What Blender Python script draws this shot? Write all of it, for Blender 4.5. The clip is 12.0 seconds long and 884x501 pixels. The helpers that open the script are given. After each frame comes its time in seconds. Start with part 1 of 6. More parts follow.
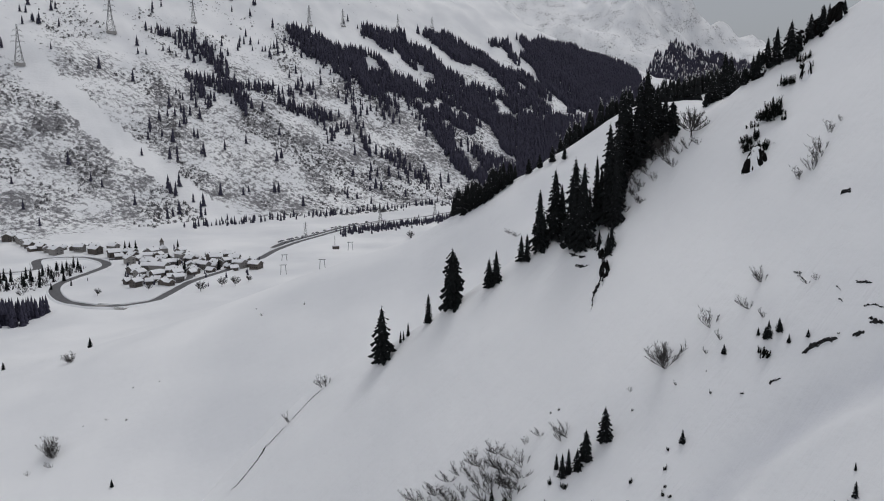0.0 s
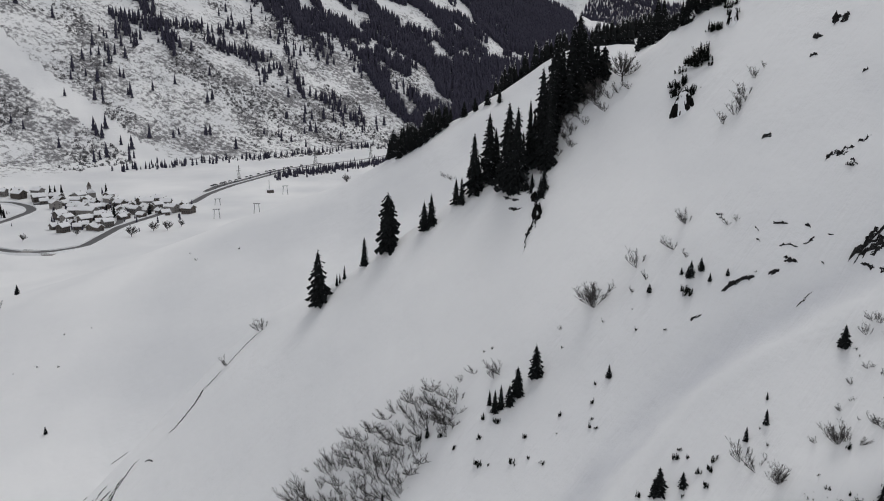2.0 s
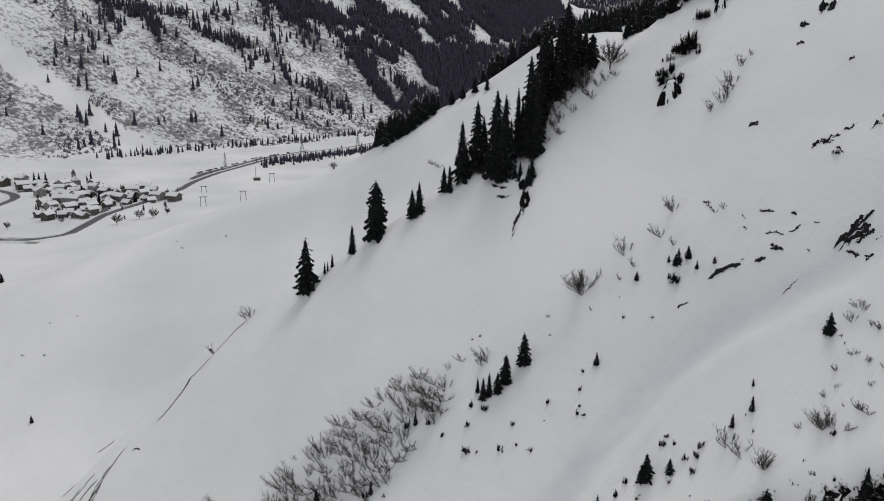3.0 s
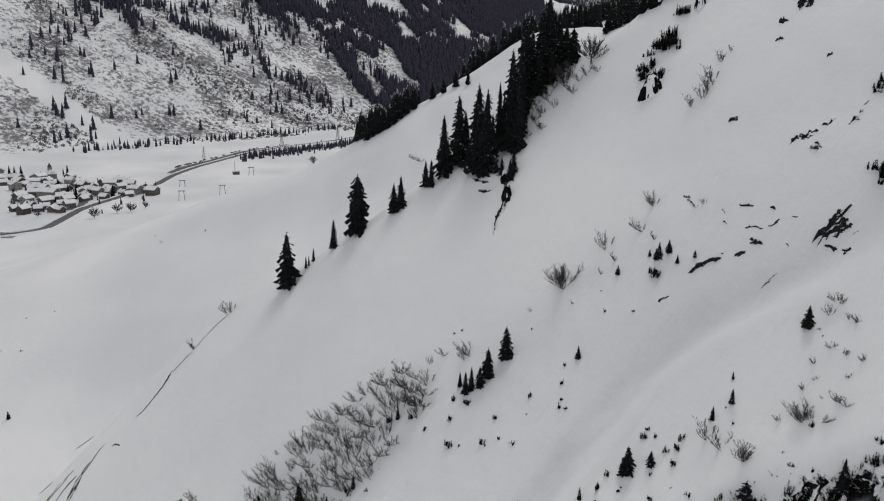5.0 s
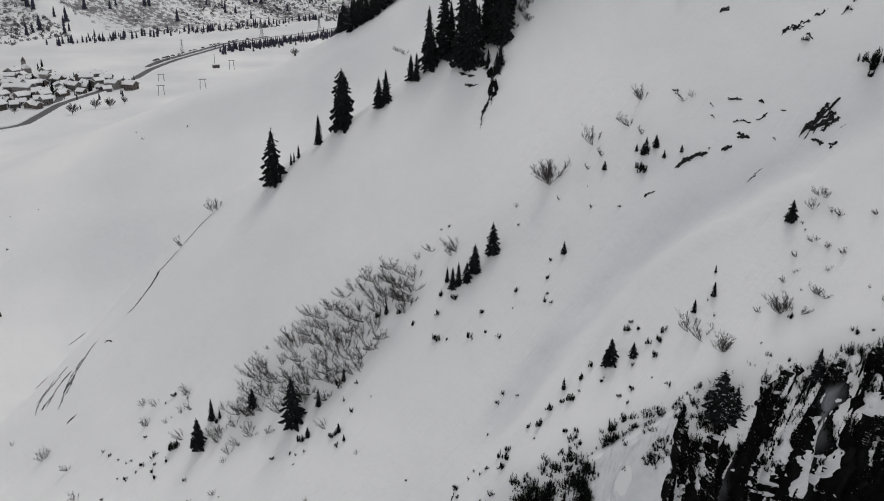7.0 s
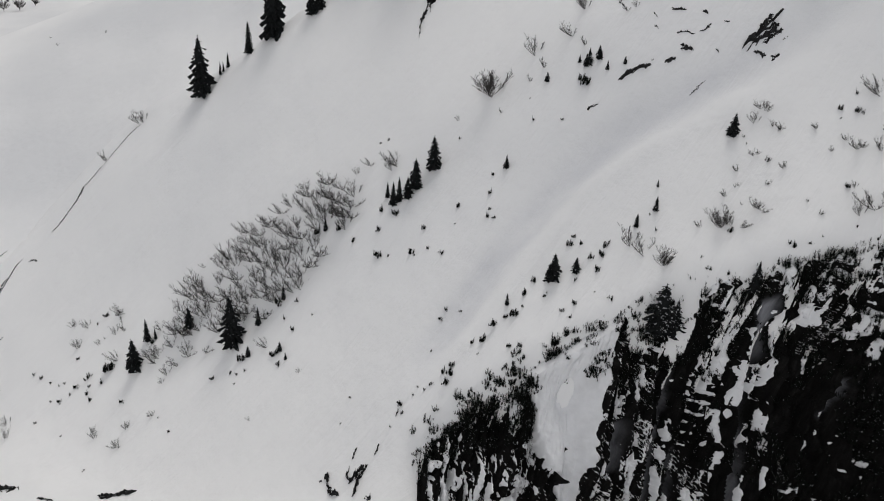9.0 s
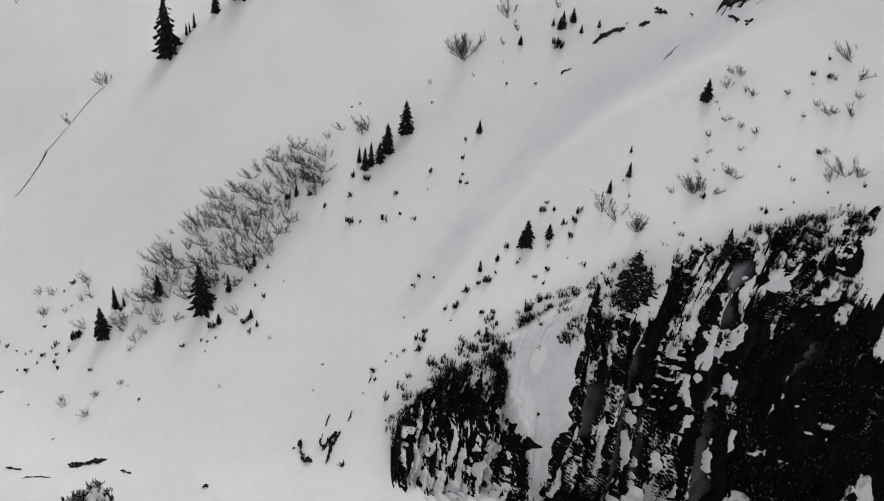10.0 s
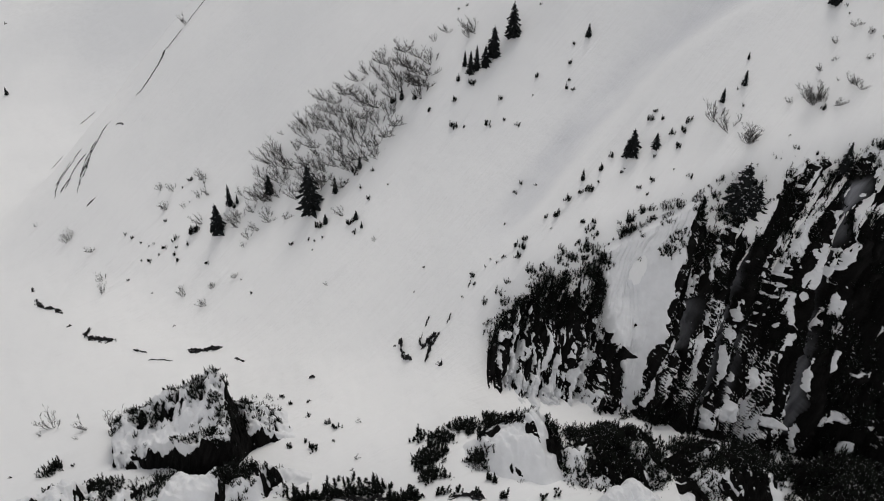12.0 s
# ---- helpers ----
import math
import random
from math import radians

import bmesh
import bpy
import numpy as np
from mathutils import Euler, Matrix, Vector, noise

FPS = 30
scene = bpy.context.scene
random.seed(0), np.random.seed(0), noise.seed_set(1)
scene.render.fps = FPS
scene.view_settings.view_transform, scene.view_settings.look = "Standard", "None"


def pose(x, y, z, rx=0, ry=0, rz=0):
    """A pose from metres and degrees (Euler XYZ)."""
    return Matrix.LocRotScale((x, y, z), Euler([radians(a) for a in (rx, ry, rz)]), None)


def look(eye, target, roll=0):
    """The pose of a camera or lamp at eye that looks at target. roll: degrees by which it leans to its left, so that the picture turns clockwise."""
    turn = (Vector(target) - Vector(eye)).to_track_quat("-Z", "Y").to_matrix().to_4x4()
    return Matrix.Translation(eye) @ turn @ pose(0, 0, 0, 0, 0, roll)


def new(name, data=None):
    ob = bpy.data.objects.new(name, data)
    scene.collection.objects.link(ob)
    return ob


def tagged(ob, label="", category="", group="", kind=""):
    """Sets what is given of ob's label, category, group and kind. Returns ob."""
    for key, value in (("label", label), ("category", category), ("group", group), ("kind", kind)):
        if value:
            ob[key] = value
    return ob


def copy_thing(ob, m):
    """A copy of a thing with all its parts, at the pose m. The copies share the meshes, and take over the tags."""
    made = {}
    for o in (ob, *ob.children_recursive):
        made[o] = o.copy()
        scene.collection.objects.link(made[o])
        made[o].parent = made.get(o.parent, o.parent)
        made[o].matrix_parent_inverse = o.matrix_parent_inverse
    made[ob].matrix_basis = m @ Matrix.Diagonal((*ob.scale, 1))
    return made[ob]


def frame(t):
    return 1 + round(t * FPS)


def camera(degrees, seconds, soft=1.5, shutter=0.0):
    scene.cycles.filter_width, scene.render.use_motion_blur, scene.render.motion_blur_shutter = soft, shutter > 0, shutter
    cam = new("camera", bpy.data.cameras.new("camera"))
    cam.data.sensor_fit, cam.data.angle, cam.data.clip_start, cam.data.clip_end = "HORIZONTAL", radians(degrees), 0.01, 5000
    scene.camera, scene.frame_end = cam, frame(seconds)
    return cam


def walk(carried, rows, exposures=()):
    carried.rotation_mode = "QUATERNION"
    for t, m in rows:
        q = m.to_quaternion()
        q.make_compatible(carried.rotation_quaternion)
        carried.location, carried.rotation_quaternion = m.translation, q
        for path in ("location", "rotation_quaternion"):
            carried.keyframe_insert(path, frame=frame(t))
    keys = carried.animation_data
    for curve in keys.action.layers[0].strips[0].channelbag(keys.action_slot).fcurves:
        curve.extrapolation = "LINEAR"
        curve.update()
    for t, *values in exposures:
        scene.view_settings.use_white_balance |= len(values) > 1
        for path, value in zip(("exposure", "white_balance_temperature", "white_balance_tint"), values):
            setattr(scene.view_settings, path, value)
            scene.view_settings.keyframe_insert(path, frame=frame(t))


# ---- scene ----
cam = camera(55.18, 12.0, soft=1.0)
ROWS = [
    (0.0, 0.207, 0.446, 150.116, 81.453, 0.065, 0.038),
    (0.5, 0.262, -0.202, 150.204, 80.222, -0.117, -1.193),
    (1.0, 0.348, -0.854, 150.295, 79.160, -0.187, -2.525),
    (1.5, 0.429, -1.402, 150.369, 78.291, -0.242, -3.595),
    (2.0, 0.405, -1.641, 150.393, 77.646, -0.423, -4.232),
    (2.5, 0.322, -1.653, 150.402, 77.100, -0.531, -4.667),
    (3.0, 0.233, -1.602, 150.408, 76.826, -0.594, -5.082),
    (5.0, -0.186, -1.636, 150.404, 76.465, -0.895, -6.406),
    (5.5, -0.222, -1.736, 150.472, 75.083, -0.908, -6.642),
    (6.0, -0.238, -1.865, 150.594, 73.229, -0.862, -6.830),
    (6.5, -0.273, -1.881, 150.712, 71.311, -0.802, -7.024),
    (7.0, -0.382, -1.604, 150.754, 69.342, -0.774, -7.451),
    (9.0, -1.311, 1.206, 150.591, 63.366, -2.135, -11.788),
    (9.5, -1.414, 1.828, 150.590, 62.293, -2.651, -12.969),
    (10.0, -1.374, 2.220, 150.663, 60.919, -2.960, -13.574),
    (10.5, -1.298, 2.389, 150.831, 59.202, -2.764, -12.891),
    (11.0, -1.207, 2.334, 151.091, 57.419, -2.097, -10.941),
    (11.5, -1.091, 2.100, 151.403, 55.697, -1.135, -8.694),
    (12.0, -0.991, 1.821, 151.734, 54.054, -0.591, -6.709),
]
EXPOSURES = [(0.0, -0.16, 6290, 11), (2.5, -0.14, 6470, 10), (5.0, -0.15, 6530, 10), (7.0, -0.15, 6570, 10), (9.0, 0.0, 6630, 10), (12.0, -0.02, 6670, 10)]
walk(cam, [(t, pose(x, y, z, rx, ry, rz)) for t, x, y, z, rx, ry, rz in ROWS], EXPOSURES)

# ---- light: an overcast winter day ----
world = bpy.data.worlds.new("overcast_sky")
scene.world = world
world.use_nodes = True
wn, wl = world.node_tree.nodes, world.node_tree.links
sky = wn.new("ShaderNodeTexSky")
sky.sky_type, sky.sun_disc = "NISHITA", False
sky.sun_elevation, sky.sun_rotation = radians(32), radians(200)
sky.altitude, sky.air_density, sky.dust_density = 1600, 1.0, 4.0
grey = wn.new("ShaderNodeHueSaturation")
grey.inputs["Saturation"].default_value = 0.18
wl.new(sky.outputs[0], grey.inputs["Color"])
# an overcast dome: brightest overhead, a third of that at the horizon
up = wn.new("ShaderNodeSeparateXYZ")
wl.new(wn.new("ShaderNodeTexCoord").outputs["Generated"], up.inputs[0])
dome = wn.new("ShaderNodeMapRange")
dome.inputs["To Min"].default_value, dome.inputs["To Max"].default_value = 0.43, 1.74
wl.new(up.outputs["Z"], dome.inputs["Value"])
cloud = wn.new("ShaderNodeMix")
cloud.data_type, cloud.blend_type = "RGBA", "MULTIPLY"
cloud.inputs["Factor"].default_value = 1.0
wl.new(grey.outputs[0], cloud.inputs["A"])
wl.new(dome.outputs[0], cloud.inputs["B"])
wl.new(cloud.outputs["Result"], wn["Background"].inputs["Color"])
wn["Background"].inputs["Strength"].default_value = 0.092
sun_data = bpy.data.lights.new("sun", "SUN")
sun_data.energy, sun_data.angle, sun_data.color = 1.25, radians(25), (1.0, 0.97, 0.93)
sun = new("sun", sun_data)
sun.matrix_world = look((0, 0, 0), (-0.24, -0.52, -0.82))
sun.location = (0, 0, 400)


# ---- ground form ----
_TAB = np.random.RandomState(7).rand(256, 256)


def vnoise(x, y):
    xi, yi = np.floor(x).astype(int), np.floor(y).astype(int)
    fx, fy = x - xi, y - yi
    fx, fy = fx ** 3 * (fx * (6 * fx - 15) + 10), fy ** 3 * (fy * (6 * fy - 15) + 10)
    a, b = _TAB[xi % 256, yi % 256], _TAB[(xi + 1) % 256, yi % 256]
    c, d = _TAB[xi % 256, (yi + 1) % 256], _TAB[(xi + 1) % 256, (yi + 1) % 256]
    return (a + (b - a) * fx) * (1 - fy) + (c + (d - c) * fx) * fy - 0.5


def fbm(x, y, size, octaves=4):
    total, amp = 0.0, 1.0
    for k in range(octaves):
        total = total + amp * vnoise(x / size + 13.7 * k, y / size - 7.3 * k)
        size, amp = size / 2.03, amp * 0.5
    return total


def smax(a, b, k):
    return 0.5 * (a + b + np.sqrt((a - b) ** 2 + k * k))


def smin(a, b, k):
    return 0.5 * (a + b - np.sqrt((a - b) ** 2 + k * k))


def step(v, lo, hi):
    s = np.clip((v - lo) / (hi - lo), 0, 1)
    return s * s * (3 - 2 * s)


def face(x, y):
    """The open snow face of the near rib."""
    return 98 + 0.68 * (x - 27) + 0.42 * (y - 144)


def crest_y(x):
    return smin(207 + 0.1 * x + 7 * step(-x, 12, 30), 207.5 + 0.72 * (x + 36), 3) + 9 * step(x, 22, 44) - 7.5 * step(x, 54, 69)


def edge_y(x):
    """Where the face breaks off into the cliff."""
    return smin(96 + 0 * x, 96 - 0.45 * (x - 50), 4) - 3 * step(-x, -22, -10)


def foot_y(x):
    return 88 - 0.38 * (x - 10)


def slide_y(x):
    """The line of the shallow slide track down the face."""
    return 104 + 17.5 * step(x, 12, 52) - 3 * step(x, 55, 75)


def opposite(x, y):
    q = -0.68 * (x + 280) + 0.73 * (y - 1100)
    z = 10 + 0.75 * smax(q - 50, 0 * q, 40)
    far = step(q, 60, 300)
    z = z + far * (34 * fbm(x, y, 260, 4) + 20 * np.abs(vnoise((0.73 * x + 0.68 * y) / 62, q / 330)) + 9 * np.abs(vnoise((0.73 * x + 0.68 * y) / 23, q / 120)))
    cap = smax(430 - 0.30 * (x - 180), 60 + 0 * x, 40) + 45 * fbm(x, y, 240, 3)
    cap = cap + 900 * step(-x, -260, 500)
    return smin(z, cap, 30)


def far_range(x, y):
    d = np.hypot(x, y)
    up = step(d, 2500, 4300)
    az = np.degrees(np.arctan2(x, y))
    top = np.interp(az, [8, 14, 15.6, 16.4, 17.8, 19, 20.5, 22, 25], [1000, 840, 700, 600, 530, 450, 410, 430, 400]) + 500 * step(az, 25, 40)
    crag = 1 - 3 * np.abs(vnoise(x / 520 + 4, y / 520)) - 1.2 * np.abs(vnoise(x / 190, y / 190 + 8)) - 0.5 * np.abs(vnoise(x / 70, y / 70 + 3))
    return -20 + up * (top + 120 * fbm(x, y, 700, 5) + 150 * crag * step(-az, -24, -18))


def ground_z(x, y):
    x, y = np.asarray(x, float), np.asarray(y, float)
    rib = face(x, y)
    yc = crest_y(x) + 3 * fbm(x, y, 30, 3)
    back = face(x, yc) - (0.3 + 0.45 * step(x, -50, 0)) * (y - yc)
    rib = smin(rib, back, 5)
    ye = edge_y(x)
    drop = face(x, ye) - (0.42 + 1.5 * step(x, 8, 24)) * (ye - y) - 1.0 * step(x, 8, 20)
    drop = drop + 3 * step(-x, -22, 10)
    rib = smin(rib, drop, 1.2)
    near = 56 + 0.047 * (x + 9) - 0.323 * (y - 102) - 0.25 * smax(x - 25, 0 * x, 10)
    z = smax(rib, near, 9)
    rib2 = smin(105 + 0.68 * (x - 10) + 0.3 * (y - 420), 105 + 0.68 * (x - 10) - 0.7 * (y - 420), 6) + 6 * fbm(x, y, 40, 3)
    rib3 = smin(162 + 0.62 * (x - 156) + 0.3 * (y - 620), 162 + 0.62 * (x - 156) - 0.6 * (y - 620), 12) + 10 * fbm(x, y, 70, 3)
    rib2 = smin(rib2, 162 - 0.05 * (x - 100) + 4 * fbm(x, y, 30, 3), 8)
    rib3 = smin(rib3, 172 - 0.03 * (x - 170) + 6 * fbm(x, y, 40, 3), 8)
    u = x - 0.47 * (y - 841) + 267
    meadow = 4 + 0.37 * smax(u - 215, 0 * u, 60) * step(y, 230, 450) * (1 - step(y, 560, 900))
    meadow = meadow + 2.5 * fbm(x, y, 90, 3)
    z = smax(z, smax(rib2, smax(rib3, meadow, 10), 8), 6)
    z = smax(z, opposite(x, y), 12)
    z = smax(z, far_range(x, y), 20)
    d = np.hypot(x, y)
    z = z + 1.6 * fbm(x, y, 38, 3) * step(d, 60, 120) + 0.35 * fbm(x, y, 5, 3) * step(400 - d, 0, 200)
    # the shallow slide track down the face
    line = slide_y(x)
    z = z - 2.0 * np.exp(-((y - line) / 4.0) ** 2) * step(x, 14, 26) * step(110 - x, 0, 30) + 0.5 * np.exp(-((y - line + 6.0) / 1.6) ** 2) * step(x, 20, 32) * step(75 - x, 0, 20)
    return np.minimum(z, 1500)


# ---- materials ----
def nodes_of(name):
    m = bpy.data.materials.new(name)
    m.use_nodes = True
    t = m.node_tree
    return m, t.nodes, t.links, t.nodes["Principled BSDF"]


def noise_node(n, l, scale, detail=4.0, rough=0.55, space="pos", stretch=None):
    tex = n.new("ShaderNodeTexNoise")
    tex.inputs["Scale"].default_value, tex.inputs["Detail"].default_value = scale, detail
    tex.inputs["Roughness"].default_value = rough
    src = n.new("ShaderNodeNewGeometry").outputs["Position"] if space == "pos" else n.new("ShaderNodeTexCoord").outputs["Object"]
    if stretch:
        mp = n.new("ShaderNodeMapping")
        mp.inputs["Rotation"].default_value = [radians(a) for a in stretch[3:]] if len(stretch) > 3 else (0, 0, 0)
        mp.inputs["Scale"].default_value = stretch[:3]
        l.new(src, mp.inputs["Vector"])
        src = mp.outputs[0]
    l.new(src, tex.inputs["Vector"])
    return tex.outputs["Fac"]


def strata_node(n, l, scale, detail=6.0, rough=0.65, lean=0.42, long=0.10):
    """Noise drawn out along the slanting beds of the rock."""
    sep = n.new("ShaderNodeSeparateXYZ")
    l.new(n.new("ShaderNodeNewGeometry").outputs["Position"], sep.inputs[0])
    com = n.new("ShaderNodeCombineXYZ")
    l.new(math_node(n, l, "SUBTRACT", sep.outputs["X"], math_node(n, l, "MULTIPLY", sep.outputs["Z"], lean)), com.inputs["X"])
    l.new(math_node(n, l, "MULTIPLY", sep.outputs["Y"], 0.3), com.inputs["Y"])
    l.new(math_node(n, l, "MULTIPLY", sep.outputs["Z"], long), com.inputs["Z"])
    tex = n.new("ShaderNodeTexNoise")
    tex.inputs["Scale"].default_value, tex.inputs["Detail"].default_value, tex.inputs["Roughness"].default_value = scale, detail, rough
    l.new(com.outputs[0], tex.inputs["Vector"])
    return tex.outputs["Fac"]


def rill_node(n, l, across, along):
    """Noise drawn out down the fall line of the near face."""
    sep = n.new("ShaderNodeSeparateXYZ")
    l.new(n.new("ShaderNodeNewGeometry").outputs["Position"], sep.inputs[0])
    com = n.new("ShaderNodeCombineXYZ")
    for k, (a, b, size) in enumerate(((0.85, 0.53, along), (-0.53, 0.85, across))):
        v = math_node(n, l, "ADD", math_node(n, l, "MULTIPLY", sep.outputs["X"], a * size), math_node(n, l, "MULTIPLY", sep.outputs["Y"], b * size))
        l.new(v, com.inputs[k])
    tex = n.new("ShaderNodeTexNoise")
    tex.inputs["Scale"].default_value, tex.inputs["Detail"].default_value, tex.inputs["Roughness"].default_value = 1.0, 5.0, 0.6
    l.new(com.outputs[0], tex.inputs["Vector"])
    return tex.outputs["Fac"]


def ramp_node(n, l, fac, stops):
    r = n.new("ShaderNodeValToRGB")
    el = r.color_ramp.elements
    while len(el) < len(stops):
        el.new(0.5)
    for e, (p, c) in zip(el, stops):
        e.position, e.color = p, (*c, 1) if len(c) == 3 else c
    l.new(fac, r.inputs["Fac"])
    return r.outputs["Color"]


def mix_node(n, l, fac, a, b):
    m = n.new("ShaderNodeMix")
    m.data_type = "RGBA"
    for sock, v in ((m.inputs["Factor"], fac), (m.inputs["A"], a), (m.inputs["B"], b)):
        if isinstance(v, (int, float)):
            sock.default_value = v
        elif isinstance(v, tuple):
            sock.default_value = (*v, 1)
        else:
            l.new(v, sock)
    return m.outputs["Result"]


def math_node(n, l, op, a, b=None, clamp=False):
    m = n.new("ShaderNodeMath")
    m.operation, m.use_clamp = op, clamp
    for sock, v in zip(m.inputs, (a, b)):
        if v is None:
            continue
        if isinstance(v, (int, float)):
            sock.default_value = v
        else:
            l.new(v, sock)
    return m.outputs[0]


def bump_node(n, l, bsdf, height, strength, dist):
    b = n.new("ShaderNodeBump")
    b.inputs["Strength"].default_value, b.inputs["Distance"].default_value = strength, dist
    l.new(height, b.inputs["Height"])
    l.new(b.outputs[0], bsdf.inputs["Normal"])


def plain(name, colour, rough=0.8, metal=0.0, vary=0.25, scale=2.0, space="pos", by_object=0.0):
    m, n, l, b = nodes_of(name)
    dark = tuple(c * (1 - vary) for c in colour)
    light = tuple(min(1, c * (1 + vary)) for c in colour)
    col = ramp_node(n, l, noise_node(n, l, scale, 5, 0.6, space), [(0.3, dark), (0.7, light)])
    if by_object:
        hsv = n.new("ShaderNodeHueSaturation")
        rnd = n.new("ShaderNodeObjectInfo").outputs["Random"]
        l.new(math_node(n, l, "MULTIPLY_ADD", rnd, by_object), hsv.inputs["Value"])
        hsv.inputs["Value"].links[0].from_node.inputs[2].default_value = 1 - by_object / 2
        l.new(col, hsv.inputs["Color"])
        col = hsv.outputs[0]
    l.new(col, b.inputs["Base Color"])
    b.inputs["Roughness"].default_value, b.inputs["Metallic"].default_value = rough, metal
    return m


SNOW = (0.80, 0.81, 0.83)


def ground_material():
    m, n, l, b = nodes_of("snow_ground")
    soft = ramp_node(n, l, noise_node(n, l, 0.014, 3, 0.42), [(0.32, (0.74, 0.752, 0.772)), (0.66, (0.885, 0.89, 0.895))])
    # slide track: older scraped snow, greyed further to carry the hollow's shading
    wn_ = n.new("ShaderNodeAttribute")
    wn_.attribute_name = "grey_tone"
    soft = mix_node(n, l, wn_.outputs["Fac"], soft, (0.655, 0.668, 0.705))
    # alder scrub, grass tufts and stones that show through the snow of the far slopes
    at = n.new("ShaderNodeAttribute")
    at.attribute_name = "scrub"
    fine = noise_node(n, l, 0.16, 6, 0.72)
    broad = noise_node(n, l, 0.018, 4, 0.6)
    v = math_node(n, l, "ADD", fine, math_node(n, l, "MULTIPLY", math_node(n, l, "SUBTRACT", broad, 0.5), 0.6))
    v = math_node(n, l, "ADD", v, math_node(n, l, "MULTIPLY", math_node(n, l, "SUBTRACT", at.outputs["Fac"], 1.0), 0.55))
    mask = ramp_node(n, l, v, [(0.45, (0, 0, 0)), (0.59, (1, 1, 1))])
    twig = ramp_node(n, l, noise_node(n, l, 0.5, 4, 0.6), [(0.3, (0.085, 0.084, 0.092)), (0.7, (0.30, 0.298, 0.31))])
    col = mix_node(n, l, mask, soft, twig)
    l.new(col, b.inputs["Base Color"])
    b.inputs["Roughness"].default_value = 0.75
    b.inputs["Specular IOR Level"].default_value = 0.2
    h = math_node(n, l, "ADD", noise_node(n, l, 0.25, 6, 0.55), math_node(n, l, "MULTIPLY", noise_node(n, l, 0.06, 3, 0.5, stretch=(1.0, 0.35, 0.5, 0, 0, 30)), 1.5))
    # shallow rills and slide marks down the fall line
    h = math_node(n, l, "ADD", h, math_node(n, l, "MULTIPLY", rill_node(n, l, 0.45, 0.035), 1.3))
    bump_node(n, l, b, h, 0.5, 0.6)
    return m


def rock_snow_material(name, bias, rock=(0.03, 0.029, 0.03), strata=True, size=1.0):
    """Dark rock that carries snow on everything that faces up."""
    m, n, l, b = nodes_of(name)
    g = n.new("ShaderNodeNewGeometry")
    sep = n.new("ShaderNodeSeparateXYZ")
    l.new(g.outputs["Normal"], sep.inputs[0])
    streak = strata_node(n, l, 0.75) if strata else noise_node(n, l, 0.5 * size, 6, 0.65)
    fine = noise_node(n, l, 1.6 * size, 6, 0.7)
    v = math_node(n, l, "ADD", sep.outputs["Z"], math_node(n, l, "MULTIPLY", math_node(n, l, "SUBTRACT", streak, 0.5), 1.7))
    v = math_node(n, l, "ADD", v, math_node(n, l, "MULTIPLY", math_node(n, l, "SUBTRACT", fine, 0.5), 0.4))
    at = n.new("ShaderNodeAttribute")
    at.attribute_name = "snowy"
    v = math_node(n, l, "ADD", v, at.outputs["Fac"])
    mask = ramp_node(n, l, v, [(bias - 0.015, (0, 0, 0)), (bias + 0.025, (1, 1, 1))])
    grain = strata_node(n, l, 2.4) if strata else noise_node(n, l, 1.1 * size, 6, 0.7)
    stone = ramp_node(n, l, grain, [(0.3, tuple(c * 0.35 for c in rock)), (0.55, rock), (0.8, tuple(c * 2.8 for c in rock))])
    if strata:
        # some beds are of paler, smoother slab
        at = n.new("ShaderNodeAttribute")
        at.attribute_name = "slab"
        grey_tone = ramp_node(n, l, strata_node(n, l, 1.7, 5.0, 0.6, 0.40, 0.05), [(0.32, (0.09, 0.093, 0.102)), (0.60, (0.26, 0.266, 0.29))])
        stone = mix_node(n, l, at.outputs["Fac"], stone, grey_tone)
    snow = ramp_node(n, l, noise_node(n, l, 0.3, 4), [(0.3, (0.68, 0.70, 0.73)), (0.7, (0.82, 0.83, 0.84))])
    l.new(mix_node(n, l, mask, stone, snow), b.inputs["Base Color"])
    b.inputs["Roughness"].default_value = 0.85
    b.inputs["Specular IOR Level"].default_value = 0.05
    bump_node(n, l, b, math_node(n, l, "ADD", streak, fine), 0.6, 0.4)
    return m


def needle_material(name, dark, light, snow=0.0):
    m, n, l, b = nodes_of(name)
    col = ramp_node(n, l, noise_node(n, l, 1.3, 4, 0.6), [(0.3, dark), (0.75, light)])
    if snow:
        g = n.new("ShaderNodeNewGeometry")
        sep = n.new("ShaderNodeSeparateXYZ")
        l.new(g.outputs["Normal"], sep.inputs[0])
        up = math_node(n, l, "MULTIPLY", math_node(n, l, "ABSOLUTE", sep.outputs["Z"]), noise_node(n, l, 2.5, 3, 0.6))
        mask = ramp_node(n, l, up, [(0.62 - snow, (0, 0, 0)), (0.66 - snow, (1, 1, 1))])
        col = mix_node(n, l, mask, col, (0.62, 0.63, 0.66))
    l.new(col, b.inputs["Base Color"])
    b.inputs["Roughness"].default_value = 0.9
    b.inputs["Specular IOR Level"].default_value = 0.1
    return m


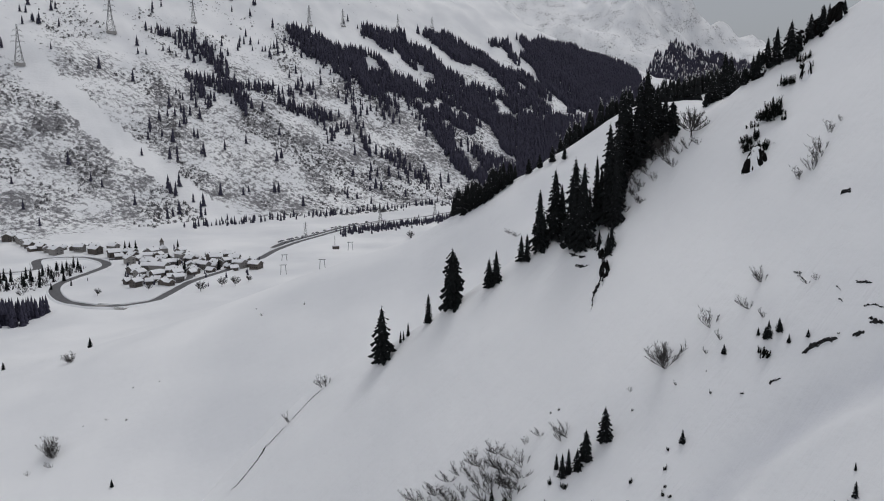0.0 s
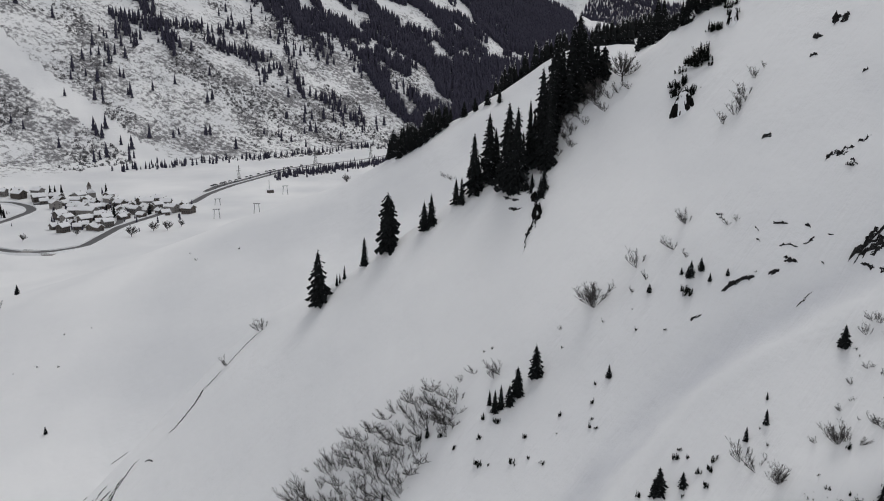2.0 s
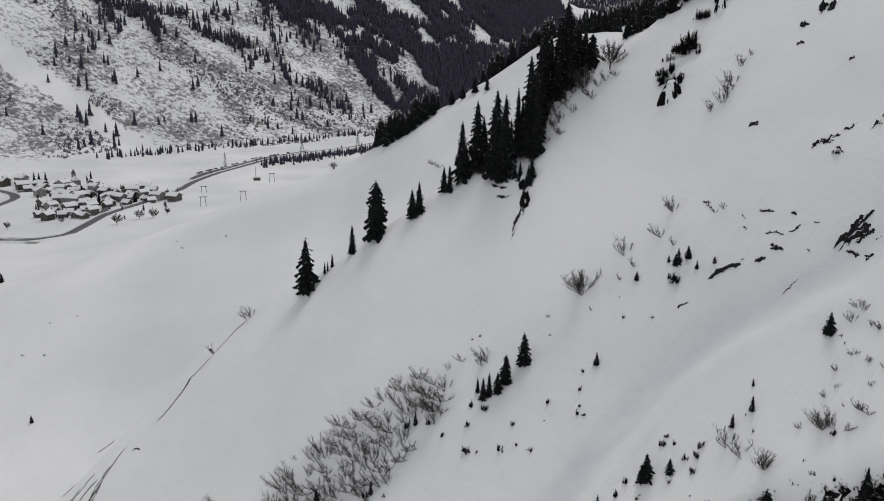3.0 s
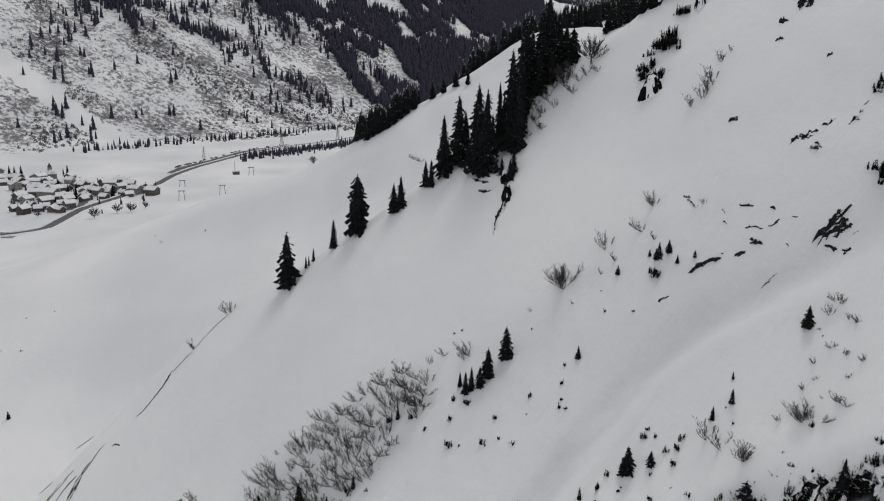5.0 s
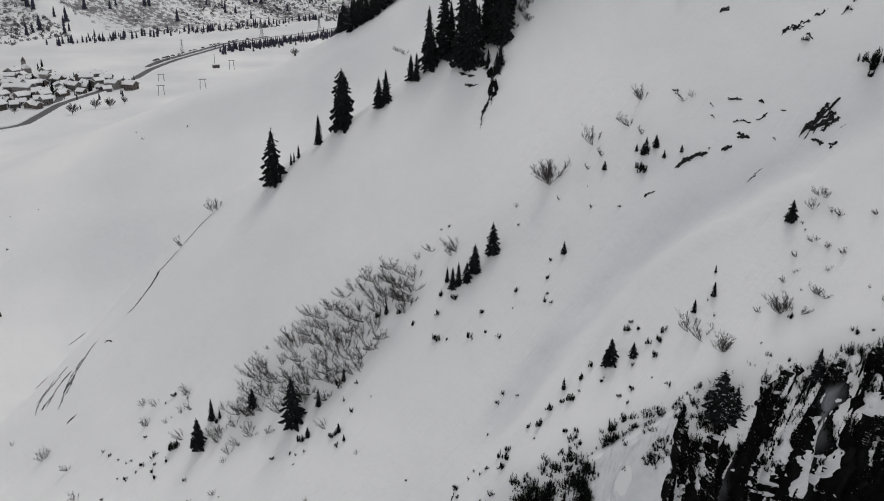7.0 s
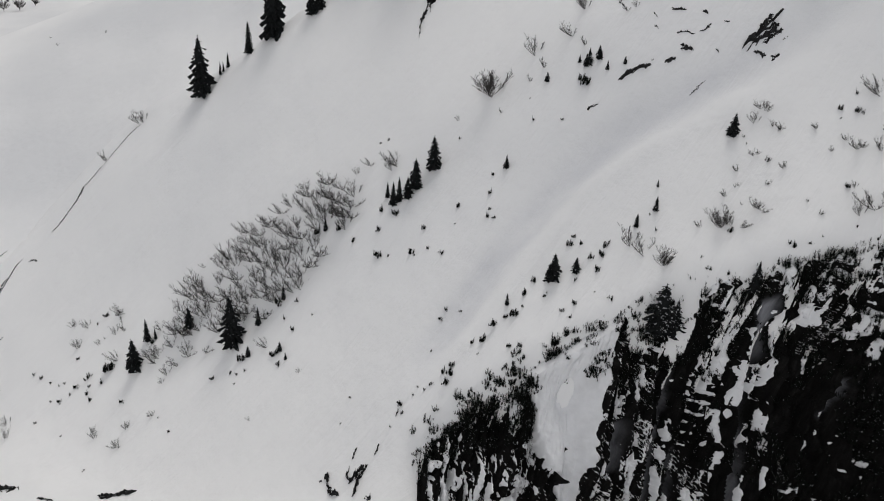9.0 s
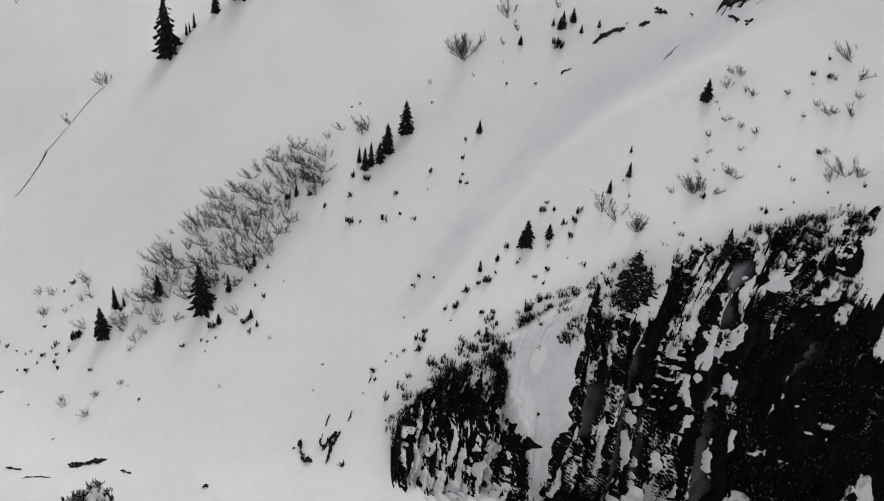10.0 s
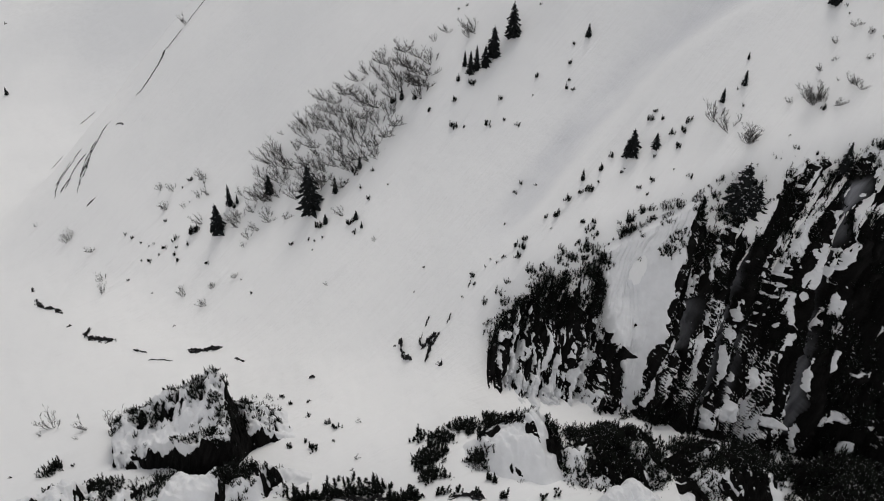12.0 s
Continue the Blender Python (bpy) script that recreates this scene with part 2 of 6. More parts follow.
M_GROUND = ground_material()
M_CLIFF = rock_snow_material("cliff_rock", 0.95, rock=(0.008, 0.0077, 0.0075))
M_LEDGESNOW = plain("ledge_snow", (0.77, 0.78, 0.80), 0.75, vary=0.07, scale=0.5)
M_ROCK = rock_snow_material("rock_with_snow_cap", 0.52, rock=(0.04, 0.038, 0.038), strata=False)
M_BARE = rock_snow_material("bare_rock", 0.93, rock=(0.034, 0.034, 0.035), strata=False, size=2.0)
M_FIR = needle_material("fir_needles", (0.005, 0.006, 0.0065), (0.017, 0.019, 0.0195), 0.12)
# distance haze put into the colour: paler and bluer than the near needles
M_FIR_HAZED = needle_material("hazed_conifer_needles", (0.028, 0.027, 0.043), (0.075, 0.073, 0.105), 0.0)
M_PINE = needle_material("dwarf_pine_needles", (0.003, 0.004, 0.0035), (0.012, 0.015, 0.012), 0.06)
M_BARK = plain("bark", (0.05, 0.042, 0.038), 0.9, vary=0.4, scale=4)
M_TWIG = plain("bare_alder_twigs", (0.046, 0.042, 0.041), 0.9, vary=0.4, scale=1.5)
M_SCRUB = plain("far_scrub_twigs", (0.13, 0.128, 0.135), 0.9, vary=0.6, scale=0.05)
M_ASPHALT = plain("wet_asphalt", (0.085, 0.085, 0.09), 0.6, vary=0.3, scale=0.3)
M_WOOD = plain("dark_timber_wall", (0.10, 0.085, 0.075), 0.8, vary=0.35, scale=1.2, by_object=0.6)
M_PLASTER = plain("pale_plaster", (0.22, 0.21, 0.20), 0.85, vary=0.15, scale=0.8, by_object=0.4)
M_ROOFSNOW = plain("roof_snow", (0.80, 0.81, 0.83), 0.7, vary=0.06, scale=0.7)
M_GLASS = plain("dark_window_glass", (0.03, 0.035, 0.04), 0.12, vary=0.2)
M_STEEL = plain("galvanised_steel", (0.20, 0.205, 0.21), 0.55, 0.3, vary=0.2)
M_CONCRETE = plain("concrete", (0.33, 0.32, 0.31), 0.85, vary=0.2)
M_CAR = plain("car_paint", (0.16, 0.16, 0.18), 0.3, vary=0.2, by_object=1.4)


# ---- helpers for meshes ----
def mesh_from(name, verts, faces, material, smooth=False):
    me = bpy.data.meshes.new(name)
    me.from_pydata([tuple(v) for v in verts], [], [tuple(f) for f in faces])
    me.materials.append(material)
    if smooth:
        me.polygons.foreach_set("use_smooth", [True] * len(me.polygons))
    me.update()
    return me


def part(name, me, parent, label=""):
    ob = new(name, me)
    ob.parent = parent
    return tagged(ob, label) if label else ob


def gz(x, y):
    return float(ground_z(np.array([x]), np.array([y]))[0])


# ---- ground: one sheet round the eye, fine where the slopes are near ----
def build_ground():
    az = np.concatenate([np.linspace(-180, -44, 40, endpoint=False), np.linspace(-44, 48, 500, endpoint=False), np.linspace(48, 180, 40, endpoint=False)])
    rad = np.concatenate([[0.01, 8, 16, 24, 32, 40], np.geomspace(46, 4700, 430)])
    a, r = np.meshgrid(np.radians(az), rad)
    x, y = r * np.sin(a), r * np.cos(a)
    z = ground_z(x, y)
    co = np.stack([x, y, z], -1).reshape(-1, 3)
    n, m = len(rad), len(az)
    i = np.arange(n * m).reshape(n, m)
    quads = np.stack([i[:-1], i[1:], np.roll(i, -1, 1)[1:], np.roll(i, -1, 1)[:-1]], -1).reshape(-1, 4)[:, ::-1]
    me = bpy.data.meshes.new("ground")
    me.vertices.add(len(co))
    me.vertices.foreach_set("co", co.ravel())
    me.loops.add(quads.size)
    me.polygons.add(len(quads))
    me.loops.foreach_set("vertex_index", quads.ravel())
    me.polygons.foreach_set("loop_start", np.arange(0, quads.size, 4))
    me.polygons.foreach_set("use_smooth", np.ones(len(quads), bool))
    me.update(calc_edges=True)
    q = (-0.68 * (x + 280) + 0.73 * (y - 1100)).ravel()
    along = (0.73 * (x + 280) + 0.68 * (y - 1100)).ravel()
    s = step(q + 45 * step(-along, 70, 130) + 50 * step(along, 20, 90), 15, 70) * (1 - 0.38 * step(q, 280, 520)) * (y.ravel() > 700)
    s = np.maximum(s, 0.80 * step(np.hypot(x, y).ravel(), 2700, 3200))
    # open avalanche strips stay white
    strip = (np.abs(along + 0.46 * q - 38 + 14 * vnoise(q / 40, 0 * q)) < 21) & (q > 20)
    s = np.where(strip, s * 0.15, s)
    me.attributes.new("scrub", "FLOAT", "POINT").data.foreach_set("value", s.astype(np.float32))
    # the slide track: scraped, greyer snow, with the hollow's shading put into its colour
    line = slide_y(x) + 1.2 * fbm(x, y, 12, 3)
    grey_tone = step(4.6 - np.abs(y - line - 0.3), 0, 3.2) * step(x, 14, 30) * step(90 - x, 0, 30) * (0.55 + 0.5 * fbm(x * 0.3, y, 2.2, 3))
    me.attributes.new("grey_tone", "FLOAT", "POINT").data.foreach_set("value", grey_tone.ravel().astype(np.float32))
    me.materials.append(M_GROUND)
    return tagged(new("ground", me), "smooth deep snow over alpine slopes and valley floor", "snow ground", kind="structure")


ground = build_ground()


# ---- the cliff below the snow face: a rough rock layer, and snow that fills it to an uneven level ----
def saw(u):
    """Slabs: a slow rise across each bed, then a sharp undercut."""
    f = u - np.floor(u)
    return np.where(f < 0.86, f / 0.86, (1 - f) / 0.14)


def ridged(u, v):
    return 1 - 4 * np.abs(vnoise(u, v)) 


def quad_mesh(name, co, quads, material, smooth):
    me = bpy.data.meshes.new(name)
    me.vertices.add(len(co))
    me.vertices.foreach_set("co", np.ascontiguousarray(co, dtype=np.float32).ravel())
    me.loops.add(quads.size)
    me.polygons.add(len(quads))
    me.loops.foreach_set("vertex_index", quads.ravel().astype(np.int32))
    me.polygons.foreach_set("loop_start", np.arange(0, quads.size, 4, dtype=np.int32))
    me.polygons.foreach_set("use_smooth", np.full(len(quads), smooth))
    me.update(calc_edges=True)
    me.materials.append(material)
    return me


def sheet(name, x, y, z, material, wrap=False, smooth=True):
    n, m = x.shape
    co = np.stack([x, y, z], -1).reshape(-1, 3)
    i = np.arange(n * m).reshape(n, m)
    if wrap:
        j = np.roll(i, -1, 0)
        q = np.stack([i[:, :-1], i[:, 1:], j[:, 1:], j[:, :-1]], -1).reshape(-1, 4)
    else:
        q = np.stack([i[:-1, :-1], i[1:, :-1], i[1:, 1:], i[:-1, 1:]], -1).reshape(-1, 4)
    return quad_mesh(name, co, q, material, smooth)


# runnels and cushions of snow: bed at the upper end, height there (0 lip, 1 foot), the same at the lower end, half width
RUNNELS = ((13.6, 0.24, 12.5, 0.43, 0.38), (18.4, 0.02, 17.4, 0.13, 0.60), (20.1, 0.0, 20.7, 0.13, 0.70), (22.3, 0.16, 21.6, 0.31, 0.60), (23.2, 0.13, 24.6, 0.47, 0.42), (16.0, 0.38, 16.0, 0.52, 0.28),
           (17.9, 0.40, 17.7, 0.66, 0.30), (14.6, 0.50, 14.4, 0.74, 0.22), (28.9, 0.42, 29.4, 0.62, 0.26), (24.7, 0.02, 24.2, 0.12, 0.75), (10.5, 0.50, 9.6, 0.80, 0.22), (15.2, 0.10, 14.6, 0.24, 0.40), (27.4, 0.40, 28.2, 0.66, 0.28), (22.6, 0.42, 23.4, 0.62, 0.30), (26.2, 0.16, 26.4, 0.34, 0.25), (19.2, 0.22, 19.0, 0.36, 0.35))
CUSHIONS = ((21.7, 0.68, 1.4, 0.035), (23.6, 0.82, 2.0, 0.018), (11.3, 0.64, 0.6, 0.03), (10.8, 0.73, 0.5, 0.02), (28.8, 0.16, 0.8, 0.04), (33.0, 0.24, 0.5, 0.07), (35.2, 0.27, 0.8, 0.04),
            (29.8, 0.30, 0.4, 0.07), (19.2, 0.80, 0.9, 0.03), (17.3, 0.83, 0.8, 0.03), (-9.0, 0.30, 0.9, 0.03), (-3.6, 0.86, 4.6, 0.07), (4.0, 0.80, 1.6, 0.07), (30.4, 0.78, 1.0, 0.02), (33.5, 0.76, 1.0, 0.03), (31.2, 0.64, 0.8, 0.010), (34.4, 0.68, 0.7, 0.012), (28.6, 0.80, 0.5, 0.02), (31.8, 0.86, 0.6, 0.02))
# smooth pale slabs between the beds, written like the runnels
SLABS = ((17.2, 0.10, 16.5, 0.80, 0.42), (24.2, 0.10, 26.2, 0.84, 0.55), (11.9, 0.40, 11.7, 0.57, 0.70), (18.9, 0.50, 18.6, 0.76, 0.35), (15.4, 0.26, 15.2, 0.44, 0.40), (34.0, 0.36, 33.2, 0.44, 0.5))


def run_of(sp, v, a, va, b, vb, w):
    mid = a + (b - a) * np.clip((v - va) / (vb - va), 0, 1)
    return np.exp(-((sp - mid) / w) ** 4) * step(v, va - 0.02, va + 0.02) * step(vb - v, -0.02, 0.02)


def build_cliff():
    nu, nv = 800, 330
    u, v = np.meshgrid(np.linspace(0, 1, nu), np.linspace(0, 1, nv))
    x0 = 7 + 81 * u
    yt, yb = edge_y(x0) + 0.9, foot_y(x0) - 1.0
    zt = face(x0, yt) + 0.1
    xb = x0 - 6
    zb = np.minimum(ground_z(xb, yb), 64 + 0 * x0) - 1.5
    k = v ** 0.95
    x, y, z = x0 + (xb - x0) * k, yt + (yb - yt) * k, zt + (zb - zt) * k
    sp = x - 0.40 * z
    s = x - 0.42 * z + 0.8 * fbm(x, z, 12, 2)
    t = z + 0.42 * x
    # where the snow lies: a broad bowl that narrows to a chute, runnels between the slabs, cushions on ledges
    wob = 1.3 * fbm(x * 0.4, z, 6, 3) + 0.5 * fbm(x, z, 1.6, 3)
    lo = np.interp(v, [0, 0.06, 0.14, 0.31, 0.50, 0.64, 0.92], [-0.8, 0.0, 1.0, 1.8, 4.6, 5.8, 6.3])
    hi = np.interp(v, [0, 0.17, 0.31, 0.46, 0.62, 0.92], [9.4, 9.8, 9.7, 9.5, 9.0, 8.5])
    still = 1 - 0.65 * step(v, 0.34, 0.5)
    chute = step(sp + still * wob - lo, -0.5, 0.6) * step(hi - sp - 0.4 * still * wob, -0.2, 0.4) * step(v, 0.0, 0.03)
    thin, slabby = 0 * v, 0 * v
    for r in RUNNELS:
        thin = np.maximum(thin, run_of(sp + 0.45 * wob + 0.5 * fbm(s, t * 0.6, 1.4, 2), v + 0.03 * vnoise(s / 0.8, t / 3), *r))
    for r in SLABS:
        slabby = np.maximum(slabby, run_of(sp + 0.18 * wob, v, *r))
    patch = 0 * v
    for a, va, ra, rv in CUSHIONS:
        patch = np.maximum(patch, np.exp(-(((sp - a + 0.8 * wob) / ra) ** 2 + ((v - va + 0.015 * fbm(x, z, 1.5, 2)) / rv) ** 2) ** 2))
    # a ladder of thin level ledges, and a few on the black wall
    ladder = np.exp(-((sp - 20.6 + 0.4 * wob) / 1.15) ** 4) * step(v, 0.31, 0.36) * step(0.54 - v, 0, 0.05) + 0.8 * np.exp(-((sp - 36.5) / 2.2) ** 4) * step(v, 0.46, 0.5) * step(0.62 - v, 0, 0.04)
    rung = (z + 0.10 * x + 0.5 * fbm(x, z, 2.2, 2)) / 1.25
    ladder = ladder * step(saw(rung), 0.62, 0.8)
    calm = 1 - 0.85 * np.maximum(chute, slabby)
    # slanting beds, from thick slabs down to thin plates, broken across by ledges
    slab = 1.7 * saw(s / 4.6 + 0.5 * vnoise(s / 9, t / 14)) + 0.8 * ridged(s / 5, t / 11) + 2.4 * fbm(s, t * 0.4, 14, 2)
    # the bowl is hollowed: its near side looks uphill, its far side down into the gully
    mid = 0.62 * lo + 0.38 * hi
    bowl = -3.6 * np.exp(-((sp - mid - 1.6) / 2.2) ** 2) * step(v, 0.05, 0.25) + 0.9 * fbm(s, t * 0.35, 2.6, 4)
    slab = slab * (1 - chute) + (bowl + 0.9) * chute - 0.9 * slabby
    plate = 1.0 * saw(s / 1.7 + 0.6 * vnoise(s / 4 + 7, t / 7)) + 0.5 * saw(s / 0.62 + 0.7 * vnoise(s + 3, t / 3)) + 0.9 * fbm(s * 1.5, t * 0.5, 3.0, 4) + 0.3 * fbm(x, z, 0.8, 3) + 0.8 * fbm(s * 2, t * 0.3, 1.3, 3)
    plate = plate + 0.2 * saw(t / 1.9 + 1.6 * vnoise(s / 2.2 + 11, t / 6)) * step(vnoise(s / 5 + 31, t / 8), -0.1, 0.25)
    ragged = 1.2 * fbm(s, t * 0.2, 1.1, 3) + 0.7 * fbm(s + 20, t * 0.35, 0.5, 3) + 0.8 * fbm(x + 20, z, 0.7, 3)
    thin = step(thin + ragged * np.clip(5 * thin, 0, 1), 0.42, 0.62)
    patch = step(patch + 1.3 * ragged * np.clip(5 * patch, 0, 1), 0.40, 0.60)
    full = np.maximum(chute, 0.62 * np.maximum(thin, patch))
    streak = 1.5 * fbm(s + 50, t * 0.10, 0.9, 3) + 2.2 * fbm(s + 9, t * 0.10, 0.42, 2) + 1.3 * fbm(x + 3, z, 0.75, 3)
    streak = streak * (1 - 0.8 * full)
    left = step(4.0 - sp, 0, 3)
    low_left = left * step(v, 0.30, 0.48)
    wall = step(sp, 27.0, 29.5) * step(v - 0.010 * (36 - sp), 0.16, 0.34)
    cover = 0.10 + 0.8 * fbm(x + 7, z, 4.0, 2) + 0.95 * low_left + 0.45 * left * step(0.34 - v, 0, 0.12) - 0.35 * step(0.28 - v, 0, 0.15) * step(sp, 10, 12) * step(26 - sp, 0, 2) - 1.5 * wall * (1 - patch) - 0.16 * step(sp, 9.5, 11) * step(27 - sp, 0, 2) * step(v, 0.1, 0.2) - 0.25 * step(sp, 26, 28) * step(0.2 - v, 0, 0.1)
    level = 0.62 + cover + streak + 0.7 * fbm(x, z * 1.2, 8, 3) + 3.0 * full + 1.6 * ladder - 2.2 * slabby * (1 - 0.8 * patch) + 2.2 * step(0.05 - v, 0, 0.05) * (1 - 0.9 * step(sp, 9.5, 11) * (vnoise(s / 1.5, t / 3) > -0.05)) + 0.9 * step(v, 0.92, 1.0)
    shard = calm * (1.5 * np.clip(ridged(s / 0.8, t / 7.0) - 0.40, 0, 1) + 1.0 * np.clip(ridged(s / 0.36 + 5, t / 3.6) - 0.45, 0, 1))
    # a broken rib stands through the left side of the chute
    rib = np.exp(-((sp - lo - 0.7 + 1.2 * wob) / 0.5) ** 4) * step(v, 0.34, 0.42) * step(0.86 - v, 0, 0.05) * step(vnoise(s / 0.4 + 3, t / 1.1) + 0.6 * vnoise(s / 0.2, t / 0.5), -0.1, 0.2)
    bits = np.clip(vnoise(s / 0.45 + 70, t / 1.6) + 0.5 * vnoise(s / 0.2, t / 0.8) - 0.08, 0, 1) * step(v, 0.16, 0.24) * (np.abs(sp - 7.2 + 2.2 * (v - 0.3) + 0.8 * wob) < 1.4)
    bands = chute * (0.7 * rib + 3.6 * bits)
    # the left end runs out into the snow along a slanting edge
    xl = np.interp(v, [0, 0.07, 0.22, 0.56, 0.8, 1.0], [26, 20.5, 15.2, 13.4, 14.2, 17.0]) + 2.2 * fbm(x, z, 5, 3)
    env = step(v, 0.0, 0.04) * step(1 - v, 0, 0.06) * step(x0 - xl, 0.0, 3.5)
    sink = -2.6 * step(xl - x0, -1.0, 3.5)
    ny, nz = -0.82, 0.45
    ro = env * (slab + calm * plate + shard + 2.2 * bands - 1.6) + sink - 0.25
    sn = env * (0.92 * slab + 0.3 * calm * plate - 1.02 + 0.9 * (level - 1.55) - 0.3 * calm * fbm(x, z, 1.2, 3) - 0.5 * thin) + sink
    # snow rolls over the lip of the bowl
    sn = sn + 0.7 * np.exp(-((v - 0.055) / 0.03) ** 2) * chute * env
    cliff = tagged(new("rock_cliff", sheet("rock_cliff", x + 0.25 * ro, y + ny * ro, z + nz * ro, M_CLIFF, smooth=False)), "steep dark rock cliff with snow on its ledges", "cliff", kind="structure")
    snowy = (-0.55 * wall - 0.5 * slabby + 0.20 * low_left + 0.06 * step(sp, 10, 12) * step(27 - sp, 0, 2) + 0.75 * fbm(s, t * 0.5, 4.0, 3) + 0.5 * fbm(x, z, 0.9, 2) - 0.04).ravel()
    cliff.data.attributes.new("snowy", "FLOAT", "POINT").data.foreach_set("value", snowy.astype(np.float32))
    cliff.data.attributes.new("slab", "FLOAT", "POINT").data.foreach_set("value", slabby.ravel().astype(np.float32))
    part("cliff_snow", sheet("cliff_snow", x + 0.25 * sn, y + ny * sn, z + nz * sn, M_LEDGESNOW), cliff, "snow lying in chutes and on ledges")
    top = np.maximum(ro, sn)
    return cliff, np.stack([x + 0.25 * top, y + ny * top, z + nz * top], -1), np.clip(full + slabby + ladder, 0, 1), sp


cliff, CLIFF_CO, CLIFF_OPEN, CLIFF_SP = build_cliff()


# ---- snowy rock mounds on the near side of the gully ----
def mound(cx, cy, rx, ry, height, label, seed, steep=(0.0, 0.0), bare=0.0, power=2.0, fine=1.0):
    nr, na = (76, 160) if fine == 1.0 else (36, 80)
    a, r = np.meshgrid(np.linspace(0, 2 * np.pi, na, endpoint=False), np.linspace(0.01, 1.12, nr), indexing="ij")
    ca, sa = np.cos(a), np.sin(a)
    lobe = 1 + 0.5 * vnoise(ca * 1.3 + seed, sa * 1.3 + 5) + 0.2 * vnoise(ca * 3.1 + seed, sa * 3.1 + 9)
    x, y = cx + rx * r * ca * lobe + steep[0] * height * (1 - r), cy + ry * r * sa * lobe + steep[1] * height * (1 - r)
    prof = np.clip(1 - r ** power, -0.1, 1)
    prof = np.where(prof > 0, np.clip(prof, 0, 1) ** 1.4, prof)
    base = ground_z(x, y) + height * prof * (1 + 0.6 * fbm(x + 31 * seed, y, 7, 2)) - 0.2
    inner = np.clip(prof * 2.4, 0, 1)
    s = x + 0.5 * y - 0.3 * base
    s, xf, yf = s / fine, x / fine, y / fine
    rock = 1.3 * saw(s / 2.6 + 0.6 * vnoise(xf / 4 + seed, yf / 4)) + 0.7 * saw(s / 0.8 + vnoise(xf / 2, yf / 2 + seed)) + 1.8 * fbm(xf, yf + 9 * seed, 2.6, 5)
    level = 1.25 + 2.3 * fbm(xf + 5 * seed, yf + 30, 3.0, 4) - bare
    # steep sides shed their snow
    gr = np.gradient(base, axis=1) / (np.hypot(np.gradient(x, axis=1), np.gradient(y, axis=1)) + 1e-6)
    level = level - 0.9 * step(np.abs(gr), 0.9, 2.2)
    ro = inner * fine * (rock - 0.9) - 0.35 * fine
    sn = inner * fine * (0.35 * (rock - 0.9) + 0.5 * fbm(x, y, 4, 2) + 0.8 * (level - 1.0)) - 0.15 * fine
    ob = tagged(new("rock_mound", sheet("rock_mound", x, y, base + ro, M_CLIFF, True, False)), label, "rock")
    part("snow_cover", sheet("snow_cover", x, y, base + sn, M_LEDGESNOW, True), ob, "soft snow cover")
    return ob, np.stack([x, y, base + np.maximum(ro, sn)], -1)


KNOLL = (-20.2, 82.3)


def knoll():
    """A tilted slab of rock: a pine-grown ridge falls away on one side, the high end breaks off in a dark overhang."""
    u, w = np.meshgrid(np.linspace(-20, 12, 230), np.linspace(-13, 8, 170), indexing="ij")
    x, y = KNOLL[0] + u, KNOLL[1] + w
    du = u + 0.25 * w + 0.9 * fbm(x, y, 3.0, 3)
    high = np.interp(du, [-16.4, -14.6, -13.8, -10, -5, -1.6, -0.2, 0.9, 2.0, 4.6, 6.2, 7.4, 9.5], [0, 0.1, 4.4, 6.4, 9.0, 11.7, 12.4, 11.9, 6.2, 5.0, 3.8, 1.4, 0])
    front = np.interp(du, [-15, -9, -4, 0.5, 3, 8], [2.5, 5.5, 7.4, 7.6, 4.0, 2.5]) + 0.9 * fbm(x, y, 2.4, 3)
    run = np.clip(-w / front, 0, 1)
    tilt = 0.50 + 0.10 * vnoise(x / 2.5, y / 2.5)
    body = high * (1 - tilt * run - 0.10 * np.sin(3.14 * run)) * (1 - step(-w - front, -0.1, 1.5 + 1.6 * step(-u, 6, 12)))
    body = np.where(w > 0, high * (1 - np.clip(w / 5.5, 0, 1) ** 1.4), body)
    body = body + 0.8 * fbm(x, y, 4.0, 3) * np.clip(body, 0, 1)
    base = ground_z(x, y) + body - 0.25
    gx, gy = np.gradient(base, axis=0) / 0.14, np.gradient(base, axis=1) / 0.124
    steep = np.hypot(gx, gy)
    inner = np.clip(body * 1.2, 0, 1)
    q = x + 0.5 * y - 0.3 * base
    rock = 0.7 * saw(q / 2.4 + 0.6 * vnoise(x / 4, y / 4)) + 0.5 * saw(q / 0.8 + vnoise(x / 2, y / 2)) + 1.5 * fbm(x, y + 9, 1.8, 5) + 0.7 * fbm(q, y, 0.5, 2)
    level = 1.50 + 1.5 * fbm(x + 5, y + 30, 2.4, 4) - 3.2 * step(steep + 1.0 * fbm(x, y, 1.0, 3), 1.1, 2.0) - 0.8 * step(du, 0.2, 1.4) * step(3.2 - du, 0, 1)
    ro = inner * (rock - 0.8) - 0.35
    sn = inner * (0.35 * (rock - 0.8) + 0.5 * fbm(x, y, 3, 2) + 0.8 * (level - 1.0)) - 0.15
    ob = tagged(new("rock_mound", sheet("rock_mound", x, y, base + ro, M_CLIFF, False, False)), "craggy knoll of dark rock under snow and dwarf pine", "rock")
    part("snow_cover", sheet("snow_cover", x, y, base + sn, M_LEDGESNOW), ob, "soft snow cover")
    return ob, np.stack([x, y, base + np.maximum(ro, sn)], -1)


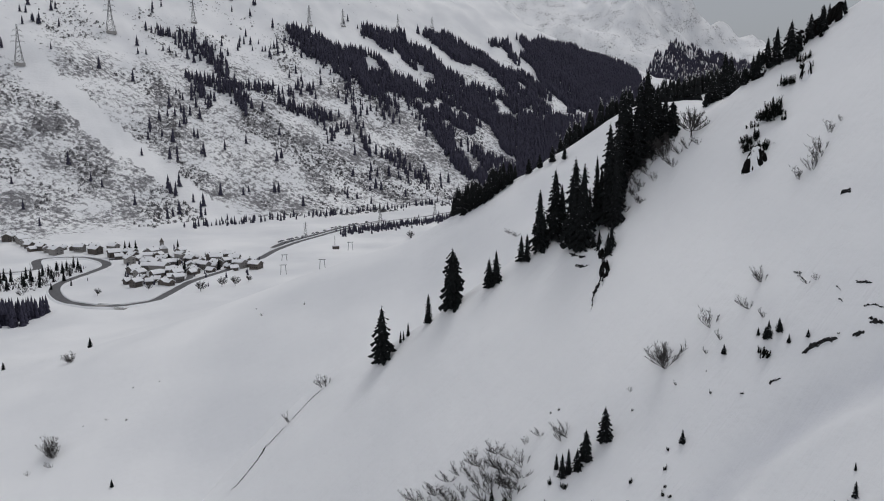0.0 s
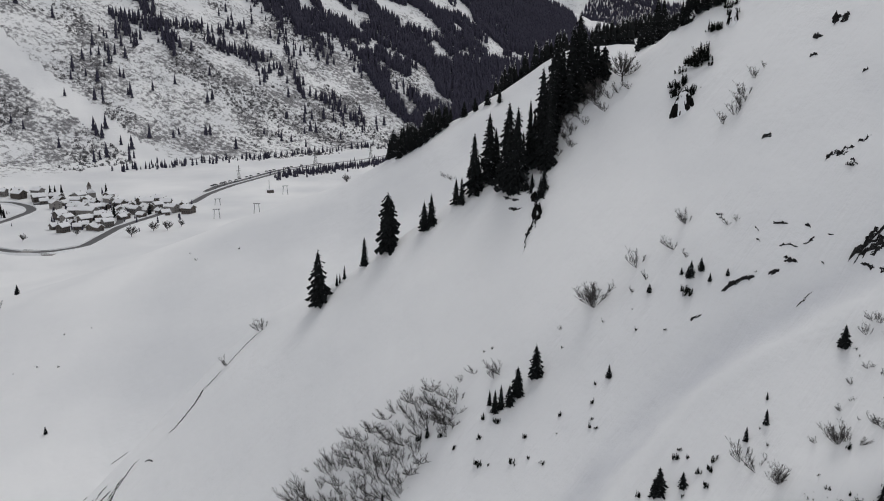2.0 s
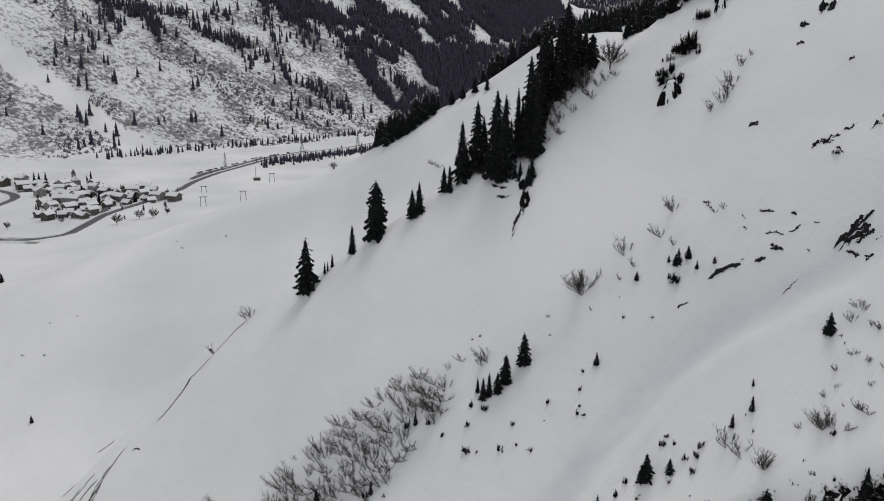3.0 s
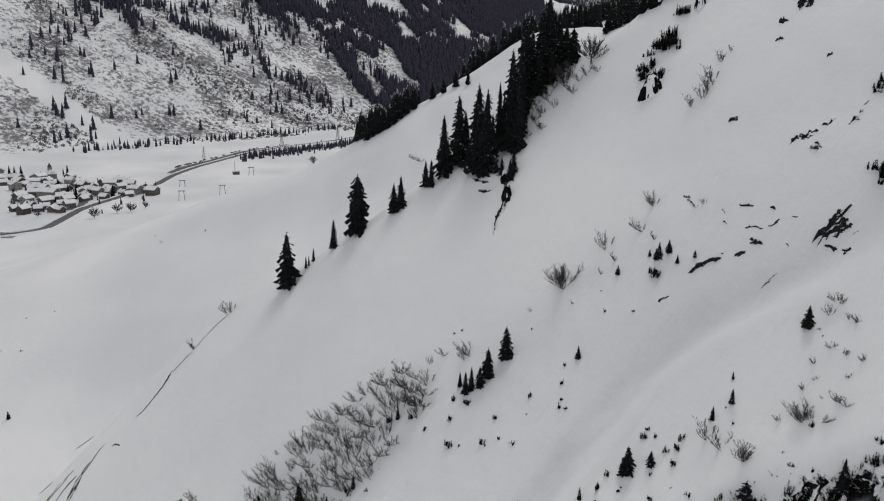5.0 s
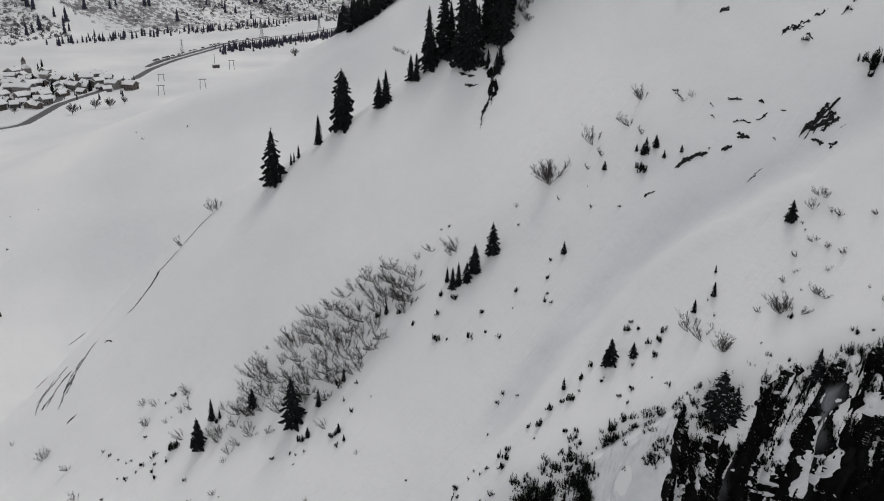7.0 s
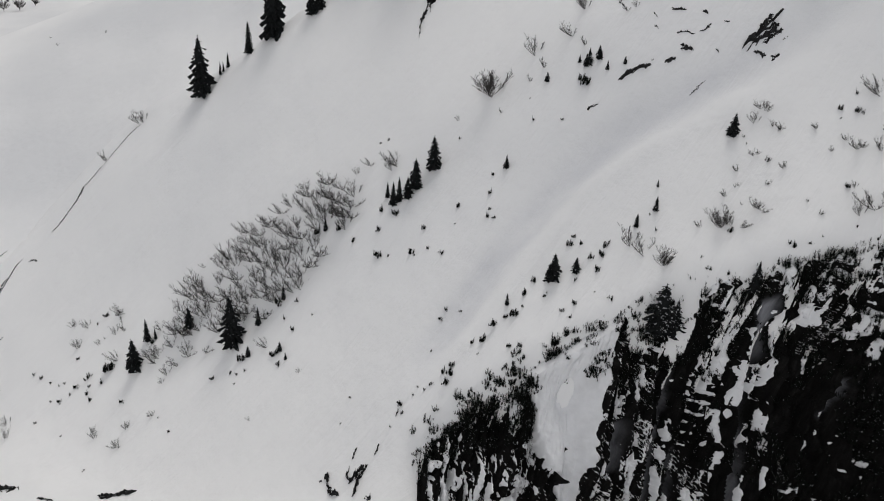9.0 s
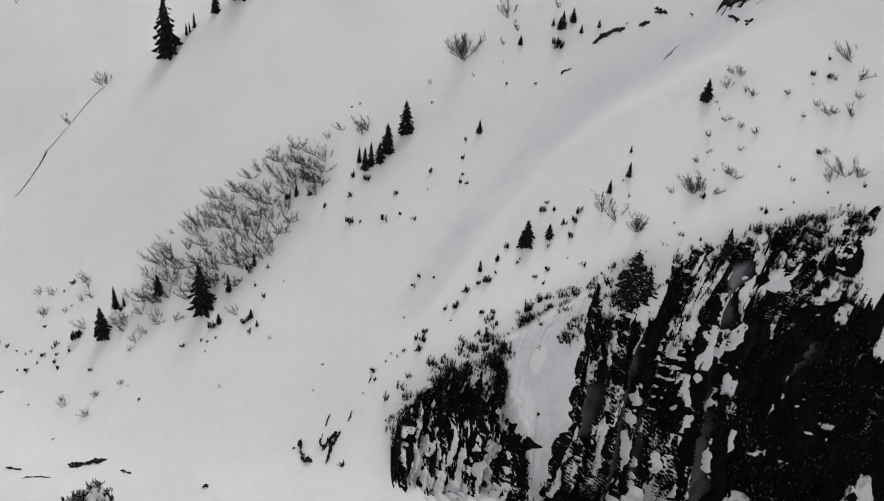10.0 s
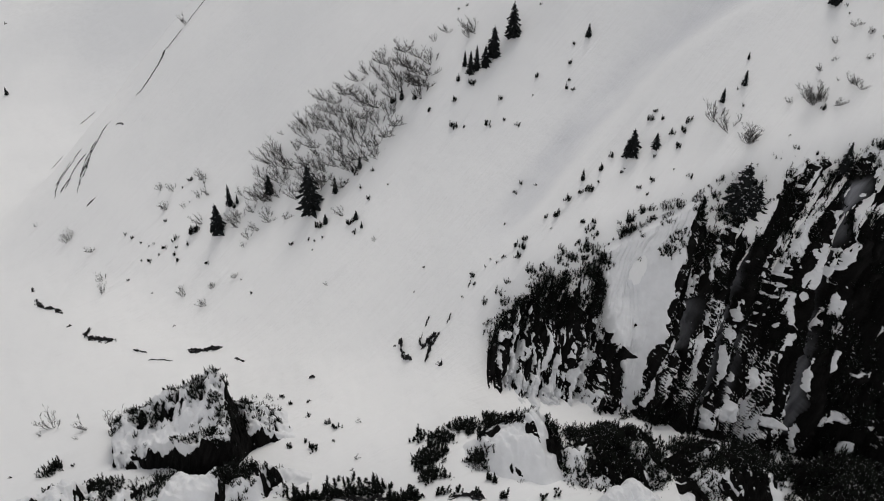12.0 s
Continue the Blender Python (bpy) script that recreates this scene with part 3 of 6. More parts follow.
MOUNDS = [knoll(),
          mound(-37, 70, 11, 4.5, 3.4, "low snow-covered rock bench with dwarf pines", 2, (0, 0), -0.2),
          mound(-19, 70, 10, 4, 3.2, "low snow-covered rock bench with dwarf pines", 3, (0, 0), -0.35),
          mound(17.6, 71.0, 6.6, 6.5, 5.4, "snow-covered rock mound fringed with dwarf pines", 4, (0.1, 0.2), -0.45),
          mound(29, 68, 8, 6, 4.6, "rock mound under dense dwarf pine", 5, (0, 0.1), 0.7),
          mound(42, 64, 9, 7, 4.8, "rock mound under snow-laden dwarf pine", 6, (0, 0.1), 0.45),
          mound(57, 60, 10, 9, 5.5, "rock mound under dense dwarf pine", 7, (0, 0.1), 2.6),
          mound(28.2, 59.6, 4.6, 2.8, 3.0, "smooth cushion of snow over a boulder", 8, (0, 0), -1.6),
          mound(73.5, 64.6, 5.0, 3.0, 2.2, "smooth cushion of snow over a boulder", 9, (0, 0), -1.4)]


# ---- kinds of plants ----
def fir_meshes(seed, height, spread, levels=24, blades=11, ragged=0.25, blunt=0.9):
    """Trunk and crown: whorls of drooping boughs round a dense core, uneven at the rim."""
    rng = random.Random(seed)
    vs, fs = [], []
    for k in range(levels):
        f = k / (levels - 1)
        h = height * (0.05 + 0.93 * f)
        env = spread * height * (1 - f ** 1.15) ** blunt + 0.02 * height
        whorl = rng.uniform(0.82, 1.12)
        n = max(4, int(blades * (1 - 0.5 * f)))
        off = rng.random() * 6.28
        for j in range(n):
            if rng.random() < ragged * 0.35:
                continue
            a = off + 6.283 * j / n + rng.uniform(-0.25, 0.25)
            r = env * whorl * rng.uniform(1 - ragged, 1 + ragged * 0.55)
            c, s = math.cos(a), math.sin(a)
            w = 0.13 * r + 0.10
            hh = h + rng.uniform(-0.4, 0.4) * height / levels
            drop = r * rng.uniform(0.30, 0.62)
            b = len(vs)
            vs += [(0, 0, hh + 0.30 * r), (0.62 * r * c - w * s, 0.62 * r * s + w * c, hh - 0.55 * drop), (0.62 * r * c + w * s, 0.62 * r * s - w * c, hh - 0.55 * drop),
                   (r * c, r * s, hh - 0.72 * drop), (0.60 * r * c, 0.60 * r * s, hh - 0.14 * drop), (0.80 * r * c, 0.80 * r * s, hh - 1.15 * drop)]
            fs += [(b, b + 1, b + 4), (b, b + 4, b + 2), (b + 1, b + 3, b + 4), (b + 4, b + 3, b + 2), (b + 1, b + 5, b + 3), (b + 5, b + 2, b + 3)]
    rings = 9
    b0 = len(vs)
    for k in range(rings):
        f = k / (rings - 1)
        r = 0.52 * spread * height * (1 - f ** 1.15) ** blunt + 0.01 * height
        for j in range(8):
            q = r * rng.uniform(0.7, 1.25)
            vs.append((q * math.cos(0.785 * j), q * math.sin(0.785 * j), height * (0.03 + 0.93 * f) - 0.3 * q))
    for k in range(rings - 1):
        for j in range(8):
            j2 = (j + 1) % 8
            fs.append((b0 + 8 * k + j, b0 + 8 * k + j2, b0 + 8 * k + 8 + j2, b0 + 8 * k + 8 + j))
    b = len(vs)
    vs += [(0.09, 0, height * 0.92), (-0.05, 0.08, height * 0.92), (-0.05, -0.08, height * 0.92), (0, 0, height * 1.03)]
    fs += [(b, b + 1, b + 3), (b + 1, b + 2, b + 3), (b + 2, b, b + 3)]
    crown = mesh_from("crown", vs, fs, M_FIR)
    tv, tf = [], []
    for k in range(6):
        f = k / 5
        r = 0.018 * height * (1 - f) + 0.02
        tv += [(r * math.cos(6.283 * j / 6), r * math.sin(6.283 * j / 6), -0.6 + f * (height * 0.95 + 0.6)) for j in range(6)]
    for k in range(5):
        tf += [(6 * k + j, 6 * k + (j + 1) % 6, 6 * k + 6 + (j + 1) % 6, 6 * k + 6 + j) for j in range(6)]
    return crown, mesh_from("trunk", tv, tf, M_BARK, True)


FIRS = [fir_meshes(3, 10, 0.155, 22, 12, 0.35, 0.75), fir_meshes(5, 10, 0.135, 24, 12, 0.3, 0.7), fir_meshes(9, 10, 0.20, 20, 12, 0.45, 0.7), fir_meshes(12, 10, 0.115, 24, 11, 0.35, 0.75), fir_meshes(17, 10, 0.17, 20, 12, 0.5, 0.8), fir_meshes(23, 10, 0.215, 20, 14, 0.35, 0.38)]


def fir(x, y, height, kind=0, label="dark green fir tree rising from the snow", group="", lean=0.0, turn=None, wide=1.0, dz=0.0):
    crown, trunk = FIRS[kind % len(FIRS)]
    ob = new("fir_tree")
    part("trunk", trunk, ob)
    part("crown", crown, ob)
    s = height / 10
    z = gz(x, y) + dz
    t = random.uniform(0, 360) if turn is None else turn
    ob.matrix_world = pose(x, y, z, 0, lean, 0) @ pose(0, 0, 0, 0, 0, t) @ Matrix.Diagonal((s * wide, s * wide, s, 1))
    return tagged(ob, label, "tree", group)


def bush_mesh(seed, stems=9, height=4.0, spread=0.75, lean=(0.0, 0.0), twigs=7, thick=0.05, trunk=0.0):
    rng = random.Random(seed)
    vs, fs = [], []

    def tube(p, q, r0, r1):
        d = (q - p).normalized()
        a = d.orthogonal().normalized()
        c = d.cross(a)
        b = len(vs)
        for o, r in ((p, r0), (q, r1)):
            for j in range(3):
                w = 6.283 * j / 3
                vs.append(o + (a * math.cos(w) + c * math.sin(w)) * r)
        for j in range(3):
            k = (j + 1) % 3
            fs.append((b + j, b + k, b + 3 + k, b + 3 + j))

    if trunk:
        tube(Vector((0, 0, -0.4)), Vector((0, 0, trunk)), 2.6 * thick, 2.0 * thick)
    for _ in range(stems):
        a = rng.uniform(0, 6.283)
        out = rng.uniform(0.15, spread)
        h = height * rng.uniform(0.6, 1.0)
        p = Vector((rng.uniform(-0.3, 0.3), rng.uniform(-0.3, 0.3), -0.3))
        d = Vector((math.cos(a) * out + 1.6 * lean[0], math.sin(a) * out + 1.6 * lean[1], 0.7))
        if trunk:
            p = Vector((0, 0, trunk * rng.uniform(0.5, 1.0)))
            d = Vector((math.cos(a), math.sin(a), rng.uniform(-0.1, 2.2)))
            h = 0.62 * height * rng.uniform(0.85, 1.05)
        seg, prev, r = 4, p, thick
        for k in range(seg):
            nxt = prev + d.normalized() * (h / seg)
            tube(prev, nxt, r, r * 0.72)
            d = d + Vector((rng.uniform(-0.35, 0.35), rng.uniform(-0.35, 0.35), 0.24))
            if k >= 1:
                for _t in range(twigs):
                    td = (d.normalized() + Vector((rng.uniform(-0.8, 0.8), rng.uniform(-0.8, 0.8), rng.uniform(0.0, 0.7)))).normalized()
                    o = prev.lerp(nxt, rng.random())
                    e = o + td * h * rng.uniform(0.14, 0.30)
                    tube(o, e, min(r * 0.55, 0.028), 0.016)
                    for _s in range(2):
                        sd = (td + Vector((rng.uniform(-0.7, 0.7), rng.uniform(-0.7, 0.7), rng.uniform(-0.1, 0.6)))).normalized()
                        g = o.lerp(e, rng.uniform(0.3, 1))
                        tube(g, g + sd * h * rng.uniform(0.08, 0.2), 0.020, 0.012)
            prev, r = nxt, r * 0.72
    return mesh_from("bare_bush", vs, fs, M_TWIG)


BUSHES = [bush_mesh(s, 7, 4.0, 1.5, (-0.45, -0.18), 4, 0.056) for s in (1, 2, 3, 4)] + [bush_mesh(s, 24, 3.4, 1.15, (-0.25, -0.12), 4, 0.034) for s in (7, 8)] + [bush_mesh(11, 20, 5.0, 0.95, (0, 0), 9, 0.06, 1.5), bush_mesh(14, 6, 2.0, 0.9, (-0.5, -0.3), 5, 0.035)]


def bush(x, y, height, kind=0, label="bare grey alder bush bent downhill in the snow", group="", dz=0.0):
    ob = new("bare_bush", BUSHES[kind % len(BUSHES)])
    base = (4.0, 4.0, 4.0, 4.0, 3.4, 3.4, 5.0, 2.0)[kind % len(BUSHES)]
    s = height / base
    ob.matrix_world = pose(x, y, gz(x, y) + dz, 0, 0, random.uniform(-75, 75)) @ Matrix.Diagonal((s, s, s, 1))
    return tagged(ob, label, "bush", group)


def pine_geometry(seed, stems=9, height=1.6, spread=1.1, rings=13, blades=4):
    """Dwarf mountain pine: shoots that lie down, then bend up, each a close brush of needles."""
    rng = random.Random(seed)
    vs, fs = [], []
    lie = rng.uniform(0, 6.283)
    for _ in range(stems):
        o, p = rng.gauss(0, 0.5) * spread, rng.gauss(0, 0.28) * spread
        at = Vector((math.cos(lie) * o - math.sin(lie) * p, math.sin(lie) * o + math.cos(lie) * p, -0.15))
        d = Vector((rng.uniform(-0.7, 0.5), rng.uniform(-0.6, 0.5), 0.55)).normalized()
        h = height * rng.uniform(0.45, 1.0) * (1 - 0.35 * min(1, abs(o) / (spread + 0.01)))
        for k in range(rings):
            f = k / (rings - 1)
            d = (d + Vector((0, 0, 0.16))).normalized()
            at = at + d * h / rings
            a = d.orthogonal().normalized()
            c = d.cross(a)
            r = 0.30 * (1.1 - 0.55 * f) * min(1.0, 0.5 + h / 2.5)
            for j in range(blades):
                w = 6.283 * (j + rng.random()) / blades
                side = (a * math.cos(w) + c * math.sin(w) + d * rng.uniform(0.35, 1.1)).normalized()
                flat = side.cross(d).normalized() * r * rng.uniform(0.16, 0.30)
                tip = at + side * r * rng.uniform(0.7, 1.35)
                b = len(vs)
                vs += [at - flat, at + flat, tip]
                fs.append((b, b + 1, b + 2))
    return vs, fs


PINES = [mesh_from("dwarf_pine", *pine_geometry(s, n, h, w), M_PINE) for s, n, h, w in ((1, 12, 1.6, 0.7), (2, 18, 1.4, 1.2), (3, 9, 2.0, 0.35), (4, 9, 1.1, 0.8), (6, 6, 1.2, 0.3))]


def pine(x, y, size=1.0, kind=0, label="small dwarf mountain pine poking out of snow", group="", z=None):
    ob = new("dwarf_pine", PINES[kind % len(PINES)])
    ob.matrix_world = pose(x, y, (gz(x, y) if z is None else z), 0, random.uniform(-12, 6), random.uniform(0, 360)) @ Matrix.Diagonal((size, size, size, 1))
    return tagged(ob, label, "shrub", group)


def curve_through(points, n):
    pts = [np.array(p, float) for p in points]
    pts = [2 * pts[0] - pts[1]] + pts + [2 * pts[-1] - pts[-2]]
    out = []
    for a, b, c, d in zip(pts, pts[1:], pts[2:], pts[3:]):
        for k in range(n):
            t = k / n
            out.append(0.5 * (2 * b + (c - a) * t + (2 * a - 5 * b + 4 * c - d) * t * t + (3 * b - a - 3 * c + d) * t ** 3))
    return np.array(out + [pts[-2]])


def rock_band(points, width, height, label, material=None):
    """A run of broken rock along a line on the ground, half sunk in the snow."""
    seed = points[0][0] * 0.91 + points[0][1] * 0.17
    p = curve_through(points, max(6, int(14 / len(points))))
    seg = np.r_[0, np.cumsum(np.linalg.norm(np.diff(p, axis=0), axis=1))]
    n = int(min(150, max(18, seg[-1] / (0.12 * width))))
    t = np.linspace(0, seg[-1], n)
    p = np.stack([np.interp(t, seg, p[:, 0]), np.interp(t, seg, p[:, 1])], -1)
    d = np.gradient(p, axis=0)
    d /= np.linalg.norm(d, axis=1)[:, None] + 1e-9
    side = np.stack([-d[:, 1], d[:, 0]], -1)
    m = 17
    a = np.linspace(-1, 1, m)
    f = np.linspace(0, 1, n)
    taper = np.clip(np.minimum(f, 1 - f) * 7, 0.05, 1) ** 0.6
    w = width * (0.55 + 1.5 * vnoise(t / (1.8 * width) + seed, 0 * t + 3) + 1.1 * vnoise(t / (0.55 * width) + seed, 0 * t + 5)).clip(0.06, 2) * taper
    shift = width * 1.1 * vnoise(t / (2.2 * width) + seed, 0 * t + 9)
    gx = p[:, None, 0] + side[:, None, 0] * (a[None] * w[:, None] + shift[:, None])
    gy = p[:, None, 1] + side[:, None, 1] * (a[None] * w[:, None] + shift[:, None])
    tt, aa = np.meshgrid(t / width, a, indexing="ij")
    lump = 0.28 + 1.6 * vnoise(tt / 1.7 + seed, aa * 2.1 + seed) + 1.1 * vnoise(tt / 0.6 + seed, aa * 4.0) + 0.9 * vnoise(tt / 0.25, aa * 7.0 + seed)
    lift = height * np.clip(lump, -0.6, 2) * taper[:, None] * (1 - a[None] ** 4) - 0.06 * height - 0.12 * (np.abs(a[None]) > 0.95)
    gz_ = ground_z(gx, gy) + lift
    co = np.stack([gx, gy, gz_], -1)
    o = co[n // 2, m // 2].copy()
    i = np.arange(n * m).reshape(n, m)
    q = np.stack([i[:-1, :-1], i[:-1, 1:], i[1:, 1:], i[1:, :-1]], -1).reshape(-1, 4)[:, ::-1]
    ob = new("rock_outcrop", mesh_from("rock_outcrop", (co - o).reshape(-1, 3), q, material or (M_ROCK if height > 2 else M_BARE)))
    ob.location = o
    return tagged(ob, label, "rock")


def top_z(x, y):
    """The height of the ground, or of a rock mound that lies over it."""
    z = gz(x, y)
    for ob, co in MOUNDS:
        d = (co[:, :, 0] - x) ** 2 + (co[:, :, 1] - y) ** 2
        k = np.unravel_index(np.argmin(d), d.shape)
        if d[k] < 0.5:
            z = max(z, float(co[k][2]) - 0.1)
    return z


# ---- forests of the far side: conifers past counting ----
def inside(poly, x, y):
    odd = np.zeros(x.shape, bool)
    for (x0, y0), (x1, y1) in zip(poly, poly[1:] + poly[:1]):
        cut = (y0 > y) != (y1 > y)
        odd ^= cut & (x < (x1 - x0) * (y - y0) / (y1 - y0 + 1e-9) + x0)
    return odd


def conifer_stuff(name, x, y, h, label, material, rng, sides=5):
    n = len(x)
    z = ground_z(x, y) - 0.5
    vs, fs = [], []
    tiers = ((0.02, 0.20), (0.30, 0.155), (0.58, 0.10))
    rot = rng.rand(n, len(tiers), sides)
    V = []
    for k, (lo, rad) in enumerate(tiers):
        top = (0.52, 0.80, 1.04)[k]
        for j in range(sides):
            w = 6.283 * (j + 0.35 * rot[:, k, j]) / sides
            rr = rad * h * (0.75 + 0.5 * rot[:, k, j])
            V.append(np.stack([x + rr * np.cos(w), y + rr * np.sin(w), z + h * (lo - 0.03 * rot[:, k, j])], -1))
        V.append(np.stack([x, y, z + h * top], -1))
    V = np.stack(V, 1)
    per = V.shape[1]
    tri = []
    for k in range(len(tiers)):
        b = k * (sides + 1)
        tri += [(b + j, b + (j + 1) % sides, b + sides) for j in range(sides)]
    tri = (np.array(tri)[None] + (np.arange(n) * per)[:, None, None]).reshape(-1, 3)
    me = bpy.data.meshes.new(name)
    me.vertices.add(n * per)
    me.vertices.foreach_set("co", V.reshape(-1))
    me.loops.add(tri.size)
    me.polygons.add(len(tri))
    me.loops.foreach_set("vertex_index", tri.ravel())
    me.polygons.foreach_set("loop_start", np.arange(0, tri.size, 3))
    me.update(calc_edges=True)
    me.materials.append(material)
    return tagged(new(name, me), label, "forest", kind="stuff")


# outlines of the woods on the far side
UPPER_BELT = [(-318, 1734), (-283, 1742), (-230, 1770), (-173, 1792), (-126, 1789), (-101, 1762), (-60, 1772), (-53, 1741), (-86, 1711), (-109, 1702), (-123, 1663), (-148, 1651), (-163, 1683), (-178, 1716), (-222, 1705), (-264, 1686), (-290, 1710)]
MAIN_BELT = [(-183, 1905), (-134, 1921), (-85, 1957), (-77, 1917), (-27, 1948), (5, 1909), (62, 1906), (107, 1903), (185, 1916), (237, 1917), (325, 1981), (254, 1846), (195, 1765), (153, 1689), (118, 1597), (88, 1539), (66, 1521), (30, 1540), (4, 1569), (-17, 1621), (-34, 1664), (-57, 1689), (-99, 1731), (-55, 1799), (-13, 1835), (-32, 1860), (-80, 1842), (-117, 1851), (-162, 1871)]
HIGH_BELT = [(-61, 2022), (5, 2090), (61, 2081), (115, 2063), (153, 2018), (223, 2033), (286, 1990), (329, 2005), (239, 1937), (158, 1906), (123, 1968), (72, 2004), (31, 1969), (-20, 1990)]
RIGHT_WOOD = [(252, 2321), (362, 2431), (479, 2535), (567, 2506), (562, 2447), (458, 2248), (348, 2039), (289, 2015), (238, 2049), (227, 2147), (192, 2157)]
LOOSE_WOOD = [(105, 2137), (252, 2314), (223, 2033), (141, 2030)]
VALLEY_WOOD = [(325, 1979), (562, 2446), (640, 2350), (430, 1900), (300, 1640), (180, 1450), (100, 1400), (88, 1539), (118, 1597), (153, 1689), (196, 1766), (254, 1847)]
FOREST = [(UPPER_BELT, -0.2), (MAIN_BELT, -0.36), (HIGH_BELT, -0.2), (RIGHT_WOOD, -0.9), (LOOSE_WOOD, 0.2), (VALLEY_WOOD, -0.9)]


def scatter_forest():
    rng = np.random.RandomState(4)
    gx, gy = [], []
    for edge, bare in FOREST:
        ex, ey = np.array(edge, float).T
        area = (ex.max() - ex.min()) * (ey.max() - ey.min())
        x, y = rng.uniform(ex.min(), ex.max(), int(area / 17)), rng.uniform(ey.min(), ey.max(), int(area / 17))
        # stands run in stripes down across the slope, with snowy lanes between
        e, w = 0.88 * x - 0.47 * y, 0.47 * x + 0.88 * y
        stripe = 0.8 * fbm(w + 0.25 * e, e * 0.25, 60, 3) + 0.9 * fbm(x, y, 45, 4)
        keep = inside(edge, x, y) & (stripe > bare)
        gx.append(x[keep])
        gy.append(y[keep])
    x, y = np.concatenate(gx), np.concatenate(gy)
    conifer_stuff("far_forest", x, y, rng.uniform(12, 22, len(x)), "dense dark conifer forest on the far valley side", M_FIR_HAZED, rng)
    # loose bands and single trees over the open far slope
    bx, by = [], []
    for (x0, y0), (x1, y1), w, n in (((-521, 1521), (-454, 1541), 7, 34), ((-454, 1541), (-378, 1508), 13, 75), ((-391, 1502), (-316, 1398), 11, 95), ((-435, 1436), (-363, 1443), 8, 55), ((-402, 1416), (-370, 1378), 8, 25),
                                     ((-340, 1467), (-235, 1569), 8, 50), ((-284, 1474), (-193, 1513), 8, 80), ((-300, 1721), (-147, 1684), 16, 170), ((-250, 1715), (-90, 1647), 15, 150), ((-175, 1882), (-30, 1937), 12, 110),
                                     ((-95, 1740), (47, 1548), 14, 130), ((-198, 1476), (-134, 1518), 10, 18), ((-191, 1686), (-145, 1527), 8, 30), ((-143, 1510), (-124, 1454), 7, 26), ((-92, 1484), (-23, 1455), 12, 34)):
        t = rng.rand(n)
        bx.append(x0 + (x1 - x0) * t + rng.normal(0, w * 0.5, n))
        by.append(y0 + (y1 - y0) * t + rng.normal(0, w, n))
    single = ((-485, 1351), (-398, 1295), (-371, 1294), (-331, 1295), (-306, 1328), (-258, 1324), (-253, 1337), (-298, 1420), (-282, 1517), (-204, 1480), (-462, 1113), (-496, 1126), (-534, 1049), (-505, 1015), (-476, 993), (-322, 1122), (-287, 1218), (-282, 1230), (-265, 1388), (-425, 1202))
    bx.append(np.array([p[0] for p in single], float))
    by.append(np.array([p[1] for p in single], float))
    sx, sy = rng.uniform(-700, 60, 1500), rng.uniform(1080, 1900, 1500)
    q = -0.68 * (sx + 280) + 0.73 * (sy - 1100)
    k = (q > 40) & (fbm(sx, sy, 70, 3) > 0.12)
    bx.append(sx[k][:240])
    by.append(sy[k][:240])
    bx, by = np.concatenate(bx), np.concatenate(by)
    conifer_stuff("scattered_conifers", bx, by, rng.uniform(10, 20, len(bx)), "scattered dark conifers on the snowy far slope", M_FIR_HAZED, rng)
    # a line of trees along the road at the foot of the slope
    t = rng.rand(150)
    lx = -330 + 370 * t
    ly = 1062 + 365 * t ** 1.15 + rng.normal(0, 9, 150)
    conifer_stuff("roadside_conifers", lx, ly, rng.uniform(5, 12, 150), "row of dark conifers along the valley road", M_FIR_HAZED, rng)
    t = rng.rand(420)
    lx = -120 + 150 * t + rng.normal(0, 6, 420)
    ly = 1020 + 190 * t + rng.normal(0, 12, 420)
    conifer_stuff("valley_thicket", lx, ly, rng.uniform(4, 9, 420), "dark thicket along the stream in the valley", M_FIR_HAZED, rng)
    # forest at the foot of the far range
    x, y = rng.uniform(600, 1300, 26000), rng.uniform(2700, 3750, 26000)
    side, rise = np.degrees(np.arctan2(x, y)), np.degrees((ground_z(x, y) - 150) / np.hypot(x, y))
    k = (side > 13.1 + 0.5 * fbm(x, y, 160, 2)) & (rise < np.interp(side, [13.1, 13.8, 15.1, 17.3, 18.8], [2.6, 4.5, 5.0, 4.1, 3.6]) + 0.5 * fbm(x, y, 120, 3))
    conifer_stuff("distant_forest", x[k][:8000], y[k][:8000], rng.uniform(14, 24, k.sum())[:8000], "distant forest hazed blue-grey below the far mountain", M_FIR_HAZED, rng)


scatter_forest()


# ---- trees along the crest ----
RIB = "firs along the crest of the near rib"
for x, y, h, k, w in ((-14.4, 198.4, 13.5, 2, 1.15), (-10.1, 201.2, 3.0, 3, 1.1), (-9.4, 201.6, 2.6, 3, 1.0), (-8.3, 202.8, 3.4, 1, 1.0), (-3.3, 202.4, 7.2, 1, 1.15), (2.6, 201.7, 14.4, 5, 1.0),
                      (11.3, 200.0, 7.2, 2, 1.1), (13.0, 199.7, 8.0, 4, 1.2), (20.4, 200.5, 6.6, 1, 1.15)):
    fir(x, y, h, k, "dark fir tree standing on the snow crest", RIB, wide=w)
CLUSTER = "tall firs in the dark clump"
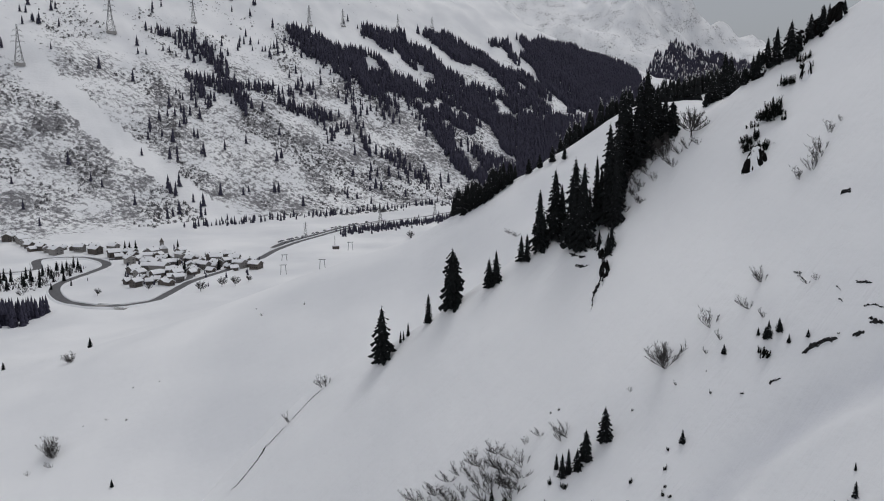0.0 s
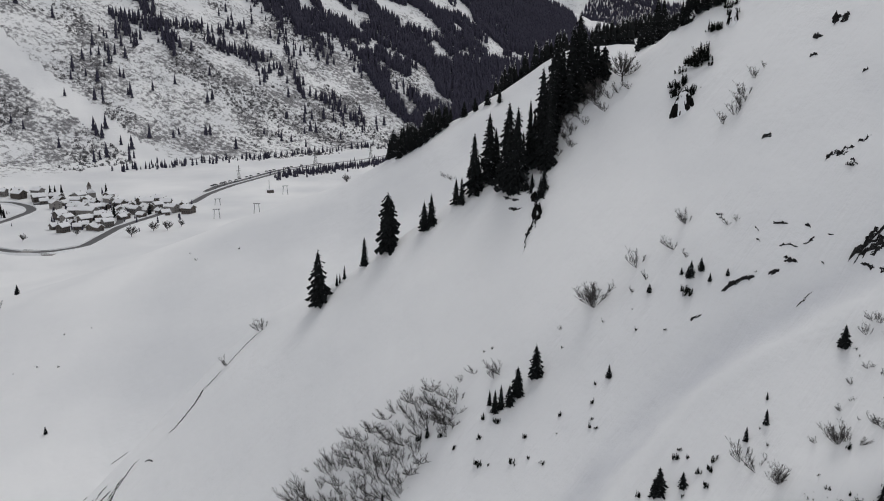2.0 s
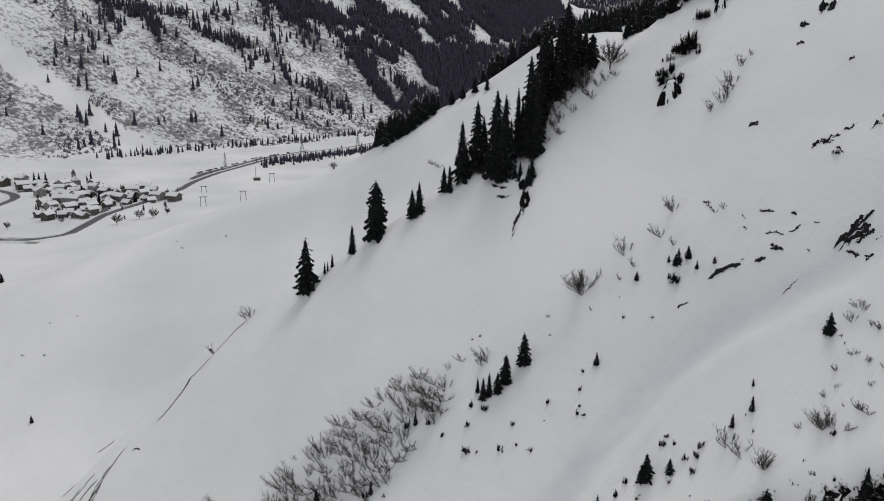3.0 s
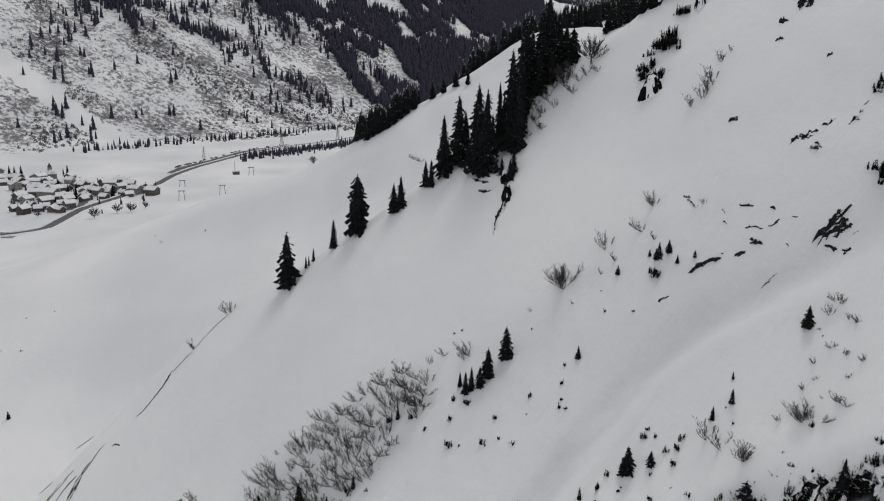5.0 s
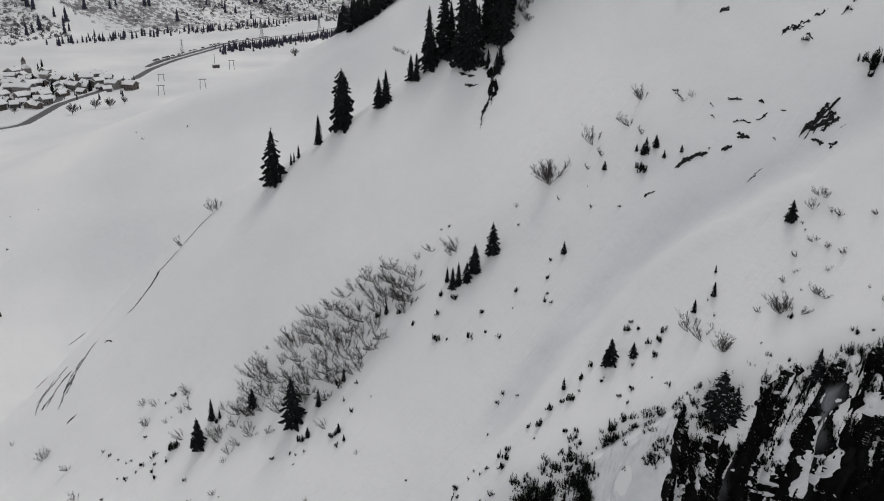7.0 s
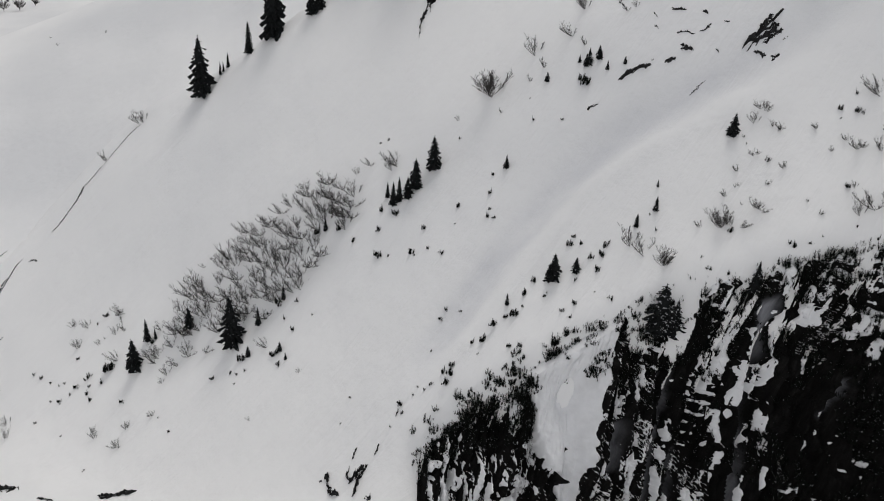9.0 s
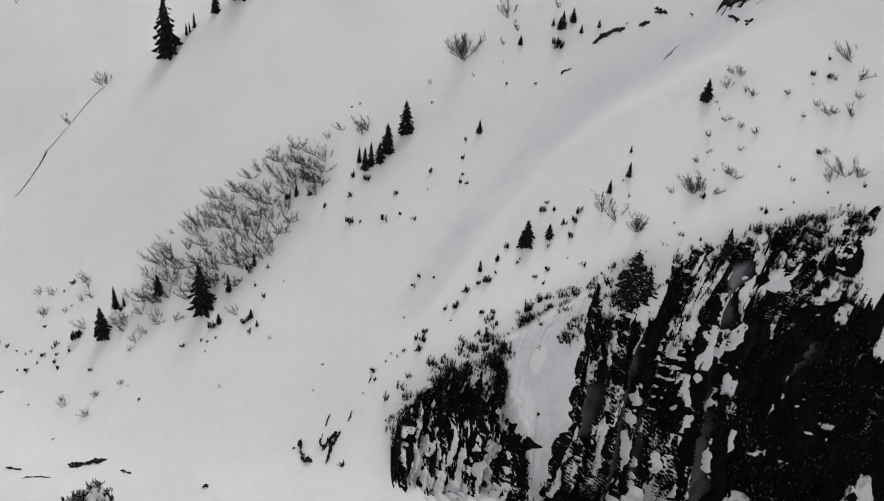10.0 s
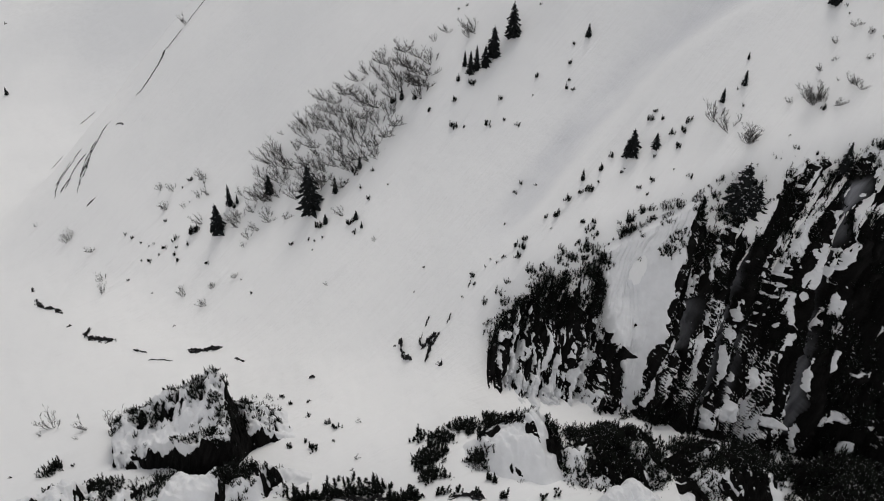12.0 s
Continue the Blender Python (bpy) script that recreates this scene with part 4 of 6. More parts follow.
for x, y, h, k, w in ((19.2, 202.3, 6.4, 4, 1.2), (23.5, 201.5, 14.6, 0, 1.05), (24.6, 202.6, 8.0, 4, 1.1), (27.2, 202.2, 16.6, 1, 1.25), (28.8, 202.4, 11.8, 0, 1.1), (30.6, 194.0, 20.4, 1, 1.1), (32.4, 192.4, 18.6, 0, 1.05), (31.4, 191.8, 13.5, 2, 0.9),
                      (36.2, 197.8, 15.2, 3, 0.8), (35.2, 201.0, 7.0, 0, 1.0), (37.2, 197.4, 12.4, 4, 0.9), (38.4, 194.6, 22.6, 1, 1.0), (39.4, 192.4, 15.4, 0, 1.0), (40.6, 198.0, 15.5, 4, 1.0), (42.2, 203.5, 15.0, 0, 1.1), (43.4, 207.5, 18.5, 1, 1.2), (44.8, 210.5, 19.5, 1, 1.2), (46.6, 212.0, 15.0, 0, 1.3),
                      (47.6, 208.5, 12.0, 2, 1.1), (49.4, 213.5, 18.0, 0, 1.25), (51.1, 214.0, 20.0, 1, 1.25), (52.4, 213.0, 15.0, 0, 1.3), (53.8, 212.8, 12.5, 2, 1.2), (51.0, 209.5, 9.0, 2, 1.1), (55.4, 212.6, 10.6, 2, 1.25), (57.2, 212.4, 8.6, 5, 1.1)):
    fir(x, y, h, k, "tall dark fir in a dense clump with snow-dusted boughs", CLUSTER, wide=w)

for x, y, h in (
    (113.1, 367.4, 10.1), (114.8, 368.3, 12.1), (117.5, 371.1, 12.7), (120.7, 373.5, 14.7), (189.7, 575.6, 27.2), (199.5, 593.9, 24.2), (1091.5, 3189.1, 129.6),
    (74.1, 212.6, 7), (75.4, 212.3, 6.3), (76.8, 210.9, 5.5), (77.9, 210.4, 6.2), (79.3, 210.6, 8), (80.7, 210.1, 8.2), (82.3, 210.1, 9.3),
    (83.9, 210.7, 9.1), (85.1, 210.6, 8.5), (86.1, 209.7, 7.9), (90.4, 212.1, 5.8), (91.9, 212.4, 6.2), (94, 213.6, 6.7), (95.7, 213.6, 6.9),
    (97.2, 213.7, 5.5), (99.1, 214.3, 4.2),
):
    fir(x + 0.9 * math.sin(9 * x), y + 1.5 + 1.8 * math.sin(5 * x), h * (0.62 + 0.45 * math.sin(17 * x) ** 2), (2, 4, 0, 2, 4)[int(x * 7) % 5], "dark fir on the upper ridge among snowy rocks", "firs on the upper ridge", wide=1.35)

for x, y, h in (
    (27.4, 136.2, 6), (24, 134.6, 5.4), (22.5, 133.8, 3.9), (21.1, 134.3, 4.5), (20.1, 134.4, 4.1), (19.4, 136.4, 2.9), (-4, 128.2, 3.6),
    (-26.1, 134.6, 6.4), (-24.1, 139.3, 4.7), (-22.6, 138.9, 2.2), (-16.2, 136.7, 4.2), (0.5, 129.9, 2.7), (8.6, 137.9, 2.4), (-5.9, 123.1, 2.1),
    (-0.7, 120.4, 1.8), (0.1, 118.3, 1.3),
):
    fir(x, y, h, int(x * 3 + 40) % 5, "small dark fir among bare alders on the snow slope", "firs of the grove", wide=1.25)

for x, y, h in ((-186.2, 434.9, 5.4), (-116.9, 283.7, 2.9), (-224.9, 419.7, 4.2)):
    fir(x, y, h, 2, "small dark fir alone on the snowy meadow", "single firs on the meadow", wide=1.3)

fir(-8.5, 127.8, 9.4, 2, "full dark fir at the foot of the alder grove", "firs of the grove", wide=1.25)

for x, y, h in (
    (35.2, 187.7, 4.3), (36.4, 183.6, 5), (34.2, 189.5, 3.8), (37.4, 185, 5.5),
):
    fir(x, y, h, 4, "small fir clinging to the crag below the clump", CLUSTER, wide=1.3)

for x, y, h in (
    (38, 127.9, 2.3), (39.4, 105, 4.3), (38.8, 105.2, 2.8), (66.4, 108.7, 3.5), (53.9, 136.3, 3), (53.5, 136.4, 2.2), (55.5, 136, 2.4),
    (56, 133.1, 1.5), (58.5, 131.9, 1.3), (52.9, 138.1, 1.4), (47.5, 138.6, 1.7), (54.2, 105.2, 2.3), (55.7, 108.6, 1.2), (51.3, 104.8, 2.1),
    (42.4, 104, 2.5), (32.6, 105.1, 2),
):
    fir(x, y, h, int(x * 5) % 5, "stunted little fir alone on the snow slope", "single firs on the snow face", wide=1.45)

for x, y, h in (
    (18, 134.2, 1.6), (20.2, 132, 1.4), (23.9, 126.2, 1.1), (17.1, 131.2, 1), (16.2, 126.9, 1.5), (21.4, 123.3, 1.9), (23.8, 122, 0.8),
    (25.6, 119.5, 1.3), (17.9, 125.5, 0.7), (29.7, 126.2, 1.1), (34.7, 125.1, 1.1), (34, 122.4, 0.7), (33.4, 121.4, 1.1), (34.4, 120.5, 0.6),
    (35.8, 128.1, 0.8), (28.6, 123.4, 0.5), (24.8, 111, 1.2), (23.6, 110.2, 0.7), (26.8, 110, 0.9), (36.9, 106.5, 1.2), (38.1, 103.5, 0.5),
    (35.3, 105.3, 1.3), (34.5, 103.5, 0.8), (33.1, 103, 1.8), (32, 103.3, 1), (30.3, 103.3, 1.2),
):
    pine(x, y, max(0.3, h / 1.7), int(x * 11 + y * 7) % 5, group="dwarf pines scattered over the snow face")

for x, y, h in (
    (28.4, 101.9, 1.5), (26.9, 102.3, 1), (27.3, 100.4, 0.5), (23.2, 99.9, 1.9), (22.5, 99.1, 1.1), (20.3, 100.2, 0.8), (21.6, 106.1, 0.5),
    (31.3, 98.7, 1), (32.7, 97.9, 1), (36.9, 96, 1.7), (42.8, 108.5, 1.4), (44.1, 107.5, 1), (43.8, 109.2, 0.7), (40.8, 99.6, 0.8),
    (39.2, 99.3, 0.7), (39.8, 97.8, 0.7), (37.6, 103.1, 0.7), (44.8, 104.5, 1.6), (46.1, 104, 1.3), (45, 102.4, 1), (46.9, 104.8, 2.1),
    (45.1, 96.8, 1.2), (43.6, 99.3, 0.5), (41.9, 102.7, 1), (53.2, 102.4, 0.6), (53.3, 105.2, 0.4),
):
    pine(x, y, max(0.3, h / 1.7), int(x * 11 + y * 7) % 5, group="dwarf pines scattered over the snow face")

for x, y, h in (
    (60.7, 95.6, 1.2), (67.4, 107.4, 0.7), (67.3, 106.1, 0.5), (66, 88.8, 1.2), (67.7, 88, 0.4), (56.5, 94.5, 0.3), (58.9, 91.1, 0.7),
    (-32.8, 151.8, 1.1), (-29.9, 148.9, 0.9), (-34.8, 151.2, 0.7), (-32.9, 146.4, 0.5), (-37.8, 145.3, 0.7), (-31.7, 138.5, 2.3), (-30.6, 138.3, 1.7),
    (-35.1, 139.2, 1.9), (-32.5, 136.4, 1), (-45.3, 146.2, 1), (-41.1, 141.4, 0.6), (-37.7, 138.8, 1.1), (-34.9, 137.1, 0.8), (-23.2, 138.2, 1.5),
    (-7.1, 123.3, 1.9), (-1.8, 120.4, 1.9), (-1.1, 120.4, 1.1), (-1.1, 118.1, 1.5), (1.6, 123.1, 1.5),
):
    pine(x, y, max(0.3, h / 1.7), int(x * 11 + y * 7) % 5, group="dwarf pines scattered over the snow face")

for x, y, h in (
    (-0.5, 129.9, 2.2), (7.2, 138.3, 2.1), (10.7, 136.2, 1.4), (2.7, 127.8, 1.2), (12.8, 132.1, 1.2), (-9, 122.1, 0.8), (-8, 121.1, 0.9),
    (-6.5, 120.8, 0.8), (-8.4, 119.5, 0.6), (-11.9, 123.2, 0.8), (0.4, 126.2, 0.8), (-2.4, 129.1, 0.8), (4.9, 123.4, 0.5), (52.2, 134.5, 1.8),
    (52.8, 133.6, 1.9), (62, 144.7, 1), (62.1, 129.3, 0.6), (43.7, 133.1, 0.8), (44.3, 137.5, 0.4), (47.7, 129.6, 0.4), (21.3, 148.4, 0.9),
    (19.9, 148.8, 0.6), (32.5, 138.8, 0.8), (-47, 148.1, 1.1), (-43.1, 143.6, 0.5), (-40, 141.2, 0.8),
):
    pine(x, y, max(0.3, h / 1.7), int(x * 11 + y * 7) % 5, group="dwarf pines scattered over the snow face")

for x, y, h in (
    (-38.5, 137.7, 0.6), (-42.3, 138.6, 0.8), (-40.6, 137.6, 1), (-28.4, 129.9, 0.9), (-35.1, 135.5, 1.2), (-34.4, 133.7, 1.2), (-44.4, 135, 0.6),
    (-19.3, 117.7, 0.6), (-38.8, 128.6, 0.6), (-33.2, 117.7, 0.6), (-21.3, 122, 0.5), (78.2, 102.2, 1.1), (79.5, 100.3, 1.2), (80.7, 102.8, 0.8),
    (73.8, 91.4, 0.9), (77.6, 100.9, 0.5), (72.5, 86.2, 0.4), (69.1, 87.8, 0.4), (76.1, 84.4, 0.8), (74.4, 84.1, 0.7), (65.7, 89.4, 0.9),
    (9.2, 105.6, 0.4), (7.4, 102.5, 0.5), (17.8, 100.3, 0.5), (16, 100, 0.8), (16, 98.5, 0.7),
):
    pine(x, y, max(0.3, h / 1.7), int(x * 11 + y * 7) % 5, group="dwarf pines scattered over the snow face")

for x, y, h in (
    (19.5, 100, 0.7), (20.6, 100.2, 0.8), (22.4, 100.8, 1.2), (23.3, 99.5, 1), (23.6, 100.9, 1.2), (14.1, 97.6, 0.4), (18.7, 101.1, 0.5),
    (80, 200, 1.8), (68.9, 187.3, 1.7), (67.5, 187.3, 2.2), (69.4, 183.6, 1.7),
    (69.9, 188.6, 1.2), (-131.3, 346.8, 1.0), (-120.0, 347.1, 1.1), (-125.4, 322.7, 1.6), (-143.1, 323.3, 0.8), (-88.7, 395.6, 1.3), (-63.9, 384.4, 1.4), (-37.2, 988.8, 5.3), (-12.9, 89.8, 0.8),
    (-11.5, 87.6, 0.7), (-9.1, 87.4, 0.6), (-8.8, 84.1, 0.9), (-5.1, 80, 1.7), (-6.2, 81.3, 1.2),
):
    pine(x, y, max(0.3, h / 1.7), int(x * 11 + y * 7) % 5, group="dwarf pines scattered over the snow face")

for x, y, h in (
    (-8, 76.3, 1.5), (-11.1, 77, 0.9), (-9.1, 77.9, 0.9), (-5.4, 77.2, 0.4), (-11.3, 71.4, 1), (-3.2, 70.6, 0.6), (-46.6, 78, 0.6),
    (-43.2, 78.6, 1), (-40.6, 79.2, 1.8), (-41.5, 78.8, 1.3), (-39, 78.9, 0.9), (-11, 68, 1.7), (-10.3, 66, 2.3), (-9.7, 66, 2.9),
    (-9.1, 66, 2), (-8.6, 66, 2.6), (-7.9, 66, 1.8), (-7.3, 66, 2.4), (-6.7, 66, 3), (-6.1, 66, 2.1), (-5.5, 66, 2.7),
    (-4.9, 66, 1.9), (-4.3, 66, 2.4), (-3.7, 66.1, 3), (-3.1, 66.1, 2.2), (-2.5, 66, 2.8),
):
    pine(x, y, max(0.3, h / 1.7), int(x * 11 + y * 7) % 5, group="dwarf pines scattered over the snow face")

for x, y, h in (
    (-1.8, 66, 1.9), (-1.2, 66, 2.5), (-0.6, 66, 3.1), (-0, 66, 2.3), (0.6, 66, 2.9), (1.1, 64, 2), (1.7, 64, 2.5),
    (2.3, 63.9, 1.7), (2.9, 63.8, 2.3), (3.5, 63.8, 2.9), (4, 63.7, 2), (94.8, 142.4, 3.4), (95.9, 143.3, 3), (94, 142.1, 2),
    (86.2, 124.9, 3.1), (85.2, 124.5, 2.2), (87, 125.7, 3.3), (81.5, 137.8, 1.2), (88.7, 138.9, 1.4), (90.1, 139.8, 1.2), (61.7, 144.2, 0.8),
    (67, 187, 1.7), (67.5, 184.9, 2), (68.6, 184.7, 1.7), (68.3, 182.1, 1.4), (65.9, 186.3, 1.5),
):
    pine(x, y, max(0.3, h / 1.7), int(x * 11 + y * 7) % 5, group="dwarf pines scattered over the snow face")

for x, y, h in (
    (67.4, 179.9, 1.4), (118.3, 376.6, 4.9), (77, 212.3, 3.1), (85.2, 205.4, 3.2), (86.7, 205.1, 3.5), (84.5, 201.7, 2.9), (87, 215.5, 3.1),
    (91.9, 210.9, 2.7),
):
    pine(x, y, max(0.3, h / 1.7), int(x * 11 + y * 7) % 5, group="dwarf pines scattered over the snow face")

for x, y, h in (
    (5.9, 76, 2.2), (6.7, 73.4, 2.4), (5.9, 70.9, 2.1), (7.6, 75.2, 2), (8.3, 71.6, 2.1), (4.9, 68.9, 1.8), (6.4, 66.7, 2),
    (8.1, 67, 1.9), (9.6, 74, 1.9), (12, 75.3, 1.7), (12.9, 71.3, 1.8), (7.1, 64.1, 2), (9.2, 63.9, 1.8), (11, 63, 1.9),
    (1.8, 64.2, 2), (3.2, 64.8, 2.2), (4.1, 63.4, 1.9), (15.8, 75.5, 1.6), (17, 72.3, 1.7), (13.3, 65.6, 1.9), (14.2, 62.3, 1.9),
    (27.9, 70.5, 1.9), (25.3, 73.8, 1.8), (31.6, 72.8, 1.9), (33.1, 70.4, 2), (18.5, 61.6, 1.8),
):
    pine(x, y, h / 1.7, int(x * 11 + y * 7) % 5, "dense dwarf pine on the snowy near bank", "dwarf pines on the near bank", z=top_z(x, y))

for x, y, h in (
    (20.3, 62.2, 1.7), (24.8, 64.8, 1.9), (26, 61, 1.9), (33.9, 66.7, 1.9), (37.7, 70.6, 1.9),
):
    pine(x, y, h / 1.7, int(x * 11 + y * 7) % 5, "dense dwarf pine on the snowy near bank", "dwarf pines on the near bank", z=top_z(x, y))

for x, y, h in (
    (47.4, 145.8, 4), (53.5, 144.1, 3.1), (54.6, 140.9, 1.8), (56.8, 148.4, 3.1), (47.9, 141.8, 2), (45.2, 141, 1.4), (32.9, 142.6, 1),
    (39.6, 138.7, 1), (69.5, 108.5, 2), (71.3, 109.1, 2.2), (71.6, 104.8, 1.5), (61.9, 95.2, 1.8), (50.8, 100, 3), (64.7, 95.8, 1.8),
    (64.6, 103.8, 0.7), (68.4, 101.7, 0.8), (69.5, 99.1, 0.9), (64.1, 100.9, 0.6), (67.3, 98.2, 0.5), (62.1, 100.7, 0.7), (63.2, 98.1, 0.6),
    (67.6, 103.6, 1), (49.8, 102.8, 3.4), (-30.1, 150.4, 2.2), (-28.9, 145.5, 2.2), (-36.7, 152.1, 2),
):
    bush(x, y, h * 1.05, int(x * 3 + y * 5) % 4 if h < 4.5 else 4, "bare twiggy alder bush in the snow", "single bare bushes on the slopes")

for x, y, h in (
    (-38.4, 148.5, 2), (-29.7, 139.2, 2.7), (-21.7, 134.4, 3.1), (-23, 136.5, 2.1), (-18.3, 130.5, 2.2), (-16.4, 132.1, 2.6), (-34, 145.9, 1.3),
    (-61.7, 156.1, 2.3), (-54.4, 148.9, 2.2), (-60.4, 157.6, 1.1), (-71.3, 166.8, 1.1), (-15, 144.3, 1.5), (-13.5, 147.8, 1.3), (-10.8, 147.7, 1.3),
    (-37.2, 197.7, 2.9), (-28.6, 202.6, 3.4), (-29.8, 203.6, 3.2), (22, 141.6, 3.7), (17.7, 145.1, 2.3), (15.1, 145.2, 1.7), (20.9, 141.7, 3.1), (63.4, 141.1, 1.4),
    (62.1, 141.6, 1.4), (82.7, 100.4, 3.5), (82.1, 97.5, 2.6), (77.3, 95.5, 2.4), (79.1, 93.4, 2.1),
):
    bush(x, y, h * 1.05, int(x * 3 + y * 5) % 4 if h < 4.5 else 4, "bare twiggy alder bush in the snow", "single bare bushes on the slopes")

for x, y, h in (
    (74.9, 86.8, 3.4), (73.3, 87.2, 2.4), (75.9, 85.7, 2.7), (80.9, 95, 1.5), (71, 106.1, 1.3), (74.8, 101.8, 0.9), (-32.5, 125, 1.9),
    (-28.2, 120.7, 1.9), (-26.9, 123.4, 1.3), (-22.5, 123.3, 1.3), (2.1, 114.5, 0.9), (-44.7, 89.2, 3.5), (-40.1, 88.1, 2.5), (-35.5, 85.9, 3.9),
    (-34.3, 88.5, 1.7), (-1.7, 80.6, 0.9), (-2.6, 73.1, 1), (-33.7, 89.8, 1.6), (-45.9, 87.6, 0.9), (-40.3, 85.5, 0.8), (-49.3, 133.4, 2.4),
    (73.2, 167.9, 3.8), (76.1, 171.1, 4.1), (79.5, 175.4, 3.2), (70.6, 168, 3.4), (74.7, 169.5, 4),
):
    bush(x, y, h * 1.05, int(x * 3 + y * 5) % 4 if h < 4.5 else 4, "bare twiggy alder bush in the snow", "single bare bushes on the slopes")

for x, y, h in (
    (82.1, 176.4, 1.6), (54, 205.8, 4.9), (53.2, 210.8, 3.4), (54.1, 200.6, 2.9), (45.7, 203.9, 3.3), (46.6, 199.2, 3.2), (43.7, 200.8, 2.9),
    (56.1, 208.8, 3.6), (56.9, 148.2, 2.6), (-149.4, 308, 6.5), (-146.4, 304, 5.5), (-144.6, 298.2, 3.4), (-151.5, 294, 2.2), (-181.1, 400.7, 5.2), (-183, 402, 4.2), (-134.2, 325.1, 1.6), (-83.5, 384.6, 1.6), (-50.2, 138.1, 2.4), (-61.3, 156.6, 2.8), (31.4, 356, 3.8), (29.4, 361.1, 3.4),
    (49.8, 204.7, 3), (49.8, 198.9, 2.6), (45, 194.5, 3.1), (42.4, 194.1, 2.9), (40.4, 191.7, 2.6), (38.5, 190.5, 2.3), (54.8, 213.4, 3.7),
    (50.2, 209.3, 3.3), (45.2, 198.5, 2.7), (42.6, 198.3, 2.4),
):
    bush(x, y, h * 1.05, int(x * 3 + y * 5) % 4 if h < 4.5 else 4, "bare twiggy alder bush in the snow", "single bare bushes on the slopes")

for x, y, h in (
    (39.2, 143.5, 5.4), (60.2, 97, 3.9), (52.4, 96.8, 3.6), (60, 205.7, 7.3),
):
    bush(x, y, h * (0.95 if y > 130 else 0.78), 6 if y > 200 else 4 + int(x) % 2, "large bare round bush with spreading stems", "large bare bushes")

for x, y, h in (
    (71.3, 105.1, 1.3), (74.8, 101.8, 1.0), (67.2, 103.7, 1.3), (68.0, 101.9, 1.1), (69.3, 99.2, 1.1), (64.8, 103.3, 1.1), (62.0, 101.2, 1.1), (63.7, 101.2, 0.6), (66.6, 98.7, 0.8), (64.2, 96.6, 1.9), (64.8, 95.1, 1.4), (69.8, 90.5, 0.9), (69.5, 92.9, 0.6), (74.4, 90.7, 1.2), (74.6, 97.5, 0.9), (71.0, 109.9, 1.8), (77.9, 95.1, 1.5), (76.9, 97.4, 1.1), (58.1, 98.8, 1.1), (61.0, 96.5, 1.7),
):
    bush(x, y, h, 7 if h < 1.2 else int(x * 3) % 4, "thin bare twigs poking out of the snow", "twigs on the snow face")

for x, y, h in (
    (-22.4, 133.8, 2.6), (-20.1, 129.9, 2.1), (-23.7, 135.9, 2.4), (-21.0, 128.8, 1.4), (-16.3, 131.3, 2.5), (-19.2, 135.1, 2.6), (-13.3, 130.0, 2.3), (-2.8, 122.8, 2.4), (-38.0, 148.5, 2.1), (-39.6, 154.0, 2.0), (-30.7, 146.0, 2.1), (-30.3, 150.2, 2.4), (-18.2, 137.8, 2.8), (-14.3, 134.9, 2.8), (-21.6, 140.3, 2.0), (-33.0, 126.3, 1.5), (-26.7, 123.6, 1.3), (-22.1, 123.1, 1.1), (-28.2, 120.8, 1.5), (-6.0, 111.5, 0.9),
):
    bush(x, y, h, int(x * 5 + 100) % 4, "low bare alder at the edge of the grove", "alders of the grove fringe")

for x, y, h in (
    (73.5, 193.4, 3.0), (74.4, 193.2, 3.6), (74.7, 191.2, 3.0), (72.6, 193.4, 2.5), (75.5, 190.9, 2.8), (73.2, 191.1, 2.5), (75.6, 194.6, 3.1), (72.2, 194.7, 2.0), (75.2, 188.7, 2.0), (67.6, 187.4, 2.5), (68.8, 183.3, 2.7), (67.0, 189.3, 2.0), (69.3, 188.2, 2.5), (70.0, 192.2, 2.5), (66.6, 187.3, 2.2), (69.7, 183.8, 1.9), (67.5, 181.8, 1.7), (80.0, 200.3, 2.6), (79.2, 200.4, 2.1), (80.5, 199.3, 2.1),
):
    pine(x, y, h / 1.3, (1, 0, 3, 1)[int(x * 7) % 4], "snow-dusted dwarf pine on a crag", "dwarf pines on the upper crags")

for x, y, h in (
    (53.7, 210.5, 3.1), (53.6, 204.4, 3.5), (54.2, 198.6, 2.9), (56.3, 202.0, 3.2), (51.5, 206.5, 3.0), (58.2, 201.8, 3.2), (44.7, 205.0, 3.3), (46.7, 204.3, 3.5), (44.6, 199.2, 3.2), (47.3, 199.5, 2.9), (42.6, 196.8, 2.9), (49.3, 202.9, 3.2), (60.3, 200.1, 2.6), (45.4, 193.6, 2.3),
):
    bush(x, y, h, int(x * 3 + y) % 4, "bare snow-laden alder below the tall firs", "alders below the tall firs")

GROVE = "alders of the grove"
grove_edge = [(-19.1, 140.5), (-16.8, 145.7), (-9.1, 146.7), (-6.4, 150.2), (1.3, 148.6), (5.2, 150.8), (9.0, 149.5), (14.6, 142.2), (14.3, 135.1), (9.2, 136.6), (7.0, 132.0), (3.7, 129.3), (-0.0, 128.1), (-4.2, 129.1), (-9.2, 131.6), (-13.3, 131.8), (-18.7, 135.5)]
rng = random.Random(21)
made = []
while len(made) < 92:
    x, y = rng.uniform(-25, 34), rng.uniform(108, 165)
    if inside(grove_edge, np.array([x]), np.array([y]))[0] and all((x - a) ** 2 + (y - b) ** 2 > 2.4 for a, b in made):
        made.append((x, y))
        bush(x, y, rng.uniform(2.6, 4.6), len(made) % 4, "leafless grey alder with stems bent downhill", GROVE)

# ---- rocks, streaks of bare ground and stream banks ----

mound(66.6, 181.3, 2.6, 2.4, 2.4, "small crag on the snow slope capped with snow", 20, (0, 0), 0.2, 3.0, fine=0.42)

